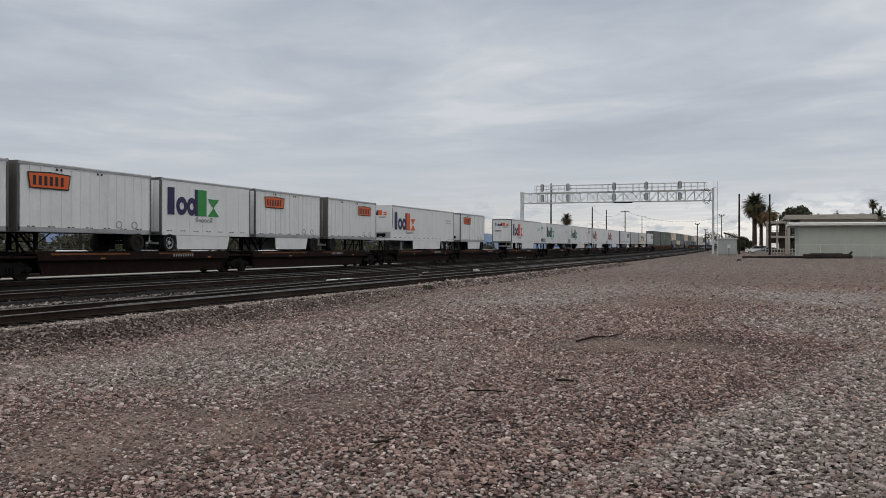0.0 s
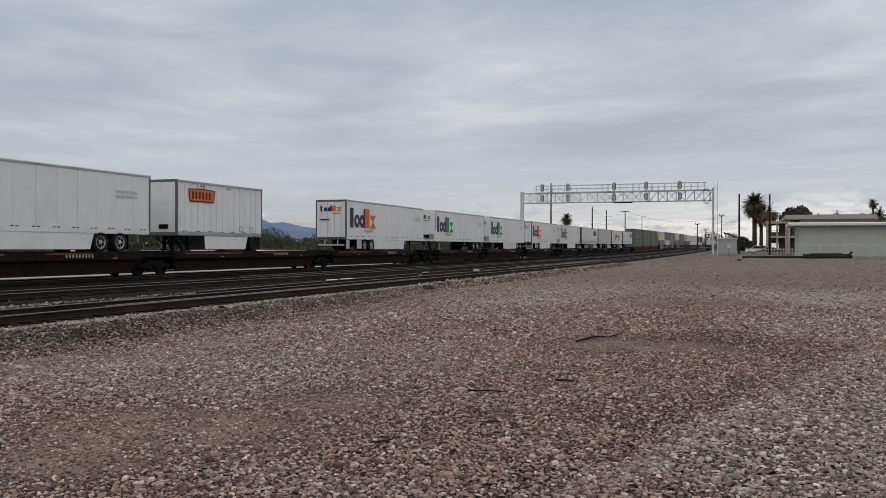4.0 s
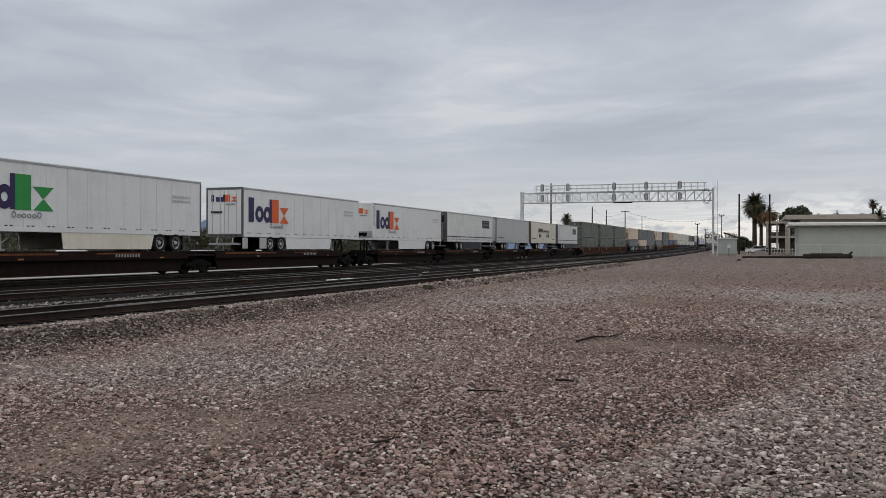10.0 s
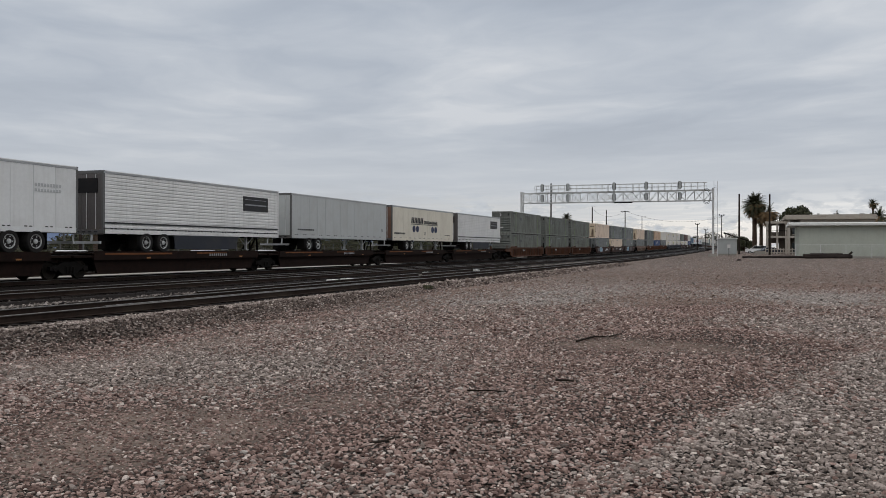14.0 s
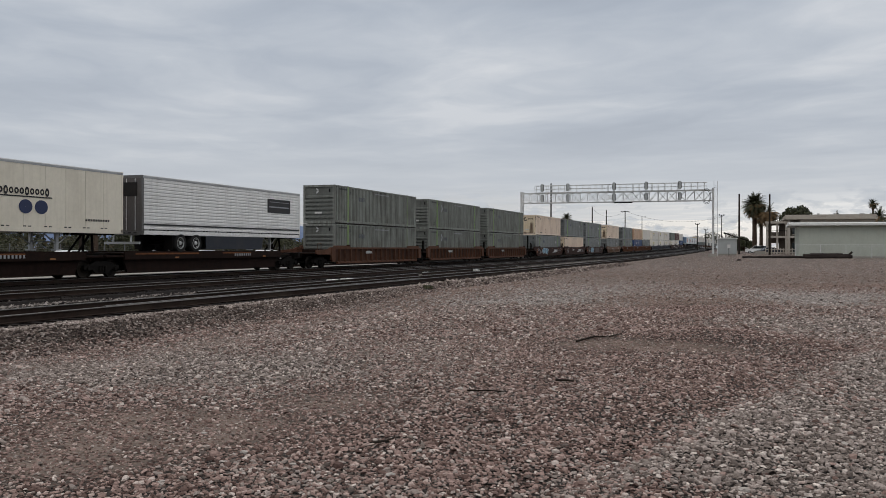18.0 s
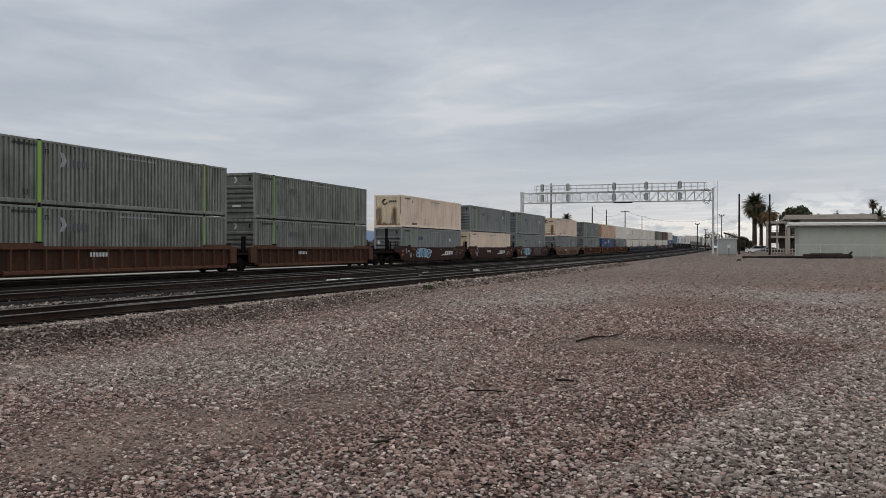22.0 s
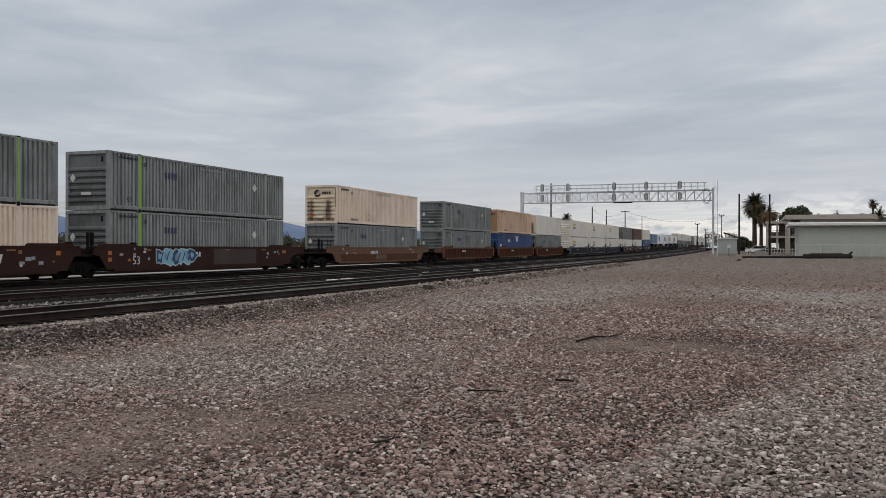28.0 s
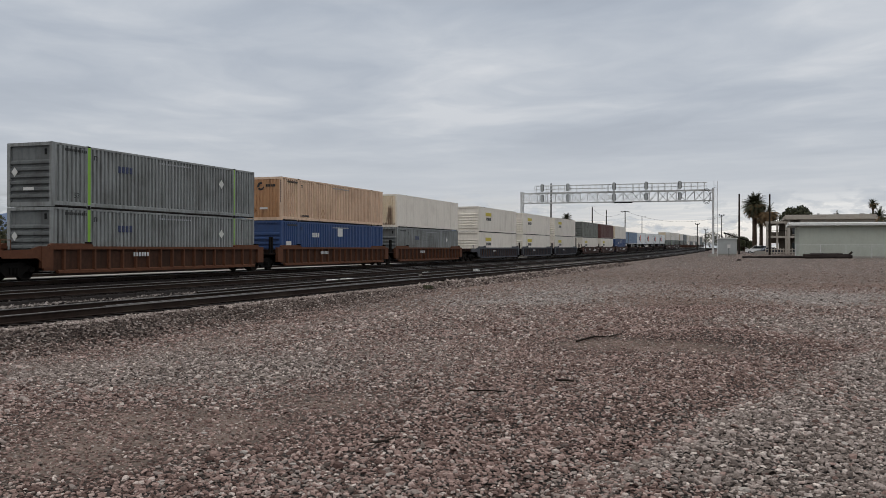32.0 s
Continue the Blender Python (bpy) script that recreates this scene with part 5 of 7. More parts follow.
def end_mark(t, second, z0, y=-0.012):
    """The small mark on an end wall."""
    s = Shape().box(-0.92, y, z0, -0.74, y + 0.008, z0 + 0.42).box(-0.58, y, z0, -0.30, y + 0.008, z0 + 0.28).box(-0.26, y, z0, -0.08, y + 0.008, z0 + 0.28).box(-0.08, y, z0, 0.06, y + 0.008, z0 + 0.42)
    part("end_mark", s, PURPLE, t)
    s = Shape().box(0.08, y, z0, 0.26, y + 0.008, z0 + 0.42).box(0.26, y, z0, 0.40, y + 0.008, z0 + 0.42)
    s.prism([(0.70, z0 + 0.14), (0.92, z0), (0.48, z0)], "y", y, y + 0.008).prism([(0.48, z0 + 0.28), (0.92, z0 + 0.28), (0.70, z0 + 0.14)], "y", y, y + 0.008)
    part("end_mark", s, second, t)
    part("end_line", Shape().box(0.1, y, z0 - 0.22, 0.75, y + 0.006, z0 - 0.12), GREY_INK, t)


def freight_mark(t, y0, z0=2.78, w=2.46):
    """An orange shield with a black rim and plain black blocks."""
    x = 1.302
    part("shield_rim", Shape().prism([(y0, z0 + 0.70), (y0 + 0.12, z0 + 0.0), (y0 + w - 0.12, z0), (y0 + w, z0 + 0.70), (y0 + w / 2, z0 + 0.76)][::1], "x", x, x + 0.005), INK, t, "black rim of the shield")
    part("shield", Shape().prism([(y0 + 0.07, z0 + 0.65), (y0 + 0.18, z0 + 0.06), (y0 + w - 0.18, z0 + 0.06), (y0 + w - 0.07, z0 + 0.65), (y0 + w / 2, z0 + 0.70)], "x", x + 0.001, x + 0.009), ORANGE, t, "orange shield")
    for k in range(6):
        a = y0 + 0.30 + k * (w - 0.60) / 6
        b = a + (w - 0.60) / 6 - 0.08
        s = Shape()
        s.box(x + 0.002, a, z0 + 0.15, x + 0.013, b - 0.06, z0 + 0.56)
        part("shield_block", s, INK, t)


def road_wheel(parent, x, y, r=0.50, bright=True):
    """A pair of tyres on one hub; x is the outer face's side."""
    def tyre(sgn):
        s = Shape().wheel((0, 0, 0), [(-0.55, r - 0.10), (-0.55, r - 0.03), (-0.50, r), (-0.33, r), (-0.30, r - 0.06), (-0.27, r), (-0.05, r), (0.0, r - 0.03), (0.0, r - 0.17), (-0.06, r - 0.20)], 20)
        return s if sgn > 0 else s.mirrored()

    def rim(sgn):
        s = Shape().wheel((0, 0, 0), [(-0.10, r - 0.21), (-0.015, r - 0.19), (-0.02, r - 0.22), (-0.09, r - 0.24), (-0.09, 0.13), (-0.02, 0.10), (-0.01, 0.05)], 20)
        for k in range(5):
            a = k * 2 * math.pi / 5
            s.tube((-0.085, 0.2 * math.cos(a), 0.2 * math.sin(a)), (-0.055, 0.2 * math.cos(a), 0.2 * math.sin(a)), 0.03, n=5)
        return s if sgn > 0 else s.mirrored()
    sgn = 1 if x > 0 else -1
    w = part("wheel", cached(("tyre", sgn), lambda: tyre(sgn).mesh("wheel", RUBBER)), None, parent, at=pose(x, y, r))
    part("rim", cached(("rim", sgn, bright), lambda: rim(sgn).mesh("rim", RIM if bright else WHEEL_STEEL)), None, w, "bright aluminium rim" if bright else "dark steel rim")
    return w


def trailer(label, L=16.1, paint=None, side="plate", near="nose", skirt=None, axles=(), gear=None, door=None, nose_box=False, top=3.92, strips=True, end_paint=None, group="road trailers on flat cars"):
    """A box trailer, y = 0 at its near end, z = 0 under its tyres."""
    paint = paint or WHITE
    t = thing("semi_trailer", label, "trailer", group)
    h, z0, z1 = 1.295, 0.90, top

    def half(sgn):
        if side == "flutes":
            prof, z = [], z0 + 0.28
            while z < z1 - 0.2:
                prof += [(z, h - 0.012), (z + 0.10, h - 0.012), (z + 0.12, h - 0.030), (z + 0.155, h - 0.030)]
                z += 0.175
            prof.append((z1 - 0.10, h - 0.012))
            s = Shape().sheet(prof, "y", 0.12, L - 0.1, 0.01)
            part("side_panel", s if sgn > 0 else s.mirrored(), paint, t)
        else:
            n = max(4, round((L - 0.24) / 1.22))
            w = (L - 0.24) / n
            gap = 0.006 if side == "ribs" else 0.010 if paint is CREAM else 0.007
            me = cached(("panel", L, paint.name, sgn, top, side), lambda: (lambda s: s if sgn > 0 else s.mirrored())(Shape().box(h - 0.045, gap, z0 + 0.20, h - (0.034 if side == "ribs" else 0.012), w - gap, z1 - 0.12)).mesh("panel", paint))
            for k in range(n):
                part("panel", me, None, t, at=pose(0, 0.12 + k * w, 0))
            s = Shape().box(h - 0.06, 0.12, z0 + 0.2, h - 0.046, L - 0.12, z1 - 0.1)
            part("inner_lining", s if sgn > 0 else s.mirrored(), RAIL_ALU, t)
            if side == "ribs":
                s = Shape()
                for k in range(2 * n + 1):
                    y = 0.12 + k * w / 2
                    s.box(h - 0.036, y - 0.032, z0 + 0.18, h + 0.0, y + 0.032, z1 - 0.12)
                tagged(part("side_post", s if sgn > 0 else s.mirrored(), paint, t), kind="stuff")
        s = Shape().prism([(h - 0.10, z1 - 0.14), (h, z1 - 0.14), (h + 0.004, z1 - 0.04), (h - 0.03, z1), (h - 0.10, z1)], "y", 0.03, L - 0.03)
        part("top_rail", s if sgn > 0 else s.mirrored(), RAIL_ALU, t)
        s = Shape().prism([(h - 0.08, z0), (h - 0.01, z0), (h, z0 + 0.03), (h, z0 + 0.22), (h - 0.08, z0 + 0.22)], "y", 0.03, L - 0.03)
        part("bottom_rail", s if sgn > 0 else s.mirrored(), RAIL_ALU if side == "ribs" else paint, t)
    half(1), half(-1)
    if strips:
        s = Shape()
        y = 0.5
        while y < L - 0.5:
            for q in (0.0, 0.26):
                s.box(h + 0.001, y + q, z0 + 0.225, h + 0.006, y + q + 0.16, z0 + 0.27)
            y += 1.14
        part("reflective_strips", s, INK, t)
    part("roof", Shape().box(-h + 0.08, 0.05, z1 - 0.04, h - 0.08, L - 0.05, z1 - 0.008), RAIL_ALU, t)
    part("floor", Shape().box(-h + 0.06, 0.06, z0 + 0.03, h - 0.06, L - 0.06, z0 + 0.16), BLACK_STEEL, t)
    for y, kind in ((0.0, near), (L, "door" if near == "nose" else "nose")):
        way = 1 if y == 0 else -1
        yy = lambda a: y + way * a
        lo, hi = sorted((yy(0.0), yy(0.12)))
        frame = Shape().box(-h, lo, z0, -h + 0.10, hi, z1 - 0.14).box(h - 0.10, lo, z0, h, hi, z1 - 0.14).box(-h, lo, z1 - 0.14, h, hi, z1 - 0.005)
        frame.box(-h + 0.1, lo, z0, h - 0.1, hi, z0 + 0.18)
        part("rear_frame" if kind == "door" else "nose_frame", frame, FRAME_GREY if kind == "door" or L < 10 else paint, t)
        if kind == "door":
            for sgn in (-1, 1):
                a, b = sorted((sgn * 0.012, sgn * (h - 0.11)))
                l2, h2 = sorted((yy(0.02), yy(0.07)))
                d = part("door", Shape().box(a, l2, z0 + 0.19, b, h2, z1 - 0.15), door or paint, t, "" if door is None else "dark rear door")
                for q in (0.30, 0.85):
                    part("lock_rod", Shape().tube((sgn * q, yy(0.0), z0 + 0.22), (sgn * q, yy(0.0), z1 - 0.18), 0.018, n=6), GALV, d)
            g = Shape()
            for sgn in (-0.55, 0.55):
                g.tube((sgn, yy(0.1), z0), (sgn, yy(0.04), 0.46), 0.05, n=6)
            l2, h2 = sorted((yy(0.0), yy(0.1)))
            g.box(-1.1, l2, 0.42, 1.1, h2, 0.54)
            part("rear_guard", g, RAIL_ALU, t)
            s = Shape()
            for k in range(6):
                s.box(-1.05 + k * 0.36, yy(-0.004) if way > 0 else y, z0 + 0.06, -0.85 + k * 0.36, (yy(-0.004) + 0.006) if way > 0 else y + 0.006, z0 + 0.12)
            part("tail_strip", s, INK, t)
        else:
            l2, h2 = sorted((yy(0.02), yy(0.08)))
            part("nose_wall", Shape().box(-h + 0.1, l2, z0 + 0.18, h - 0.1, h2, z1 - 0.14), end_paint or paint, t)
            a, b = sorted((yy(0.15), yy(1.6)))
            part("kingpin_plate", Shape().box(-0.9, a, z0 - 0.05, 0.9, b, z0 + 0.02), BLACK_STEEL, t)
            trailer_hitch(t, yy(0.95), way)
            if nose_box:
                g = Shape().box(0.15, *sorted((yy(-0.02), yy(0.02)))[:1], z0 + 0.35, 0.75, sorted((yy(-0.02), yy(0.02)))[1], z0 + 0.6)
                part("hose_box", g, BLACK_STEEL, t)
    if axles:
        lo, hi = min(axles) - 0.7, max(axles) + 0.7
        s = Shape()
        for sgn in (-0.55, 0.55):
            s.box(sgn - 0.06, lo, 0.62, sgn + 0.06, hi, z0)
        for a in axles:
            s.tube((-0.9, a, 0.5), (0.9, a, 0.5), 0.07, n=8).box(-0.6, a - 0.1, 0.5, -0.5, a + 0.1, 0.75).box(0.5, a - 0.1, 0.5, 0.6, a + 0.1, 0.75)
        part("bogie", s, BLACK_STEEL, t)
        for a in axles:
            road_wheel(t, h, a, bright=side != "ribs"), road_wheel(t, -h, a, bright=side != "ribs")
        back = lo + 0.05 if near == "door" else hi - 0.05
        for sgn in (-1, 1):
            a, b = sorted((sgn * 0.7, sgn * 1.22))
            part("mud_flap", Shape().box(a, back - 0.015, 0.15, b, back + 0.015, z0), BLACK_STEEL, t)
    if gear is not None:
        s = Shape()
        for sgn in (-0.75, 0.75):
            s.box(sgn - 0.07, gear - 0.07, 0.16, sgn + 0.07, gear + 0.07, z0).box(sgn - 0.15, gear - 0.17, 0.10, sgn + 0.15, gear + 0.17, 0.16)
            s.tube((sgn, gear, 0.35), (sgn, gear + 0.85, z0), 0.03, n=6).tube((sgn, gear, 0.35), (sgn, gear - 0.75, z0), 0.03, n=6)
        s.tube((-0.75, gear, 0.5), (0.75, gear, 0.5), 0.03, n=6)
        part("landing_gear", s, RAIL_ALU if L > 10 else BLACK_STEEL, t)
    if skirt:
        m, a, b = skirt
        for sgn in (-1, 1):
            s = Shape().prism([(a, 0.16), (b, 0.16), (b + 0.25, z0), (a - 0.10, z0)], "x", h - 0.05, h - 0.02)
            part("side_skirt", s if sgn > 0 else s.mirrored(), m, t, "flat panel skirt under the trailer")
    return t


TRAIN = []          # (thing, its place along the train, height)
TRACK_X = TRACKS[2]


def ride(ob, s, z=0.0):
    TRAIN.append((ob, s, z))
    ob.matrix_basis = pose(TRACK_X, s - 3.97, z + float(rise(s - 3.97)), slope_at(s - 3.97))
    return ob


def build_trailers():
    deck = 1.205
    orange_rail = ("white trailer with an orange and purple mark on a flat car", "white trailer with a green and purple mark on a flat car")
    pup = "short white ribbed trailer with an orange shield on a flat car"
    # short trailers
    for s, near, axle, gear, mark, skirt in ((22.6, "nose", 7.4, 1.4, 5.0, None), (31.5, "nose", 7.45, 1.5, 0.51, None), (49.65, "nose", 7.5, 1.5, 1.05, (WHITE, 2.5, 6.4)), (59.2, "door", 0.85, 6.9, 5.0, None), (89.0, "nose", 7.6, 1.6, 1.0, (WHITE, 2.6, 6.6))):
        t = trailer(pup, 8.45, WHITE, "ribs", near, skirt, (axle,), gear, nose_box=True, end_paint=DOOR_BROWN if s == 31.5 else None, door=DOOR_BROWN if near == "door" else None)
        freight_mark(t, mark)
        v = Shape()
        for y in (2.1, 2.35, 4.6, 4.85):
            v.box(1.302, y, 3.62, 1.306, y + 0.12, 3.72)
        part("vent_marks", v, INK, t)
        ring_mark = Shape()
        ring(ring_mark, 1.297, 1.303, 6.1, 1.35, 0.22, 0.18, 0.75, 14)
        part("round_badge", ring(Shape(), 1.297, 1.303, 7.2, 1.35, 0.22, 0.18, 0.75, 14), GREY_INK, t)
        part("round_badge", ring_mark, GREY_INK, t)
        ride(t, s, deck)
    t = trailer("short white trailer with a green and purple mark", 8.4, WHITE, "plate", "door", (WHITE, 1.4, 6.0), (0.75,), 6.8)
    parcel_mark(t, GREEN, 0.55, 2.0, 4.6, 1.45)
    ride(t, 40.7, deck)
    # long trailers: place, colour, side, near end, skirt, axles, landing gear
    paint_grey = surface("pale_mudguard", (0.5, 0.5, 0.5), 0.6, dirty=0.4)
    rows = ((70.8, ORANGE, "plate", "nose", (WHITE, 5.0, 11.9), (12.6, 13.9), 3.4), (109.2, ORANGE, "plate", "door", (WHITE, 5.2, 11.3), (3.28, 4.58), 12.2),
            (128.25, GREEN, "plate", "nose", None, (12.2, 13.5), 2.6), (146.5, GREEN, "plate", "nose", (CREAM, 6.0, 11.9), (12.6, 13.9), 3.0),
            (166.7, ORANGE, "plate", "door", (WHITE, 5.2, 11.3), (3.2, 4.5), 12.4), (185.5, ORANGE, "plate", "nose", (WHITE, 5.4, 11.6), (12.3, 13.7), 4.0))
    for s, colour, side, near, skirt, axles, gear in rows:
        t = trailer(orange_rail[0] if colour is ORANGE else orange_rail[1], 16.1, WHITE, side, near, skirt, axles, gear, nose_box=near == "nose", door=None)
        parcel_mark(t, colour)
        end_mark(t, colour, 3.05)
        u = Shape()
        for k in range(9):
            u.box(1.297, 13.6 + k * 0.17, 2.88, 1.303, 13.72 + k * 0.17, 3.02)
            u.box(1.297, 13.6 + k * 0.17, 2.66, 1.303, 13.72 + k * 0.17, 2.78)
        part("address_bars", u, FAINT_INK, t)
        if near == "nose":
            part("side_number", Shape().box(-1.10, -0.004, 1.6, -1.04, 0.018, 2.0), INK, t)
            v = Shape()
            for k in range(9):
                v.box(1.297, 0.10, 2.02 + 0.19 * k, 1.303, 0.24, 2.15 + 0.19 * k)
            part("corner_bars", v, INK, t, "upright line of dark characters")
        else:
            b = Shape()
            for k in range(9):
                b.box(-0.95 + k * 0.09, -0.012, 2.35, -0.88 + k * 0.09, 0.018, 2.47)
            part("unit_number_bars", b, INK, t)
        if near == "door":
            for a, b in ((0.06, 0.62), (1.95, 2.75)):
                part("mud_guard", Shape().box(1.245, a, 0.2, 1.275, b, 0.86), paint_grey, t, "pale grey mudguard panel")
        else:
            part("nose_band", Shape().box(-1.18, -0.012, 1.08, 1.18, 0.018, 1.62), RAIL_ALU, t, "grey metal band across the nose")
            for a in (-0.55, 0.05, 0.55):
                part("hose_box", Shape().box(a - 0.12, -0.05, 1.18, a + 0.12, -0.012, 1.5), BLACK_STEEL, t)
        ride(t, s, deck)
    # refrigerated trailers with horizontal flutes
    for s in (203.2, 254.7):
        t = trailer("white horizontally fluted trailer with a black sign and stripe", 15.9, RIBBED_WHITE, "flutes", "door", (SKIRT_DARK, 5.4, 11.1), (3.1, 4.45), 12.9, door=DOOR_GREY)
        part("stripe", Shape().box(1.286, 0.1, 1.38, 1.299, 15.8, 1.47), INK, t, "thin black stripe")
        sign = part("sign_panel", Shape().box(1.290, 11.8, 2.48, 1.299, 14.6, 3.36), INK, t, "black sign panel")
        part("sign_line", Shape().box(1.2995, 12.0, 2.82, 1.303, 14.4, 2.90).box(1.2995, 12.0, 3.16, 1.303, 14.4, 3.19), GREY_INK, sign)
        part("unit_vent", Shape().box(-0.95, -0.02, 2.85, 0.95, 0.02, 3.55), DARK, t, "dark refrigeration vent")
        ride(t, s, deck)
    t = trailer("plain light grey trailer, dusty, riding on a flat car", 15.7, surface("dusty_grey_paint", (0.50, 0.52, 0.52), 0.45, var=0.04, dirt=(0.3, 0.28, 0.25), dirty=0.3, streak=0.2, grain=4, bump=0.03), "plate", "door", None, (2.5, 3.8), 12.0)
    b = Shape()
    for k in range(9):
        b.box(1.297, 0.9 + k * 0.26, 1.45, 1.303, 1.08 + k * 0.26, 1.55)
    part("small_bars", b, INK, t)
    words("53'", 0.35, INK, t, pose(1.298, 14.6, 1.55, 90, 0, 90))
    ride(t, 220.7, deck)
    t = trailer("cream trailer with a black mark and four navy discs", 15.7, CREAM, "plate", "door", None, (3.35, 4.5), 12.0, door=DOOR_RED)
    for i in range(8):
        a = 4.32 + 0.37 * i
        part("mark_block", Shape().prism([(a, 2.50), (a + 0.27, 2.50), (a + 0.37, 3.02), (a + 0.14, 3.02)], "x", 1.297, 1.304), INK, t, "slanted black block of the mark")
    s = Shape()
    for i in range(13):
        ring(s, 1.297, 1.304, 7.62 + 0.275 * i, 2.63, 0.115, 0.14 if i % 4 else 0.19, 0.45, 10)
    tagged(part("small_line", s, INK, t, "line of small black rings"), kind="stuff")
    part("underline", Shape().box(1.297, 4.3, 2.38, 1.304, 11.2, 2.43), INK, t)
    for y in (5.0, 5.85, 9.75, 10.6):
        part("disc", ring(Shape(), 1.297, 1.304, y, 1.98, 0.36, 0.30, 0.02), NAVY, t, "navy blue disc")
    b = Shape()
    for k in range(12):
        b.box(1.297, 0.5 + k * 0.2, 1.46, 1.303, 0.64 + k * 0.2, 1.60)
    for k in range(10):
        b.box(1.297, 13.2 + k * 0.16, 1.46, 1.303, 13.3 + k * 0.16, 1.56)
    part("small_bars", b, INK, t)
    words("53'", 0.4, INK, t, pose(1.298, 7.5, 1.45, 90, 0, 90))
    ride(t, 237.6, deck)
    # the far group behind the stacks
    blue = trailer("faded blue trailer riding on a flat car", 16.1, SKY_BLUE, "ribs", "door", None, (3.2, 4.5), 12.4)
    ride(blue, 606.8, deck)
    far = trailer(orange_rail[0], 16.1, WHITE, "plate", "nose", None, (12.2, 13.5), 2.6)
    parcel_mark(far, ORANGE)
    ride(far, 626.2, deck)
    for s in (645.0, 663.3, 681.4):
        ride(copy_thing(far, Matrix()), s, deck)


def build_flat_cars():
    groups = ((13.5, 31.3, 48.1, 67.0), (70.8, 87.5, 105.8, 124.0), (128.2, 144.5, 162.7, 181.2), (185.2, 201.3, 217.9, 235.0, 252.1, 269.4), (607.0, 625.3, 643.9, 662.1, 680.2, 697.5))
    for g in groups:
        for k, (a, b) in enumerate(zip(g, g[1:])):
            c = spine_car("grimy dark rust-brown flat car with a low steel deck carrying trailers", b - a, k == 0, k == len(g) - 2, 0, 0)
            ride(c, a)
    # loading plate left on the empty deck
    ride(solid("bridge_plate", Shape().prism([(0, 0), (3.6, 0), (4.0, 0.05), (3.6, 0.11), (0.6, 0.11), (0.0, 0.04)], "x", 0.1, 1.2), CONCRETE, "pale grey folded bridge plate lying on an empty flat deck", "bridge plate"), 99.3, 1.205)


L_WELL = 16.15


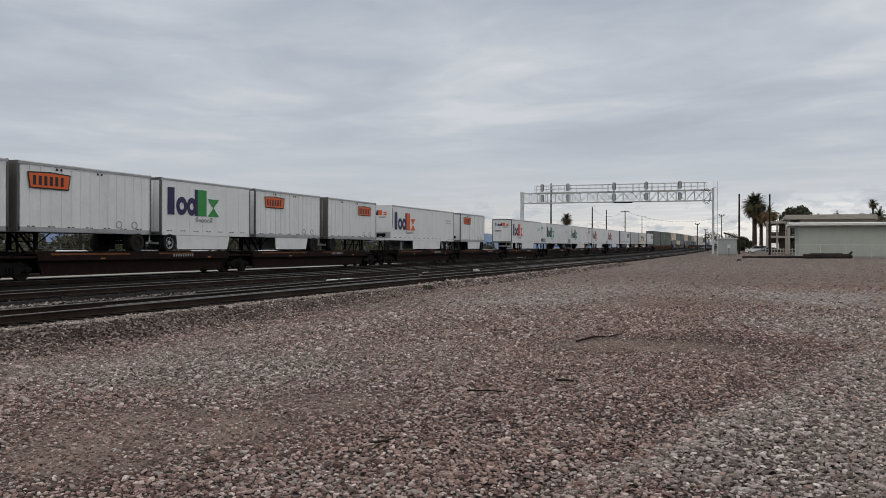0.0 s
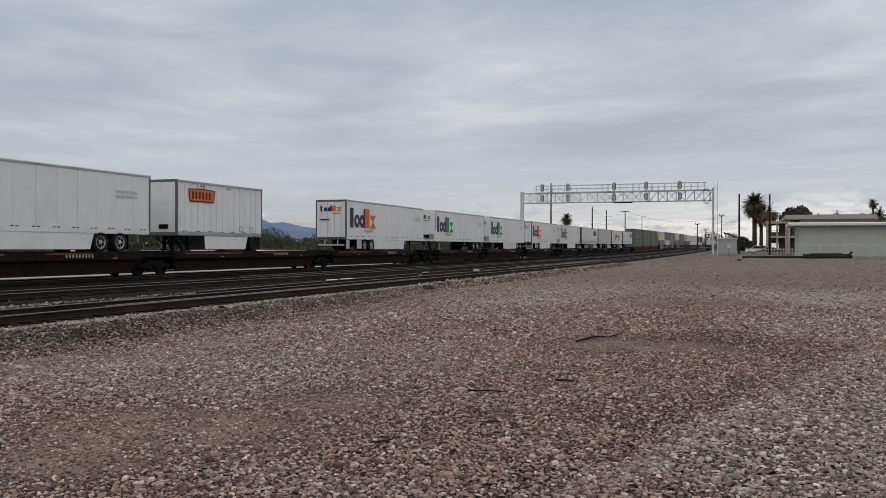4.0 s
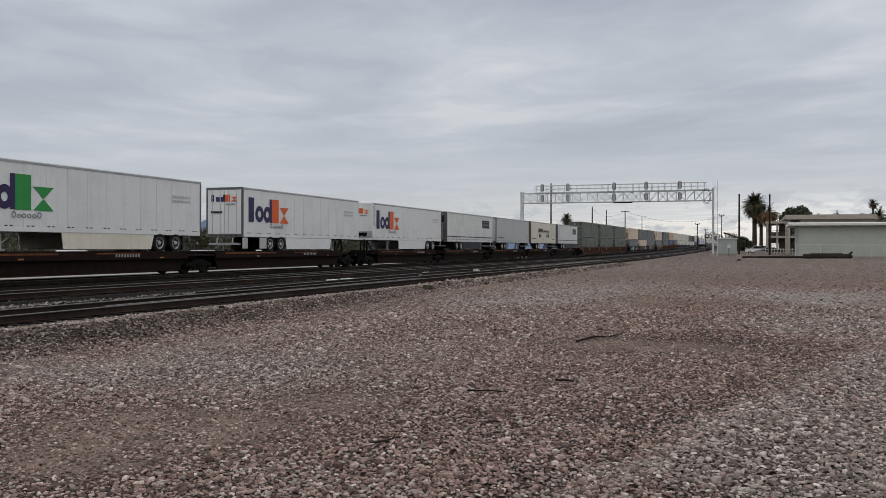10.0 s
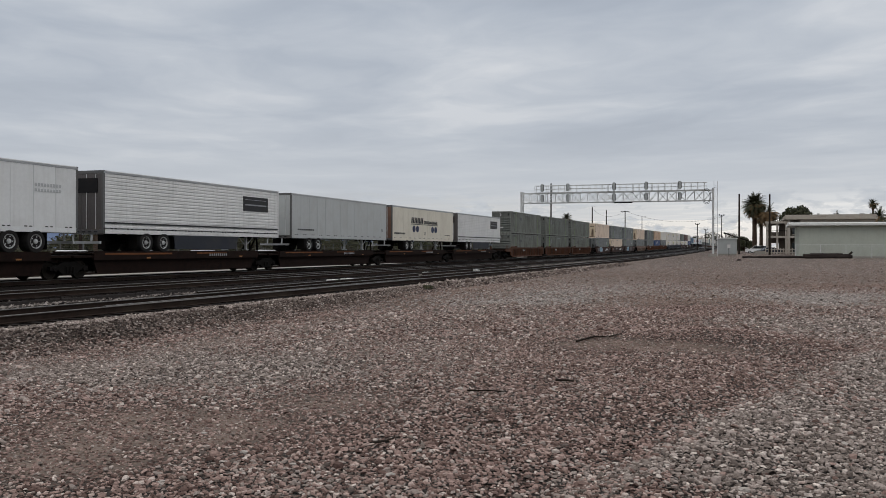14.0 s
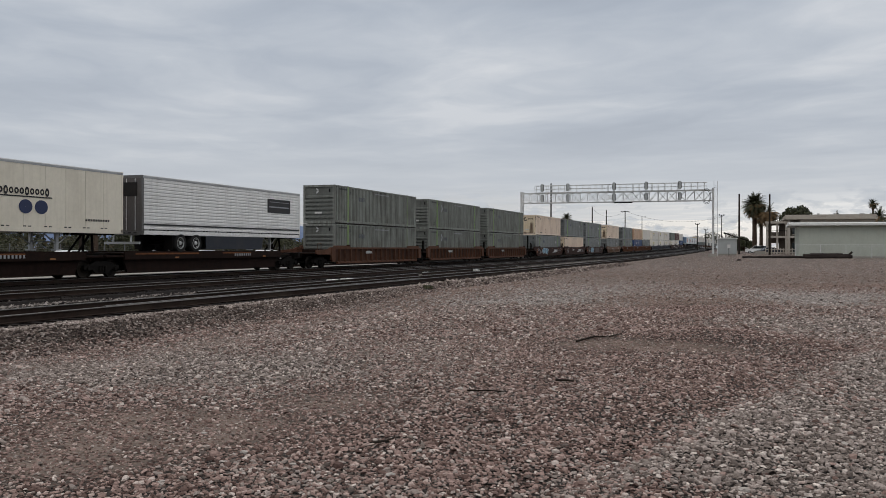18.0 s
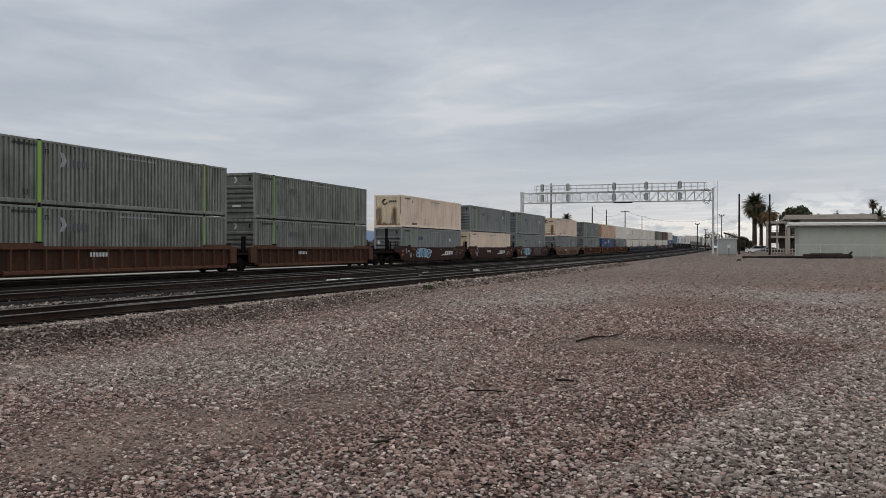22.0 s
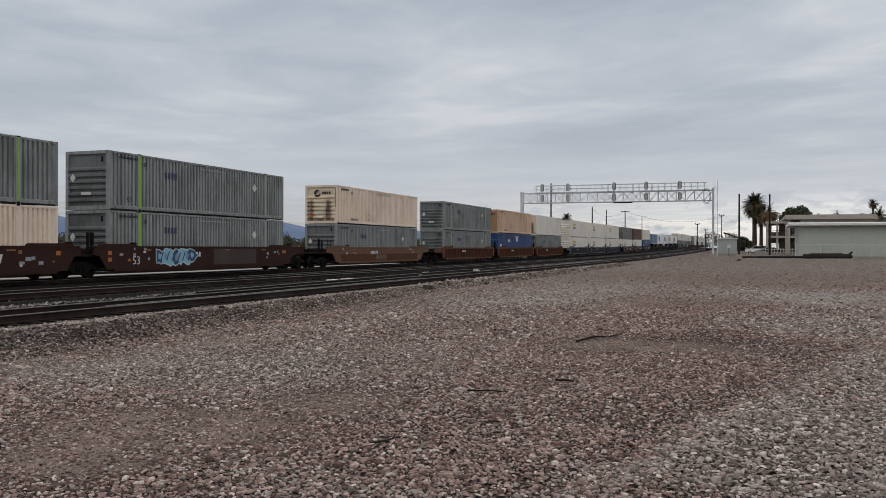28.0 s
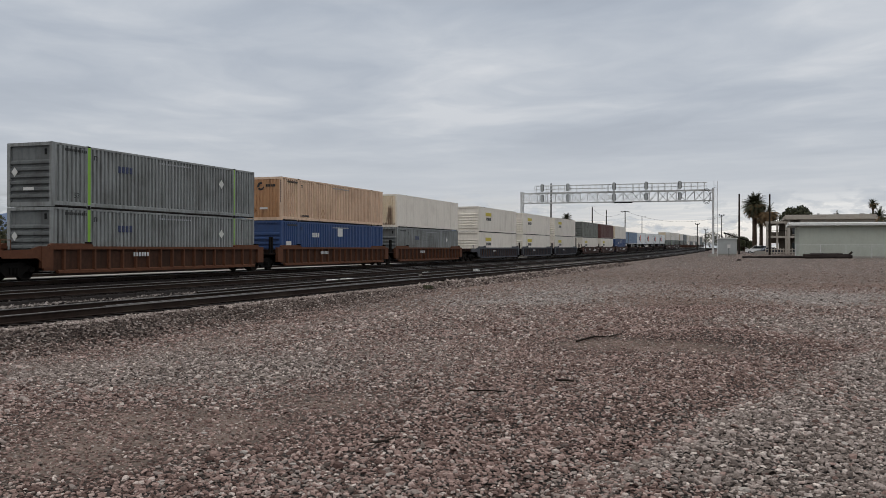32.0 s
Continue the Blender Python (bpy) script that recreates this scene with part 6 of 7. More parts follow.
def build_stacks():
    gg = container(GREEN_GREY, "weathered green-grey corrugated container with louvred end", emblem=True)
    gl = container(GREEN_GREY, "weathered green-grey corrugated container with lime stripes and louvred end", stripe=DULL_LIME, emblem=True)
    gb = container(GREEN_GREY, "green-grey corrugated container with bright lime stripes and a worn pale chevron", stripe=LIME, emblem=True)
    bg = container(BLUE_GREY, "blue-grey corrugated container with lime stripes and louvred end", stripe=LIME)
    bp = container(BLUE_GREY, "blue-grey corrugated container with louvred end and white placard")
    tan = container(TAN, "tan corrugated container with rust-stained end", front="flat", emblem=INK, dark_front=RUSTY_TAN)
    tan2 = container(TAN, "tan corrugated container with louvred rusty end", front="louvre", emblem=INK, dark_front=RUSTY_TAN)
    ot = container(ORANGE_TAN, "orange-tan corrugated container with rusty streaks", front="flat", emblem=INK, dark_front=ORANGE_END)
    pale = container(PALE, "pale smooth-sided container with dark front edge", smooth=True, front="flat", dark_front=RUSTY_TAN, emblem=None)
    white = container(PALE, "cream-white smooth-sided container with a small green and yellow mark", smooth=True, emblem=None)
    m = part("mark_block", Shape().box(1.297, 2.6, 1.85, 1.303, 4.9, 2.25), YELLOW_INK, white, "yellow mark")
    part("mark_block", Shape().box(1.297, 2.9, 1.35, 1.303, 3.4, 1.68).box(1.297, 3.55, 1.35, 1.303, 3.9, 1.68).box(1.297, 4.05, 1.35, 1.303, 4.7, 1.68), INK, white, "dark blocks of the mark")
    royal = container(ROYAL, "royal blue corrugated container with white plates", emblem=PAPER)
    part("white_plate", Shape().box(1.297, 0.6, 0.5, 1.303, 1.25, 1.5).box(1.297, 8.0, 1.9, 1.303, 8.8, 2.5), PAPER, royal)
    maroon = container(MAROON, "plain maroon corrugated steel container", emblem=None)
    plain_grey = container(GREEN_GREY, "plain dark green-grey corrugated container", emblem=INK)
    used = set()

    def put(proto, s, level):
        ob = proto if proto.name not in used else copy_thing(proto, Matrix())
        used.add(proto.name)
        ride(ob, s, 0.395 + level * 2.872)

    cars = ((RED_BROWN, "red-brown ribbed steel well car with open side bays", True, ((275.7, gl, gl), (295.1, gb, gb), (314.3, gl, gl))),
            (CHOCOLATE, "chocolate-brown smooth-sided well car with white marks and spray paint", False, ((337.6, bg, tan), (357.0, tan, bg), (376.3, bg, bg))),
            (AMBER, "amber-brown smooth-sided single well car with pale spray paint", False, ((400.0, bp, tan2),)),
            (RUST_ORANGE, "rust-orange ribbed well car with open side bays", True, ((423.3, bg, bg), (442.7, royal, ot), (461.9, bp, pale))),
            (SLATE, "dark slate ribbed well car", True, ((485.2, white, white), (504.6, white, white), (524.1, white, white))),
            (CHOCOLATE, "chocolate-brown smooth-sided well car", False, ((546.8, white, plain_grey), (566.3, white, maroon), (585.7, royal, pale))),
            (CHOCOLATE, "chocolate-brown smooth-sided well car", False, ((701.5, gg, pale), (720.9, bg, white), (740.3, plain_grey, pale))),
            (RED_BROWN, "red-brown ribbed well car", True, ((763.5, gg, pale), (782.9, gg, bg), (802.3, white, white))),
            (RED_BROWN, "red-brown ribbed well car", True, ((825.5, bg, pale), (844.9, white, white), (864.3, gg, white))),
            (CHOCOLATE, "chocolate-brown smooth-sided well car", False, ((887.5, white, pale), (906.9, bg, bg), (926.3, plain_grey, white))))
    for paint, label, ribbed, wells in cars:
        for k, (s, low, high) in enumerate(wells):
            pitch = wells[k + 1][0] - s if k < len(wells) - 1 else 19.4
            c = well_car(paint, label, ribbed, k == 0, k == len(wells) - 1, pitch, 1.62 if k else 1.9)
            b = Shape()
            for j in range(6):
                b.box(1.497, 5.6 + 0.24 * j, 0.96, 1.503, 5.76 + 0.24 * j, 1.22) if not ribbed else b.box(1.502, 5.0 + 0.2 * j, 1.02, 1.507, 5.13 + 0.2 * j, 1.22)
            part("number_bars", b, PAPER if not ribbed else FAINT_INK, c, "pale car number marks")
            if not ribbed:
                paint is CHOCOLATE and words("53", 0.58, PAPER, c, pose(1.501, 1.45, 0.62, 90, 0, 90))
                if paint is AMBER:
                    # lower half of the side in a darker brown
                    part("lower_panel", Shape().prism([(0.6, 0.44), (15.5, 0.44), (16.0, 0.98), (0.2, 0.98)][::-1], "x", 1.497, 1.503), LOWER_BROWN, c, "darker brown lower half")
                    sp = Shape()
                    for j in range(7):
                        sp.prism([(6.6 + 0.3 * j, 0.52), (6.72 + 0.3 * j, 0.52), (6.98 + 0.3 * j, 0.86 + 0.06 * (j % 3)), (6.80 + 0.3 * j, 0.90)], "x", 1.500, 1.506)
                    part("spray_paint", sp, FADED_SPRAY, c, "pale slanted spray-painted strokes")
                if paint is CHOCOLATE and s != 376.3:
                    e = Shape()
                    for j in range(4):
                        e.prism([(10.6 + 0.62 * j, 0.80), (11.05 + 0.62 * j, 0.80), (11.15 + 0.62 * j, 1.16), (10.7 + 0.62 * j, 1.16)], "x", 1.497, 1.503)
                    e.prism([(9.6, 0.72), (12.4, 0.78), (9.9, 0.86)], "x", 1.496, 1.502)
                    part("railway_mark", e, PAPER, c, "pale slanted company mark")
                marks = random.Random(int(s) + 5)
                for j in range(14):
                    y, z = (0.5 if j < 7 else 13.6) + 2.2 * marks.random(), 0.62 + 0.72 * marks.random()
                    w2, h2 = 0.10 + 0.22 * marks.random(), 0.07 + 0.10 * marks.random()
                    part("stencil_mark", Shape().box(1.4965, y, z, 1.5025, y + w2, z + h2), (GREY_INK, AMBER_MARK, PAPER)[j % 3] if j % 2 else GREY_INK, c)
                if s == 376.3:
                    part("repainted_patch", Shape().box(1.4960, 8.2, 0.50, 1.5020, 12.6, 1.40), surface("repainted_grey_brown", (0.046, 0.028, 0.023), 0.55, var=0.15, dirty=0.3), c, "repainted grey-brown patch")
                for y, z in ((-0.25, 1.10), (-0.25, 0.78), (L_WELL - 0.3, 1.10)):
                    paint is CHOCOLATE and part("orange_label", Shape().box(1.497, y, z, 1.503, y + 0.26, z + 0.19), ORANGE_FADED, c, "faded orange label")
                for j, y in enumerate((2.4, 4.9, 9.3, 13.2)):
                    part("reflector", Shape().box(1.497, y, 1.30, 1.503, y + 0.45, 1.36), AMBER_MARK, c)
            if s in (337.6, 376.3):
                rng = random.Random(int(s))
                for j in range(7):
                    cy, cz, n = 3.45 + 0.46 * j + 0.1 * rng.random(), 0.90 + 0.14 * rng.random(), 11
                    o = [(cy + (0.26 + 0.26 * rng.random()) * math.cos(q * 2 * math.pi / n), cz + (0.24 + 0.26 * rng.random()) * math.sin(q * 2 * math.pi / n)) for q in range(n)]
                    o = [(u, min(max(w, 0.47), 1.40)) for u, w in o]
                    part("spray_paint", Shape().prism(o, "x", 1.496, 1.5035 + 0.0006 * j), GRAFFITI if j % 3 else ROYAL, c, "light blue spray-painted shapes")
                    rim = [(cy + (u - cy) * 1.18, min(max(cz + (w - cz) * 1.18, 0.43), 1.43)) for u, w in o]
                    part("spray_paint", Shape().prism(rim, "x", 1.496, 1.5020 + 0.0006 * j), PALE_SPRAY, c, "pale spray-painted outline")
                    for q in (0.15,):
                        part("spray_paint", Shape().prism([(cy - 0.13 + q, cz - 0.22), (cy - 0.06 + q, cz - 0.24), (cy + 0.16 + q, cz + 0.24), (cy + 0.10 + q, cz + 0.27)], "x", 1.500, 1.5105), NAVY if q > 0 else PAPER, c, "dark and pale spray-painted strokes")
                    o2 = [(cy + (u - cy) * 0.45, cz + (w - cz) * 0.45) for u, w in o]
                    part("spray_paint", Shape().prism(o2, "x", 1.497, 1.509), SKY_BLUE if j % 2 else GRAFFITI, c, "light blue spray-painted shapes")
            ride(c, s)
            put(low, s, 0)
            put(high, s, 1)


# ---------------------------------------------------------------- signal bridge
def signal_head(parent, x, y, z):
    """A colour-light signal: dark oval back board, three hoods, a bracket. It faces down the track."""
    o = []
    for k in range(24):
        a = k * 2 * math.pi / 24
        o.append((x + 0.27 * math.cos(a), z + 0.30 * math.sin(a) + (0.32 if math.sin(a) > 0 else -0.32)))
    b = part("signal_head", Shape().prism(o, "y", y - 0.03, y + 0.03), SIGNAL_GREY, parent, "grey oval signal back board")
    for dz in (-0.42, 0.0, 0.42):
        part("lamp_hood", Shape().tube((x, y + 0.03, z + dz), (x, y + 0.36, z + dz), 0.13, 0.15, 12), BLACK_STEEL, b)
    part("lamp_case", Shape().box(x - 0.16, y - 0.25, z - 0.6, x + 0.16, y - 0.03, z + 0.6), SHED_GREY, b)
    part("rim", Shape().prism([(x - 0.29, z - 0.3), (x - 0.26, z - 0.3), (x - 0.26, z + 0.3), (x - 0.29, z + 0.3)], "y", y - 0.05, y + 0.05), GALV, b)
    return b


def build_signal_bridge():
    y, x0, x1 = 132.0, -34.8, -5.7
    zb, zt, d = 8.62, 10.15, 1.2
    g = thing("signal_bridge", "galvanised steel lattice signal bridge spanning the tracks, with walkway and signals", "signal bridge", at=pose(0, y, 0))
    for yy in (0.0, d):
        for z in (zb, zt):
            part("chord", Shape().box(x0, yy - 0.05, z - 0.06, x1, yy + 0.05, z + 0.06), GALV, g)
    n = 22
    w = (x1 - x0) / n
    brace = Shape().tube((0, 0, zb), (w, 0, zt), 0.035, n=5).mesh("brace", GALV)
    brace2 = Shape().tube((0, 0, zt), (w, 0, zb), 0.035, n=5).mesh("brace", GALV)
    post = Shape().box(-0.035, -0.035, zb, 0.035, 0.035, zt).mesh("upright", GALV)
    cross = Shape().tube((0, 0, 0), (0, d, 0), 0.035, n=5).mesh("tie_bar", GALV)
    for k in range(n + 1):
        for yy in (0.0, d):
            part("upright", post, None, g, at=pose(x0 + k * w, yy, 0))
            if k < n:
                part("brace", brace if k % 2 else brace2, None, g, at=pose(x0 + k * w, yy, 0))
                if k % 4 != 3:
                    part("brace", brace2 if k % 2 else brace, None, g, at=pose(x0 + k * w, yy + 0.04, 0))
        part("tie_bar", cross, None, g, at=pose(x0 + k * w, 0, zb))
        part("tie_bar", cross, None, g, at=pose(x0 + k * w, 0, zt))
    part("walkway", Shape().box(x0 + 2.2, 0.1, zt + 0.09, x1 - 0.9, d - 0.1, zt + 0.13), GALV, g, "grated walkway")
    for yy in (0.05, d - 0.05):
        r = part("handrail", Shape().tube((x0 + 2.2, yy, zt + 1.18), (x1 - 0.9, yy, zt + 1.18), 0.04, n=6).tube((x0 + 2.2, yy, zt + 0.65), (x1 - 0.9, yy, zt + 0.65), 0.03, n=6), GALV, g)
        k = x0 + 2.2
        while k < x1 - 0.8:
            part("baluster", cached("baluster", lambda: Shape().box(-0.03, -0.03, zt, 0.03, 0.03, zt + 1.2).mesh("baluster", GALV)), None, r, at=pose(k, yy, 0))
            k += 0.95
    # legs
    for x in (x0, x1):
        for yy in (0.0, d):
            part("leg", Shape().tube((x, yy, -0.4), (x, yy, zt + 0.3), 0.15, 0.13, 10), GALV, g)
        for z in (1.0, 3.2, 5.4, 7.6):
            part("leg_brace", Shape().tube((x, 0, z), (x, d, z + 1.1), 0.04, n=5).tube((x, 0, z + 1.1), (x, d, z + 2.0), 0.03, n=5), GALV, g)
        part("footing", Shape().box(x - 0.6, -0.5, -0.5, x + 0.6, d + 0.5, 0.75 if x > -10 else 0.2), CONCRETE, g)
    lx = x1 + 0.40
    l = part("ladder", Shape().tube((lx - 0.25, -0.2, 0.3), (lx - 0.25, -0.2, zt + 1.3), 0.035, n=6).tube((lx + 0.25, -0.2, 0.3), (lx + 0.25, -0.2, zt + 1.3), 0.035, n=6), GALV, g)
    for k in range(32):
        part("rung", cached("rung", lambda: Shape().tube((-0.25, 0, 0), (0.25, 0, 0), 0.018, n=5).mesh("rung", GALV)), None, l, at=pose(lx, -0.2, 0.6 + 0.33 * k))
    for z in (1.2, 4.0, 7.0, 9.9):
        part("stand_off", Shape().tube((x1, 0, z), (lx - 0.25, -0.2, z), 0.025, n=5), GALV, g)
    # signals in pairs, above and in front of the truss
    for x in (-31.3, -27.25, -20.1, -15.3, -10.4):
        signal_head(g, x, -0.35, zt + 0.80)
        signal_head(g, x, -0.35, zb + 0.70)
    part("lamp_board", Shape().box(-20.1, -0.2, zb - 0.22, -17.4, 0.2, zb - 0.06), BLACK_STEEL, g, "long dark cable box")
    cable = Shape()
    for r, q in ((0.5, 0.0), (0.62, 0.15)):
        pts = [(x1 - 0.9 + r * math.cos(a), -0.2 - q * 0.3, 9.2 + 1.15 * r * 1.6 * math.sin(a)) for a in np.linspace(-2.4, 2.2, 12)]
        for a, b in zip(pts, pts[1:]):
            cable.tube(a, b, 0.035, n=5)
    part("cable_loop", cable, BLACK_STEEL, g)


# ---------------------------------------------------------------- plants
def leaf_cloud(name, centres, radii, count, size, material, rng, droop=0.0):
    """Many small leaves filling overlapping clumps, as one mesh."""
    c, r = np.array(centres, float), np.array(radii, float)
    pick = rng.choice(len(c), count, p=r ** 2 / (r ** 2).sum())
    d = rng.normal(0, 1, (count, 3))
    d /= np.linalg.norm(d, axis=1, keepdims=True)
    p = c[pick] + d * (r[pick] * rng.uniform(0.45, 1.05, count) ** 0.6)[:, None] * np.array([1, 1, 0.85])
    a, b = rng.normal(0, 1, (count, 3)), rng.normal(0, 1, (count, 3))
    a /= np.linalg.norm(a, axis=1, keepdims=True)
    b -= (a * b).sum(1, keepdims=True) * a
    b /= np.linalg.norm(b, axis=1, keepdims=True)
    s = (size * rng.uniform(0.6, 1.5, count))[:, None]
    v = np.stack([p - a * s, p + b * s * 0.5, p + a * s, p - b * s * 0.5], 1).reshape(-1, 3)
    f = np.arange(count * 4).reshape(-1, 4)
    return big_mesh(name, v, f, material)


def tree(x, y, z, height, spread, rng, material=None, label="leafy green broad tree", clumps=14, leaves=2600, trunk=0.25, low=0.3, size=0.22):
    t = thing("tree", label, "tree", "trees along the yard", at=pose(x, y, z))
    h0 = height * low
    centres, radii = [], []
    for k in range(clumps):
        a, q = rng.uniform(0, 2 * math.pi), math.sqrt(rng.uniform(0, 1)) * spread * 0.72
        zz = rng.uniform(h0 + 0.1 * height, height * 0.86) * (1 - 0.18 * (q / spread) ** 2)
        centres.append((q * math.cos(a), q * math.sin(a), zz))
        radii.append(rng.uniform(0.22, 0.42) * spread)
    trunk_s = Shape().tube((0, 0, -0.3), (rng.uniform(-0.2, 0.2), rng.uniform(-0.2, 0.2), h0 + 0.15 * height), trunk, trunk * 0.65, 8)
    part("trunk", trunk_s, BARK, t)
    limbs = Shape()
    for c in centres[:9]:
        mid = (c[0] * 0.4, c[1] * 0.4, h0 + (c[2] - h0) * 0.45)
        limbs.tube((0, 0, h0 * 0.8), mid, trunk * 0.45, trunk * 0.28, 6).tube(mid, c, trunk * 0.28, trunk * 0.08, 6)
    part("limbs", limbs, BARK, t)
    part("crown", leaf_cloud("crown", centres, radii, leaves, size, material or TREE_LEAF, rng), None, t)
    return t


def palm(x, y, z, height, crown, rng, dry=0.3, n=46, label="tall date palm with a dense drooping crown", trunk=0.32):
    t = thing("palm_tree", label, "palm tree", "palms", at=pose(x, y, z))
    s = Shape()
    k = 10
    for i in range(k):
        s.tube((0, 0, height * i / k), (0, 0, height * (i + 1) / k), trunk * (1.15 - 0.25 * i / k), trunk * (0.98 - 0.25 * i / k), 9)
    part("trunk", s, BARK, t)
    for kind, count, mat in (("fronds", int(n * (1 - dry)), PALM_LEAF), ("dry_fronds", int(n * dry), PALM_DRY)):
        if not count:
            continue
        v, f = [], []
        for _ in range(count):
            a = rng.uniform(0, 2 * math.pi)
            up = rng.uniform(-0.75, 1.45) if kind == "fronds" else rng.uniform(-1.4, 0.5)
            L = crown * rng.uniform(0.8, 1.1)
            p = np.array([0, 0, height])
            d = np.array([math.cos(a) * math.cos(up), math.sin(a) * math.cos(up), math.sin(up)])
            side = np.array([-math.sin(a), math.cos(a), 0])
            steps_n = 8
            for j in range(steps_n):
                q = p + d * L / steps_n
                d = d + np.array([0, 0, -0.16])
                d /= np.linalg.norm(d)
                w = 0.30 * crown * math.sin(math.pi * (0.12 + 0.83 * j / steps_n)) * 0.55
                for sg in (-1, 1):
                    for h in (0.0, 0.5):
                        b0 = p + (q - p) * h
                        tip = b0 + side * sg * w * rng.uniform(0.8, 1.2) + (q - p) * 0.9 - np.array([0, 0, 0.35 * w])
                        i = len(v)
                        v += [b0, b0 + (q - p) * 0.42, tip]
                        f.append((i, i + 1, i + 2))
                i = len(v)
                v += [p - side * 0.02, p + side * 0.02, q]
                f.append((i, i + 1, i + 2))
                p = q
        part(kind, big_mesh(kind, np.array(v), np.array(f), mat), None, t, "dry brown fronds" if kind != "fronds" else "")
    return t


# ---------------------------------------------------------------- buildings and yard things
def build_warehouse():
    """The low grey-green building with a flat metal roof, across the gravel."""
    x0, x1, y, z0 = 6.5, 44.0, 141.0, 0.2
    b = thing("warehouse", "low grey-green painted building with a white metal roof edge", "building", at=pose(0, y, z0))
    part("wall", Shape().box(x0, 0.0, -0.5, x1, 0.25, 4.75), WALL_GREEN, b)
    part("wall", Shape().box(x0, 0.25, -0.5, x0 + 0.25, 16.0, 4.75), WALL_GREEN, b)
    part("wall", Shape().box(x1 - 0.25, 0.25, -0.5, x1, 16.0, 4.75), WALL_GREEN, b)
    part("wall", Shape().box(x0 + 0.25, 15.75, -0.5, x1 - 0.25, 16.0, 4.75), WALL_GREEN, b)
    part("roof", Shape().prism([(-1.0, 4.95), (17.0, 4.95), (17.0, 5.15), (8.0, 5.55), (-1.0, 5.10)], "x", x0 - 1.4, x1 + 1.0), ROOF_WHITE, b, "white sheet-metal roof")
    part("fascia", Shape().box(x0 - 1.4, -1.06, 4.80, x1 + 1.0, -1.0, 5.14), ROOF_WHITE, b, "white roof edge")
    part("soffit", Shape().box(x0 - 1.3, -1.0, 4.76, x1 + 0.9, 0.0, 4.80), WALL_GREEN, b)
    part("gutter", Shape().prism([(-1.14, 4.80), (-1.06, 4.80), (-1.06, 4.92), (-1.16, 4.92)], "x", x0 - 1.4, x1 + 1.0), GALV, b)
    part("base_board", Shape().box(x0, -0.03, -0.5, x1, 0.0, 0.20), CONCRETE, b)
    for k in range(9):
        xx = x0 + 0.05 + k * 4.2
        part("wall_batten", Shape().box(xx - 0.02, -0.012, 0.2, xx + 0.02, 0.0, 4.75), WALL_GREEN, b)
    f = thing("chain_link_fence", "low chain-link fence with thin steel posts before the building", "fence", at=pose(0, y - 1.6, z0))
    xs = np.arange(x0 - 0.6, 42, 3.45)
    for xx in xs:
        part("post", cached("fpost", lambda: Shape().tube((0, 0, -0.4), (0, 0, 1.95), 0.04, n=6).mesh("post", GALV)), None, f, at=pose(xx, 0, 0))
    part("top_rail", Shape().tube((xs[0], 0, 1.9), (xs[-1], 0, 1.9), 0.03, n=6), GALV, f)
    wires = Shape()
    for k in range(14):
        wires.box(xs[0], -0.004, 0.1 + 0.13 * k, xs[-1], 0.004, 0.108 + 0.13 * k)
    part("wire_mesh", wires, GALV, f)


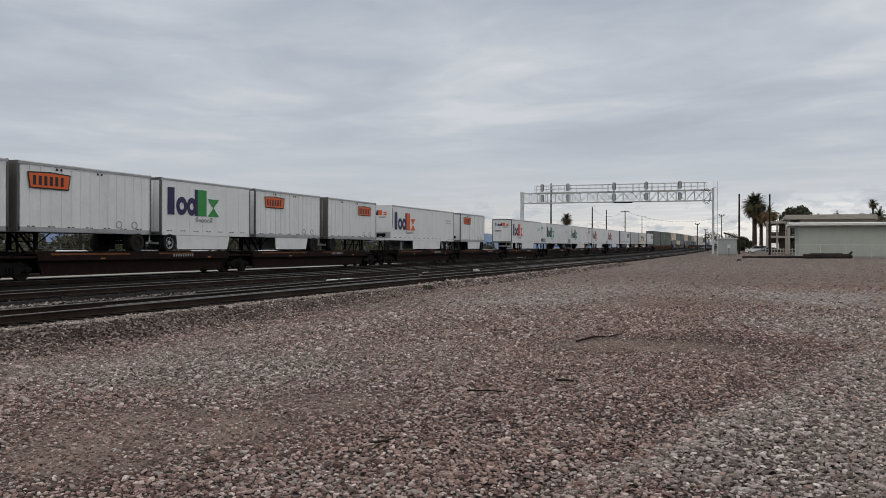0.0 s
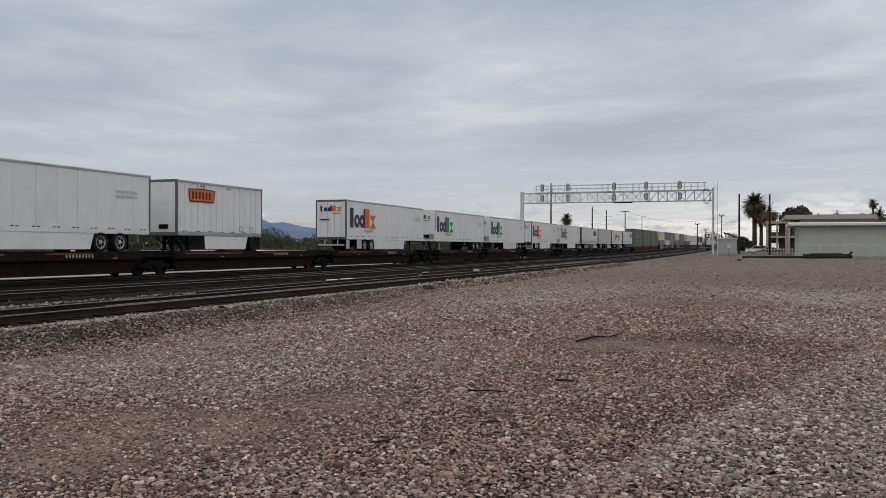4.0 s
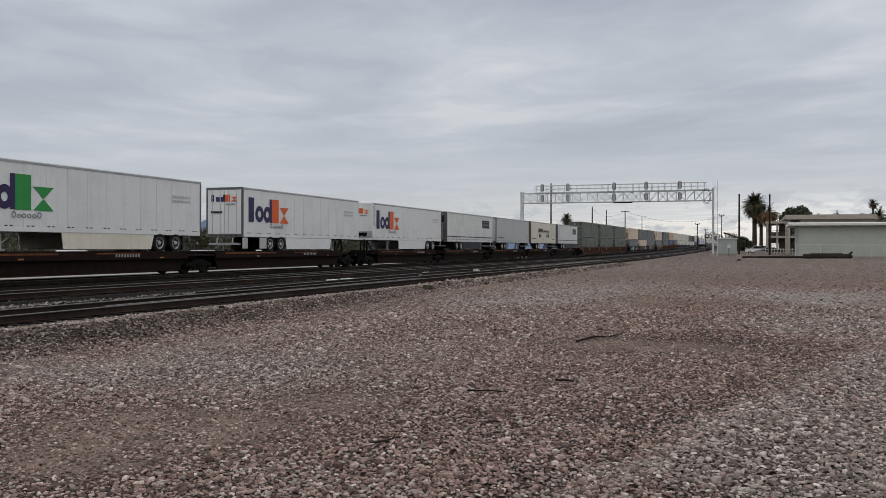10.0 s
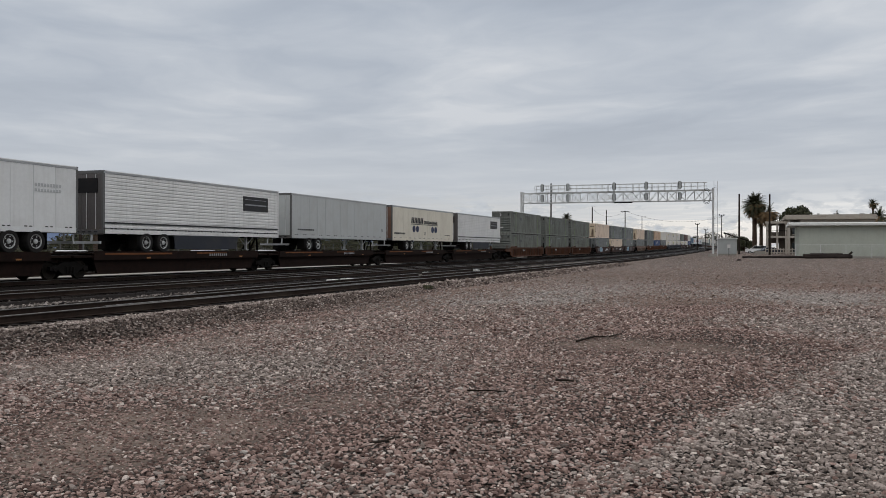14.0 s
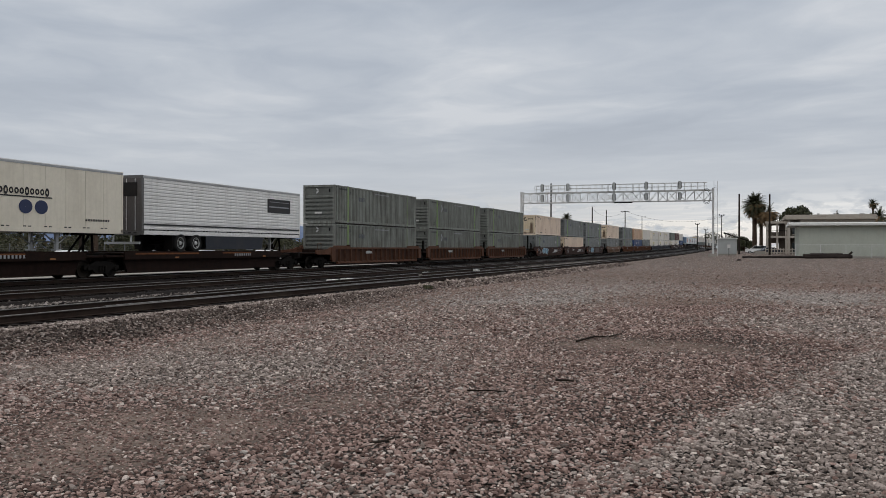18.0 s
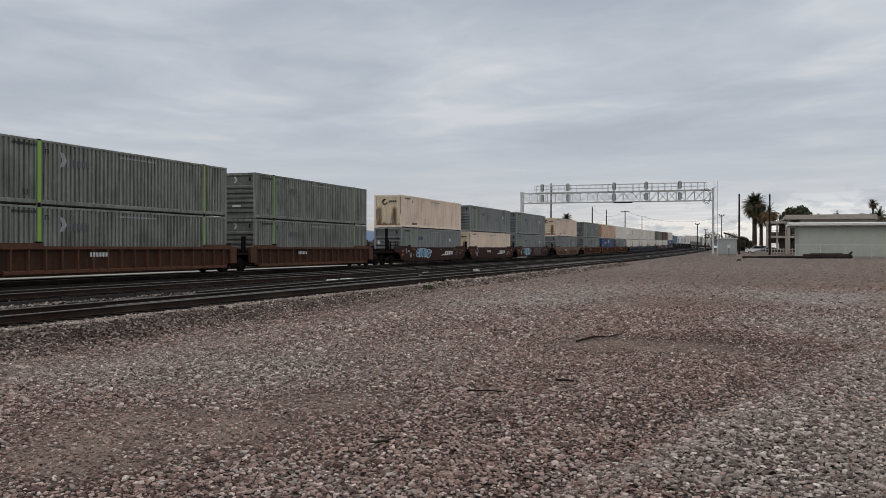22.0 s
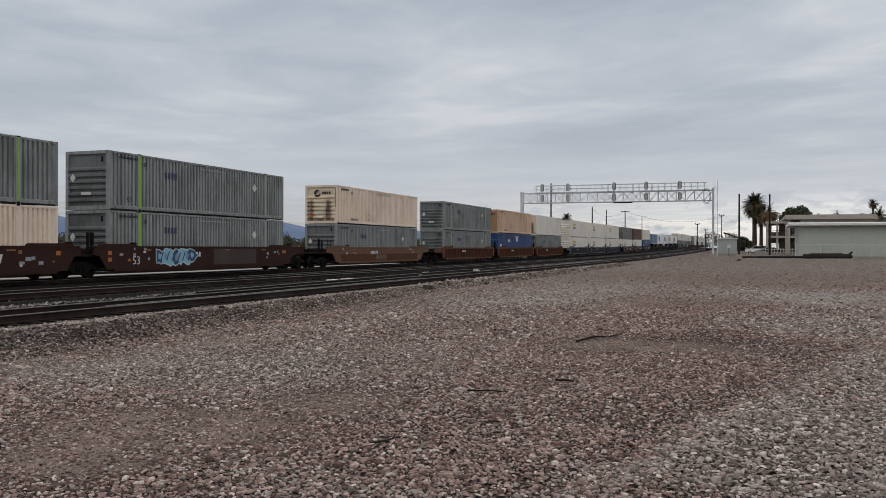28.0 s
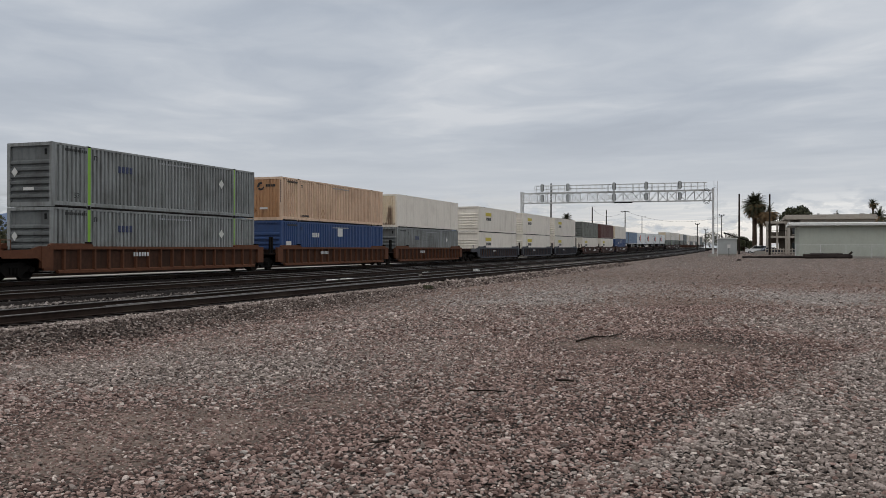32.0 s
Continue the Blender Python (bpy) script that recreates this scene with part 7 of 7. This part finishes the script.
def build_station():
    """Two-storey beige building with open galleries behind the warehouse."""
    y, z0 = 178.0, 0.3
    b = thing("station_building", "two-storey beige stucco building with open galleries and a flat parapet", "building", at=pose(1.05, y, z0))
    part("wall", Shape().box(7.6, 0.0, -0.5, 20.2, 0.3, 7.4), WALL_BEIGE, b)
    part("wall", Shape().box(5.0, 4.0, -0.5, 7.6, 18.0, 7.0), WALL_BEIGE, b)
    part("roof", Shape().box(4.6, -0.6, 7.1, 20.4, 18.0, 7.75), WALL_BEIGE, b, "beige parapet")
    part("cornice", Shape().box(4.3, -0.8, 6.85, 20.6, 18.2, 7.1), WALL_BEIGE, b)
    # gallery in front: columns, floors, rails
    for xx in (5.0, 7.3):
        part("column", Shape().box(xx, -0.5, -0.5, xx + 0.5, 0.0, 6.75), WALL_BEIGE, b)
    part("gallery_floor", Shape().box(1.2, -0.4, 3.3, 7.6, 3.5, 3.7), WALL_BEIGE, b)
    part("gallery_roof", Shape().box(1.0, -0.6, 6.1, 5.0, 6.0, 6.5), WALL_BEIGE, b)
    for xx in (1.2, 3.0, 4.6):
        part("column", Shape().box(xx, -0.3, -0.5, xx + 0.35, 0.05, 6.1), WALL_BEIGE, b)
    for z in (0.4, 4.0):
        for xx in (5.9,):
            w = part("window", Shape().box(xx, -0.02 if xx > 5 else 5.5, z, xx + 1.0, 0.02 if xx > 5 else 5.6, z + 1.9), GLASS, b)
            part("frame", Shape().box(xx - 0.08, (-0.05 if xx > 5 else 5.45), z - 0.08, xx + 1.08, (-0.02 if xx > 5 else 5.5), z), WALL_BEIGE, w)
    # added back walls, brown in place of gallery shade, an opening on each floor
    for z, top, a, q in ((-0.3, 3.3, 0.9, 2.3), (3.7, 6.1, 4.5, 5.8)):
        part("screen_wall", Shape().box(1.2, 3.2, z, 2.2, 3.35, top), GALLERY_SHADE, b)
        part("screen_wall", Shape().box(3.5, 3.2, z, 7.5, 3.35, top), GALLERY_SHADE, b)
        part("screen_wall", Shape().box(2.2, 3.2, z, 3.5, 3.35, a), GALLERY_SHADE, b)
        part("screen_wall", Shape().box(2.2, 3.2, q, 3.5, 3.35, top), GALLERY_SHADE, b)
    r = Shape().tube((1.2, -0.3, 4.7), (5.0, -0.3, 4.7), 0.04, n=6)
    for k in range(12):
        r.tube((1.3 + 0.32 * k, -0.3, 3.7), (1.3 + 0.32 * k, -0.3, 4.7), 0.02, n=5)
    part("railing", r, BLACK_STEEL, b)
    for xx, w, h in ((10.5, 0.4, 0.22), (13.4, 1.0, 0.25), (13.9, 0.25, 0.8), (18.0, 0.9, 0.2)):
        part("roof_vent", Shape().box(xx, 3.0, 7.9, xx + w, 4.0, 7.9 + h), GALV, b)
    fence = thing("picket_fence", "low beige picket fence beside the station", "fence", at=pose(5.0, 166, 0.4))
    for k in range(14):
        part("picket", cached("picket", lambda: Shape().box(-0.08, -0.04, 0.0, 0.08, 0.04, 1.2).mesh("picket", WALL_BEIGE)), None, fence, at=pose(-3.0 + 0.5 * k, 0, 0))
    part("rail", Shape().box(-3.1, 0.04, 0.35, 3.6, 0.09, 0.5).box(-3.1, 0.04, 0.9, 3.6, 0.09, 1.05), WALL_BEIGE, fence)


def cabinet_shed():
    b = thing("signal_bungalow", "silver-grey metal signal bungalow with a low roof", "equipment shed", at=pose(-4.1, 147.5, 0.55))
    part("body", Shape().box(-1.45, -1.2, 0.12, 1.45, 1.2, 2.55), SHED_GREY, b)
    part("roof", Shape().prism([(-1.6, 2.55), (1.6, 2.55), (1.6, 2.63), (0.0, 2.78), (-1.6, 2.63)], "y", -1.35, 1.35), ROOF_WHITE, b)
    part("base", Shape().box(-1.4, -1.15, -0.4, 1.4, 1.15, 0.12), CONCRETE, b)
    d = part("door", Shape().box(-0.45, -1.235, 0.2, 0.45, -1.2, 2.25), SHED_GREY, b)
    part("handle", Shape().tube((0.32, -1.27, 1.1), (0.32, -1.27, 1.3), 0.02), BLACK_STEEL, d)
    s = thing("post_sign", "small white sign on a dark post", "sign", at=pose(-3.17, 121.2, 0.50))
    part("post", Shape().box(-0.04, -0.04, -0.3, 0.04, 0.04, 1.55), BLACK_STEEL, s)
    part("board", Shape().box(-0.20, -0.07, 1.05, 0.20, -0.042, 1.55), PAPER, s)


def pole(x, y, z, h, label="bare dark wooden utility pole", arms=(), r=0.16, lamp=False, head=0.0):
    p = thing("utility_pole" if not (lamp or head) else "light_pole", label, "pole", "poles", at=pose(x, y, z))
    part("shaft", Shape().tube((0, 0, -0.4), (0, 0, h), r, r * 0.7, 9), WOOD_POLE, p)
    for zz, w in arms:
        part("crossarm", Shape().box(-w, -0.06, zz - 0.07, w, 0.06, zz + 0.07), WOOD_POLE, p)
        for q in (-0.85, -0.45, 0.45, 0.85):
            part("insulator", cached("insul", lambda: Shape().tube((0, 0, 0.07), (0, 0, 0.24), 0.05, 0.03, 6).mesh("insulator", SHED_GREY)), None, p, at=pose(q * w, 0, zz))
    if lamp:
        part("bracket", Shape().tube((0, 0, h - 0.1), (0.9, 0, h + 0.05), 0.04, n=6), GALV, p)
        part("lamp_head", Shape().box(0.7, -0.12, h - 0.02, 1.3, 0.12, h + 0.1), GALV, p)
    if head:
        part("crossarm", Shape().tube((-head, 0, h - 0.25), (head, 0, h - 0.25), 0.06, n=6), BLACK_STEEL, p)
        part("strut", Shape().tube((-0.8 * head, 0, h - 0.25), (0, 0, h - 0.9 * head), 0.05, n=5).tube((0.8 * head, 0, h - 0.25), (0, 0, h - 0.9 * head), 0.05, n=5), BLACK_STEEL, p)
        for q in [head * v for v in ((-0.93, -0.57, -0.2, 0.2, 0.57, 0.93) if head > 1 else (-0.9, 0.9))]:
            part("flood_lamp", cached("flood", lambda: Shape().prism([(-0.16, -0.10), (0.16, -0.15), (0.16, 0.15), (-0.16, 0.10)], "x", -0.12, 0.12).mesh("flood_lamp", BLACK_STEEL)), None, p, at=pose(q, -0.1, h - 0.02, 25))
    return p


def car(x, y, z, turn, paint, label, kind="sedan"):
    c = thing("parked_car", label, "car", "parked cars", at=pose(x, y, z, 0, 0, turn))
    L, w = 4.6, 0.9
    if kind == "van":
        body = [(-2.5, 0.35), (2.5, 0.35), (2.55, 0.9), (2.3, 1.15), (1.6, 1.95), (-2.45, 2.0), (-2.55, 1.2)]
        cab = [(0.6, 1.18), (2.15, 1.18), (1.55, 1.82), (0.6, 1.85)]
    elif kind == "suv":
        body = [(-2.3, 0.35), (2.3, 0.35), (2.35, 0.95), (1.2, 1.08), (0.55, 1.66), (-1.9, 1.68), (-2.3, 1.1)]
        cab = [(-1.75, 1.12), (1.05, 1.12), (0.5, 1.58), (-1.6, 1.60)]
    else:
        body = [(-2.25, 0.32), (2.25, 0.32), (2.3, 0.72), (1.2, 0.90), (0.45, 1.38), (-1.0, 1.40), (-1.75, 0.98), (-2.28, 0.88)]
        cab = [(-1.5, 0.98), (1.0, 0.94), (0.42, 1.31), (-0.95, 1.33)]
    bm = bmesh.new()
    vs = [bm.verts.new((a, -w, b)) for a, b in body]
    f = bm.faces.new(vs)
    ex = bmesh.ops.extrude_face_region(bm, geom=[f])
    bmesh.ops.translate(bm, vec=(0, 2 * w, 0), verts=[g for g in ex["geom"] if isinstance(g, bmesh.types.BMVert)])
    for v in bm.verts:
        if v.co.z > 1.0:
            v.co.y *= 0.84
    bmesh.ops.recalc_face_normals(bm, faces=bm.faces)
    bmesh.ops.bevel(bm, geom=[e for e in bm.edges], offset=0.07, segments=2, affect="EDGES", profile=0.6)
    me = bpy.data.meshes.new("body")
    bm.to_mesh(me)
    bm.free()
    me.materials.append(paint)
    part("body", me, None, c)
    for sgn in (-1, 1):
        yy = sgn * (w * 0.93)
        part("side_window", Shape().prism(cab, "y", *sorted((yy * 0.93, yy * 0.985))), GLASS, c)
    part("headlight", Shape().box(2.22, -0.8, 0.6, 2.33, -0.5, 0.75), PAPER, c), part("headlight", Shape().box(2.22, 0.5, 0.6, 2.33, 0.8, 0.75), PAPER, c)
    for q in (-1.4, 1.42):
        for sgn in (-1, 1):
            wh = part("wheel", cached(("ctyre"), lambda: Shape().wheel((0, 0, 0), [(-0.1, 0.2), (-0.1, 0.31), (-0.07, 0.33), (0.07, 0.33), (0.1, 0.31), (0.1, 0.2), (0.06, 0.19)], 16).mesh("wheel", RUBBER)), None, c, at=pose(q, sgn * 0.86, 0.33, 0, 0, 90))
            part("rim", cached(("crim"), lambda: Shape().wheel((0, 0, 0), [(-0.102, 0.05), (-0.09, 0.19), (0.09, 0.19), (0.102, 0.05)], 12).mesh("rim", RIM)), None, wh)
    return c


def build_backdrop():
    rng = np.random.default_rng(21)
    # mountains: a rough range far beyond the yard
    n = 90
    a = np.radians(np.linspace(8, 75, n))
    h = 94 + 7 * np.sin(a * 9 + 0.5) + 8 * np.sin(a * 23 + 1.0) + 7 * np.sin(a * 57) + 4 * np.sin(a * 131)
    h = np.clip(h + rng.normal(0, 1.6, n), 22, 140) * np.interp(np.degrees(a), [8, 22, 30, 70], [0.25, 0.75, 1.0, 1.1])
    v, f = [], []
    levels = ((2700, 0.0), (2780, 0.35), (2900, 0.75), (3050, 1.0), (3300, 0.6))
    for i, (r, q) in enumerate(levels):
        for k in range(n):
            rr = r + rng.normal(0, 18)
            v.append((-rr * math.sin(a[k]), rr * math.cos(a[k]), -3 + h[k] * q * (1 + rng.normal(0, 0.07))))
    for i in range(len(levels) - 1):
        for k in range(n - 1):
            f.append((i * n + k, i * n + k + 1, (i + 1) * n + k + 1, (i + 1) * n + k))
    tagged(new("mountain_range", big_mesh("mountain_range", np.array(v), np.array(f), mountain_material(), True)), "hazy blue mountain range far behind the yard", "mountains", kind="structure")
    clouds = big_mesh("cloud_layer", np.array([(-4600, -4600, 0), (-4600, 4600, 0), (4600, 4600, 0), (4600, -4600, 0)], float), np.array([[0, 1, 2, 3]]), cloud_material())
    v, f = [], []
    arc = np.radians(np.linspace(-60, 80, 57))
    for q in arc:
        v += [(-3900 * math.sin(q), 3900 * math.cos(q), -20.0), (-3900 * math.sin(q), 3900 * math.cos(q), 430.0)]
    for k in range(len(arc) - 1):
        f.append((2 * k, 2 * k + 1, 2 * k + 3, 2 * k + 2))
    tagged(new("horizon_clouds", big_mesh("horizon_clouds", np.array(v), np.array(f), puff_material(), True)), "small white and grey cumulus clouds low over the horizon", "sky", kind="structure")
    return tagged(new("cloud_layer", clouds), "overcast layer of soft grey stratus clouds", "sky", kind="structure")


def build_yard():
    rng = np.random.default_rng(33)
    # behind the train
    for x, y, z, turn, paint, label, kind in (
            (-46.6, 49.5, -0.16, 84, CAR_WHITE, "white sedan parked behind the tracks", "sedan"),
            (-46.2, 58.0, -0.16, 92, CAR_DARK, "dark sedan parked behind the tracks", "sedan"), (-46.8, 65.5, -0.16, 88, CAR_SILVER, "silver sedan parked behind the tracks", "sedan"),
            (-46.4, 75.5, -0.16, 91, CAR_WHITE, "white sedan parked behind the tracks", "sedan"), (-47.0, 88.0, -0.3, 89, CAR_WHITE, "white sedan parked behind the tracks", "sedan")):
        car(x, y, z, turn, paint, label, kind)
    car(0.75, 182.0, 0.45, 172, CAR_WHITE, "white hatchback car parked by the station", "suv")
    car(2.4, 170.0, 0.35, 200, CAR_DARK, "dark sedan parked by the station", "sedan")
    f = thing("yard_fence", "grey chain-link fence with tall posts behind the parked cars", "fence", at=pose(-63.0, 0, -0.3))
    for k in range(60):
        part("post", cached("ypost", lambda: Shape().tube((0, 0, -0.3), (0, 0, 2.1), 0.05, n=6).mesh("post", SIGNAL_GREY)), None, f, at=pose(0, 20 + 3.0 * k, 0))
    w = Shape()
    for k in range(10):
        w.box(-0.005, 20, 0.1 + 0.19 * k, 0.005, 197, 0.11 + 0.19 * k)
    part("wire_mesh", w, SIGNAL_GREY, f)
    solid("yard_pavement", Shape().prism([(-62.0, -0.5), (-35.2, -0.5), (-35.2, -0.16), (-62.0, -0.16)], "y", -60, 84), surface("pale_concrete_pavement", (0.40, 0.38, 0.355), 0.9, var=0.12, dirty=0.2, grain=2, bump=0.1), "pale concrete yard pavement behind the tracks", "pavement", kind="structure")
    row = thing("bollard_row", "row of short dark posts along the yard pavement", "bollards", at=pose(-43.4, 0, -0.16))
    for k in range(100):
        part("bollard", cached("bollard", lambda: Shape().tube((0, 0, 0), (0, 0, 0.75), 0.06, n=6).mesh("bollard", BLACK_STEEL)), None, row, at=pose(0, 8 + 0.75 * k, 0))
    # low light wall along the yard road
    solid("yard_kerb", Shape().box(-52.4, 10, -0.45, -52.0, 330, 0.0), CONCRETE, "long pale concrete kerb behind the parked cars", "kerb")
    # trees behind the yard
    for x, y, h, sp, n in ((-84, 74, 5.9, 4.2, 3600), (-92, 84, 4.2, 4.5, 2600), (-86, 92, 4.4, 3.6, 2600), (-80, 96, 4.8, 3.8, 2800), (-86, 104, 5.4, 4.2, 3200), (-84, 114, 5.2, 4.0, 2600), (-90, 124, 5.0, 4.6, 2600),
                           (-88, 136, 5.2, 5.0, 2600), (-92, 150, 5.6, 5.0, 2400), (-90, 168, 5.2, 5.2, 2200), (-96, 62, 5.4, 4.4, 2600), (-94, 190, 6.0, 6.0, 2000), (-92, 215, 6.0, 6.0, 2000), (-95, 250, 6.4, 7.0, 2000)):
        tree(x, y, -0.3, h, sp, rng, TREE_LEAF if n % 400 else TREE_DARK, "dusty olive-green tree behind the yard fence", leaves=int(1.7 * n), low=0.12, size=0.15, clumps=22)
    hedge = [(-100 + rng.uniform(-3, 3), y, rng.uniform(0.6, 2.2)) for y in np.arange(40, 330, 2.2)]
    tagged(new("hedge", leaf_cloud("hedge", hedge, [2.4] * len(hedge), 36000, 0.34, TREE_LEAF, rng)), "dusty olive brush along the far side of the yard", "hedge", kind="stuff")
    palm(-79.6, 88.1, -0.3, 5.6, 1.9, rng, 0.3, 150, "short fan palm behind the yard", 0.3)
    palm(-53.5, 257.0, -0.3, 10.6, 2.1, rng, 0.2, 200, "tall palm beyond the tracks", 0.3)
    palm(-66.0, 290.0, -0.3, 7.5, 2.3, rng, 0.2, 160, "palm beyond the tracks", 0.3)
    pole(-95.6, 92.9, -0.3, 12.9, "tall dark yard light pole with floodlights on a crossarm", r=0.14, head=1.5)
    pole(-66.6, 71.5, -0.3, 4.9, "short dark wooden post", r=0.22)
    pole(-42.4, 186.7, -0.3, 16.2, "bare dark wooden utility pole", r=0.2)
    pole(-58.7, 329.8, -0.3, 17.9, "dark utility pole with a lamp", r=0.3, lamp=True)
    pole(-48.7, 301.5, -0.3, 15.3, r=0.22)
    pole(-39.7, 283.5, -0.3, 14.2, "utility pole with a crossarm", ((13.9, 1.4),), 0.2)
    pole(-34.5, 285.4, -0.3, 12.2, "street lamp pole beyond the tracks", r=0.14, lamp=True)
    pole(-18.7, 312.4, 0.4, 9.9, "yard light pole with floodlights", r=0.2, head=0.7)
    pole(-17.5, 344.8, 0.4, 8.7, "yard light pole with floodlights", r=0.2, head=0.7)
    pole(-8.9, 262.8, 0.5, 10.9, "tall light pole with floodlights", r=0.16, head=0.7)
    # the wires between the far poles
    for a, b in (((-39.7, 283.5, 13.8), (-8.9, 262.8, 10.8)), ((-39.7, 283.5, 13.8), (-58.7, 329.8, 16.8))):
        w = Shape()
        pts = [Vector(a).lerp(Vector(b), k / 14) - Vector((0, 0, 2.4 * (1 - (2 * k / 14 - 1) ** 2))) for k in range(15)]
        for p, q in zip(pts, pts[1:]):
            w.tube(p, q, 0.03, n=4)
        solid("power_line", w, BLACK_STEEL, "thin sagging power line between poles", "cable", "power lines")
    # the station side
    pole(-2.46, 158.7, 0.5, 10.6, "bare dark wooden pole near the signal shed", r=0.19)
    pole(2.4, 149.9, 0.5, 10.0, "bare dark wooden pole by the station", r=0.17)
    palm(0.1, 196.9, 0.5, 10.3, 3.0, rng, 0.22, 420, "tall shaggy date palm by the station", 0.5)
    palm(2.9, 195.0, 0.5, 8.6, 2.6, rng, 0.92, 420, "palm with dry brown fronds by the station", 0.42)
    palm(1.5, 203.0, 0.5, 8.0, 2.4, rng, 0.5, 120, "palm by the station", 0.4)
    palm(26.1, 222.0, 0.5, 11.6, 1.4, rng, 0.45, 150, "tall thin fan palm behind the buildings", 0.24)
    palm(26.2, 211.6, 0.5, 8.2, 2.3, rng, 0.3, 130, "palm behind the buildings", 0.3)
    tree(10.4, 238.0, 0.5, 13.6, 5.0, rng, TREE_DARK, "large dense dark evergreen tree behind the station", 26, 9000, 0.5, 0.35, 0.3)
    for x, y, h, sp in ((-4.6, 310, 5.2, 3.4), (-34.5, 322, 5.6, 3.0), (-3, 300, 5.4, 3.6), (-78, 880, 15, 9.0), (-66, 900, 13, 9.0), (-54, 890, 15, 8.0), (-42, 900, 19, 11.0), (-22, 905, 20, 9.0), (-95, 900, 13, 9.0), (-110, 880, 14, 9.0), (-30, 900, 18, 10.0)):
        tree(x, y, 0.3, h, sp, rng, TREE_DARK, "dark distant tree beyond the station", leaves=1800, low=0.15, size=0.4)
    weed = [(-13.1 + 0.10 * k, 34.0 + 0.1 * (k % 2), float(ground_height(-13.1, 34.0)) + 0.06) for k in range(-1, 2)]
    tagged(new("weed", leaf_cloud("weed", weed, [0.14] * 3, 260, 0.05, TREE_LEAF, rng)), "small dark dry weed growing on the gravel", "weed", kind="stuff")
    solid("rock", stones("rock", np.array([-1.6]), np.array([102.7]), ground_height(np.array([-1.6]), np.array([102.7])) + 0.1, np.array([0.22]), PILE_DARK, rng, NEAR_CHIP, 0.6), None, "dark lump of rock lying on the gravel", "rock")
    # dark pile along the gravel's edge
    for k, (a, b, z, r) in enumerate(((-1.4, 6.0, 0.42, 0.12), (0.5, 11.0, 0.44, 0.15), (5.8, 11.3, 0.66, 0.20), (6.0, 11.5, 0.52, 0.25), (6.6, 10.4, 0.84, 0.10))):
        ob = solid("timber", Shape().tube((a, 116.2 + 0.12 * k, z), (b, 117.9 - 0.1 * k, z + 0.02), r, r * 0.92, 8), PILE_DARK, "long dark tarred timber lying in a low pile", "timber", "dark timber pile")
    solid("timber", Shape().tube((10.9, 117.6, 0.5), (11.5, 117.5, 1.12), 0.16, 0.12, 7), PILE_DARK, "short dark tarred timber end sticking up from the pile", "timber", "dark timber pile")
    r = thing("ramp_shelter", "dark sloping shelter roof by the station", "shelter", at=pose(-3.6, 190, 0.5))
    part("roof", Shape().prism([(-2.4, 4.2), (2.6, 2.5), (2.6, 2.7), (-2.4, 4.5)], "y", -1.5, 1.5), BLACK_STEEL, r)
    for q in (-2.0, 2.2):
        part("post", Shape().box(q - 0.08, -0.08, -0.3, q + 0.08, 0.08, 3.4 - 0.33 * q), BLACK_STEEL, r)
    for x, y, w in ((0.6, 152, 1.0), (1.2, 160, 1.2)):
        solid("planter_block", Shape().box(x - w / 2, y - 0.4, 0.3, x + w / 2, y + 0.4, 1.1), CONCRETE, "pale concrete block beside the gravel", "block", "concrete blocks")


# ---------------------------------------------------------------- build all
GROUND_OB = build_ground()
build_tracks()
build_spare_rails()
for a in ((-20.3, 39.3, 2, 0.8), (-20.3, 41.0, 2, 1.1), (-20.7, 53.8, 0, 1.0), (-19.75, 61.6, 0, 0.9), (-18.8, 166.0, 0, 1.4)):
    switch_machine(*a)
build_signal_bridge()
build_warehouse()
build_station()
cabinet_shed()
CLOUDS = build_backdrop()
build_yard()
build_flat_cars()
build_trailers()
build_stacks()
build_gravel(GROUND_OB)


def motions():
    """The train rolls towards the viewer's side, gaining a little speed; the clouds drift."""
    times = (0, 3, 6, 9, 12, 15, 18, 21, 24, 27, 30, 32)
    gone = [12.1847 * t + 0.015509 * (t - 16) ** 2 for t in times]
    for ob, s, z in TRAIN:
        walk(ob, [(t, pose(TRACK_X, s - g, z + float(rise(s - g)), slope_at(s - g))) for t, g in zip(times, gone)])
    walk(CLOUDS, [(0, pose(0, 0, 150)), (16, pose(-12.5, 1.0, 150)), (32, pose(-25, 2, 150))])


motions()
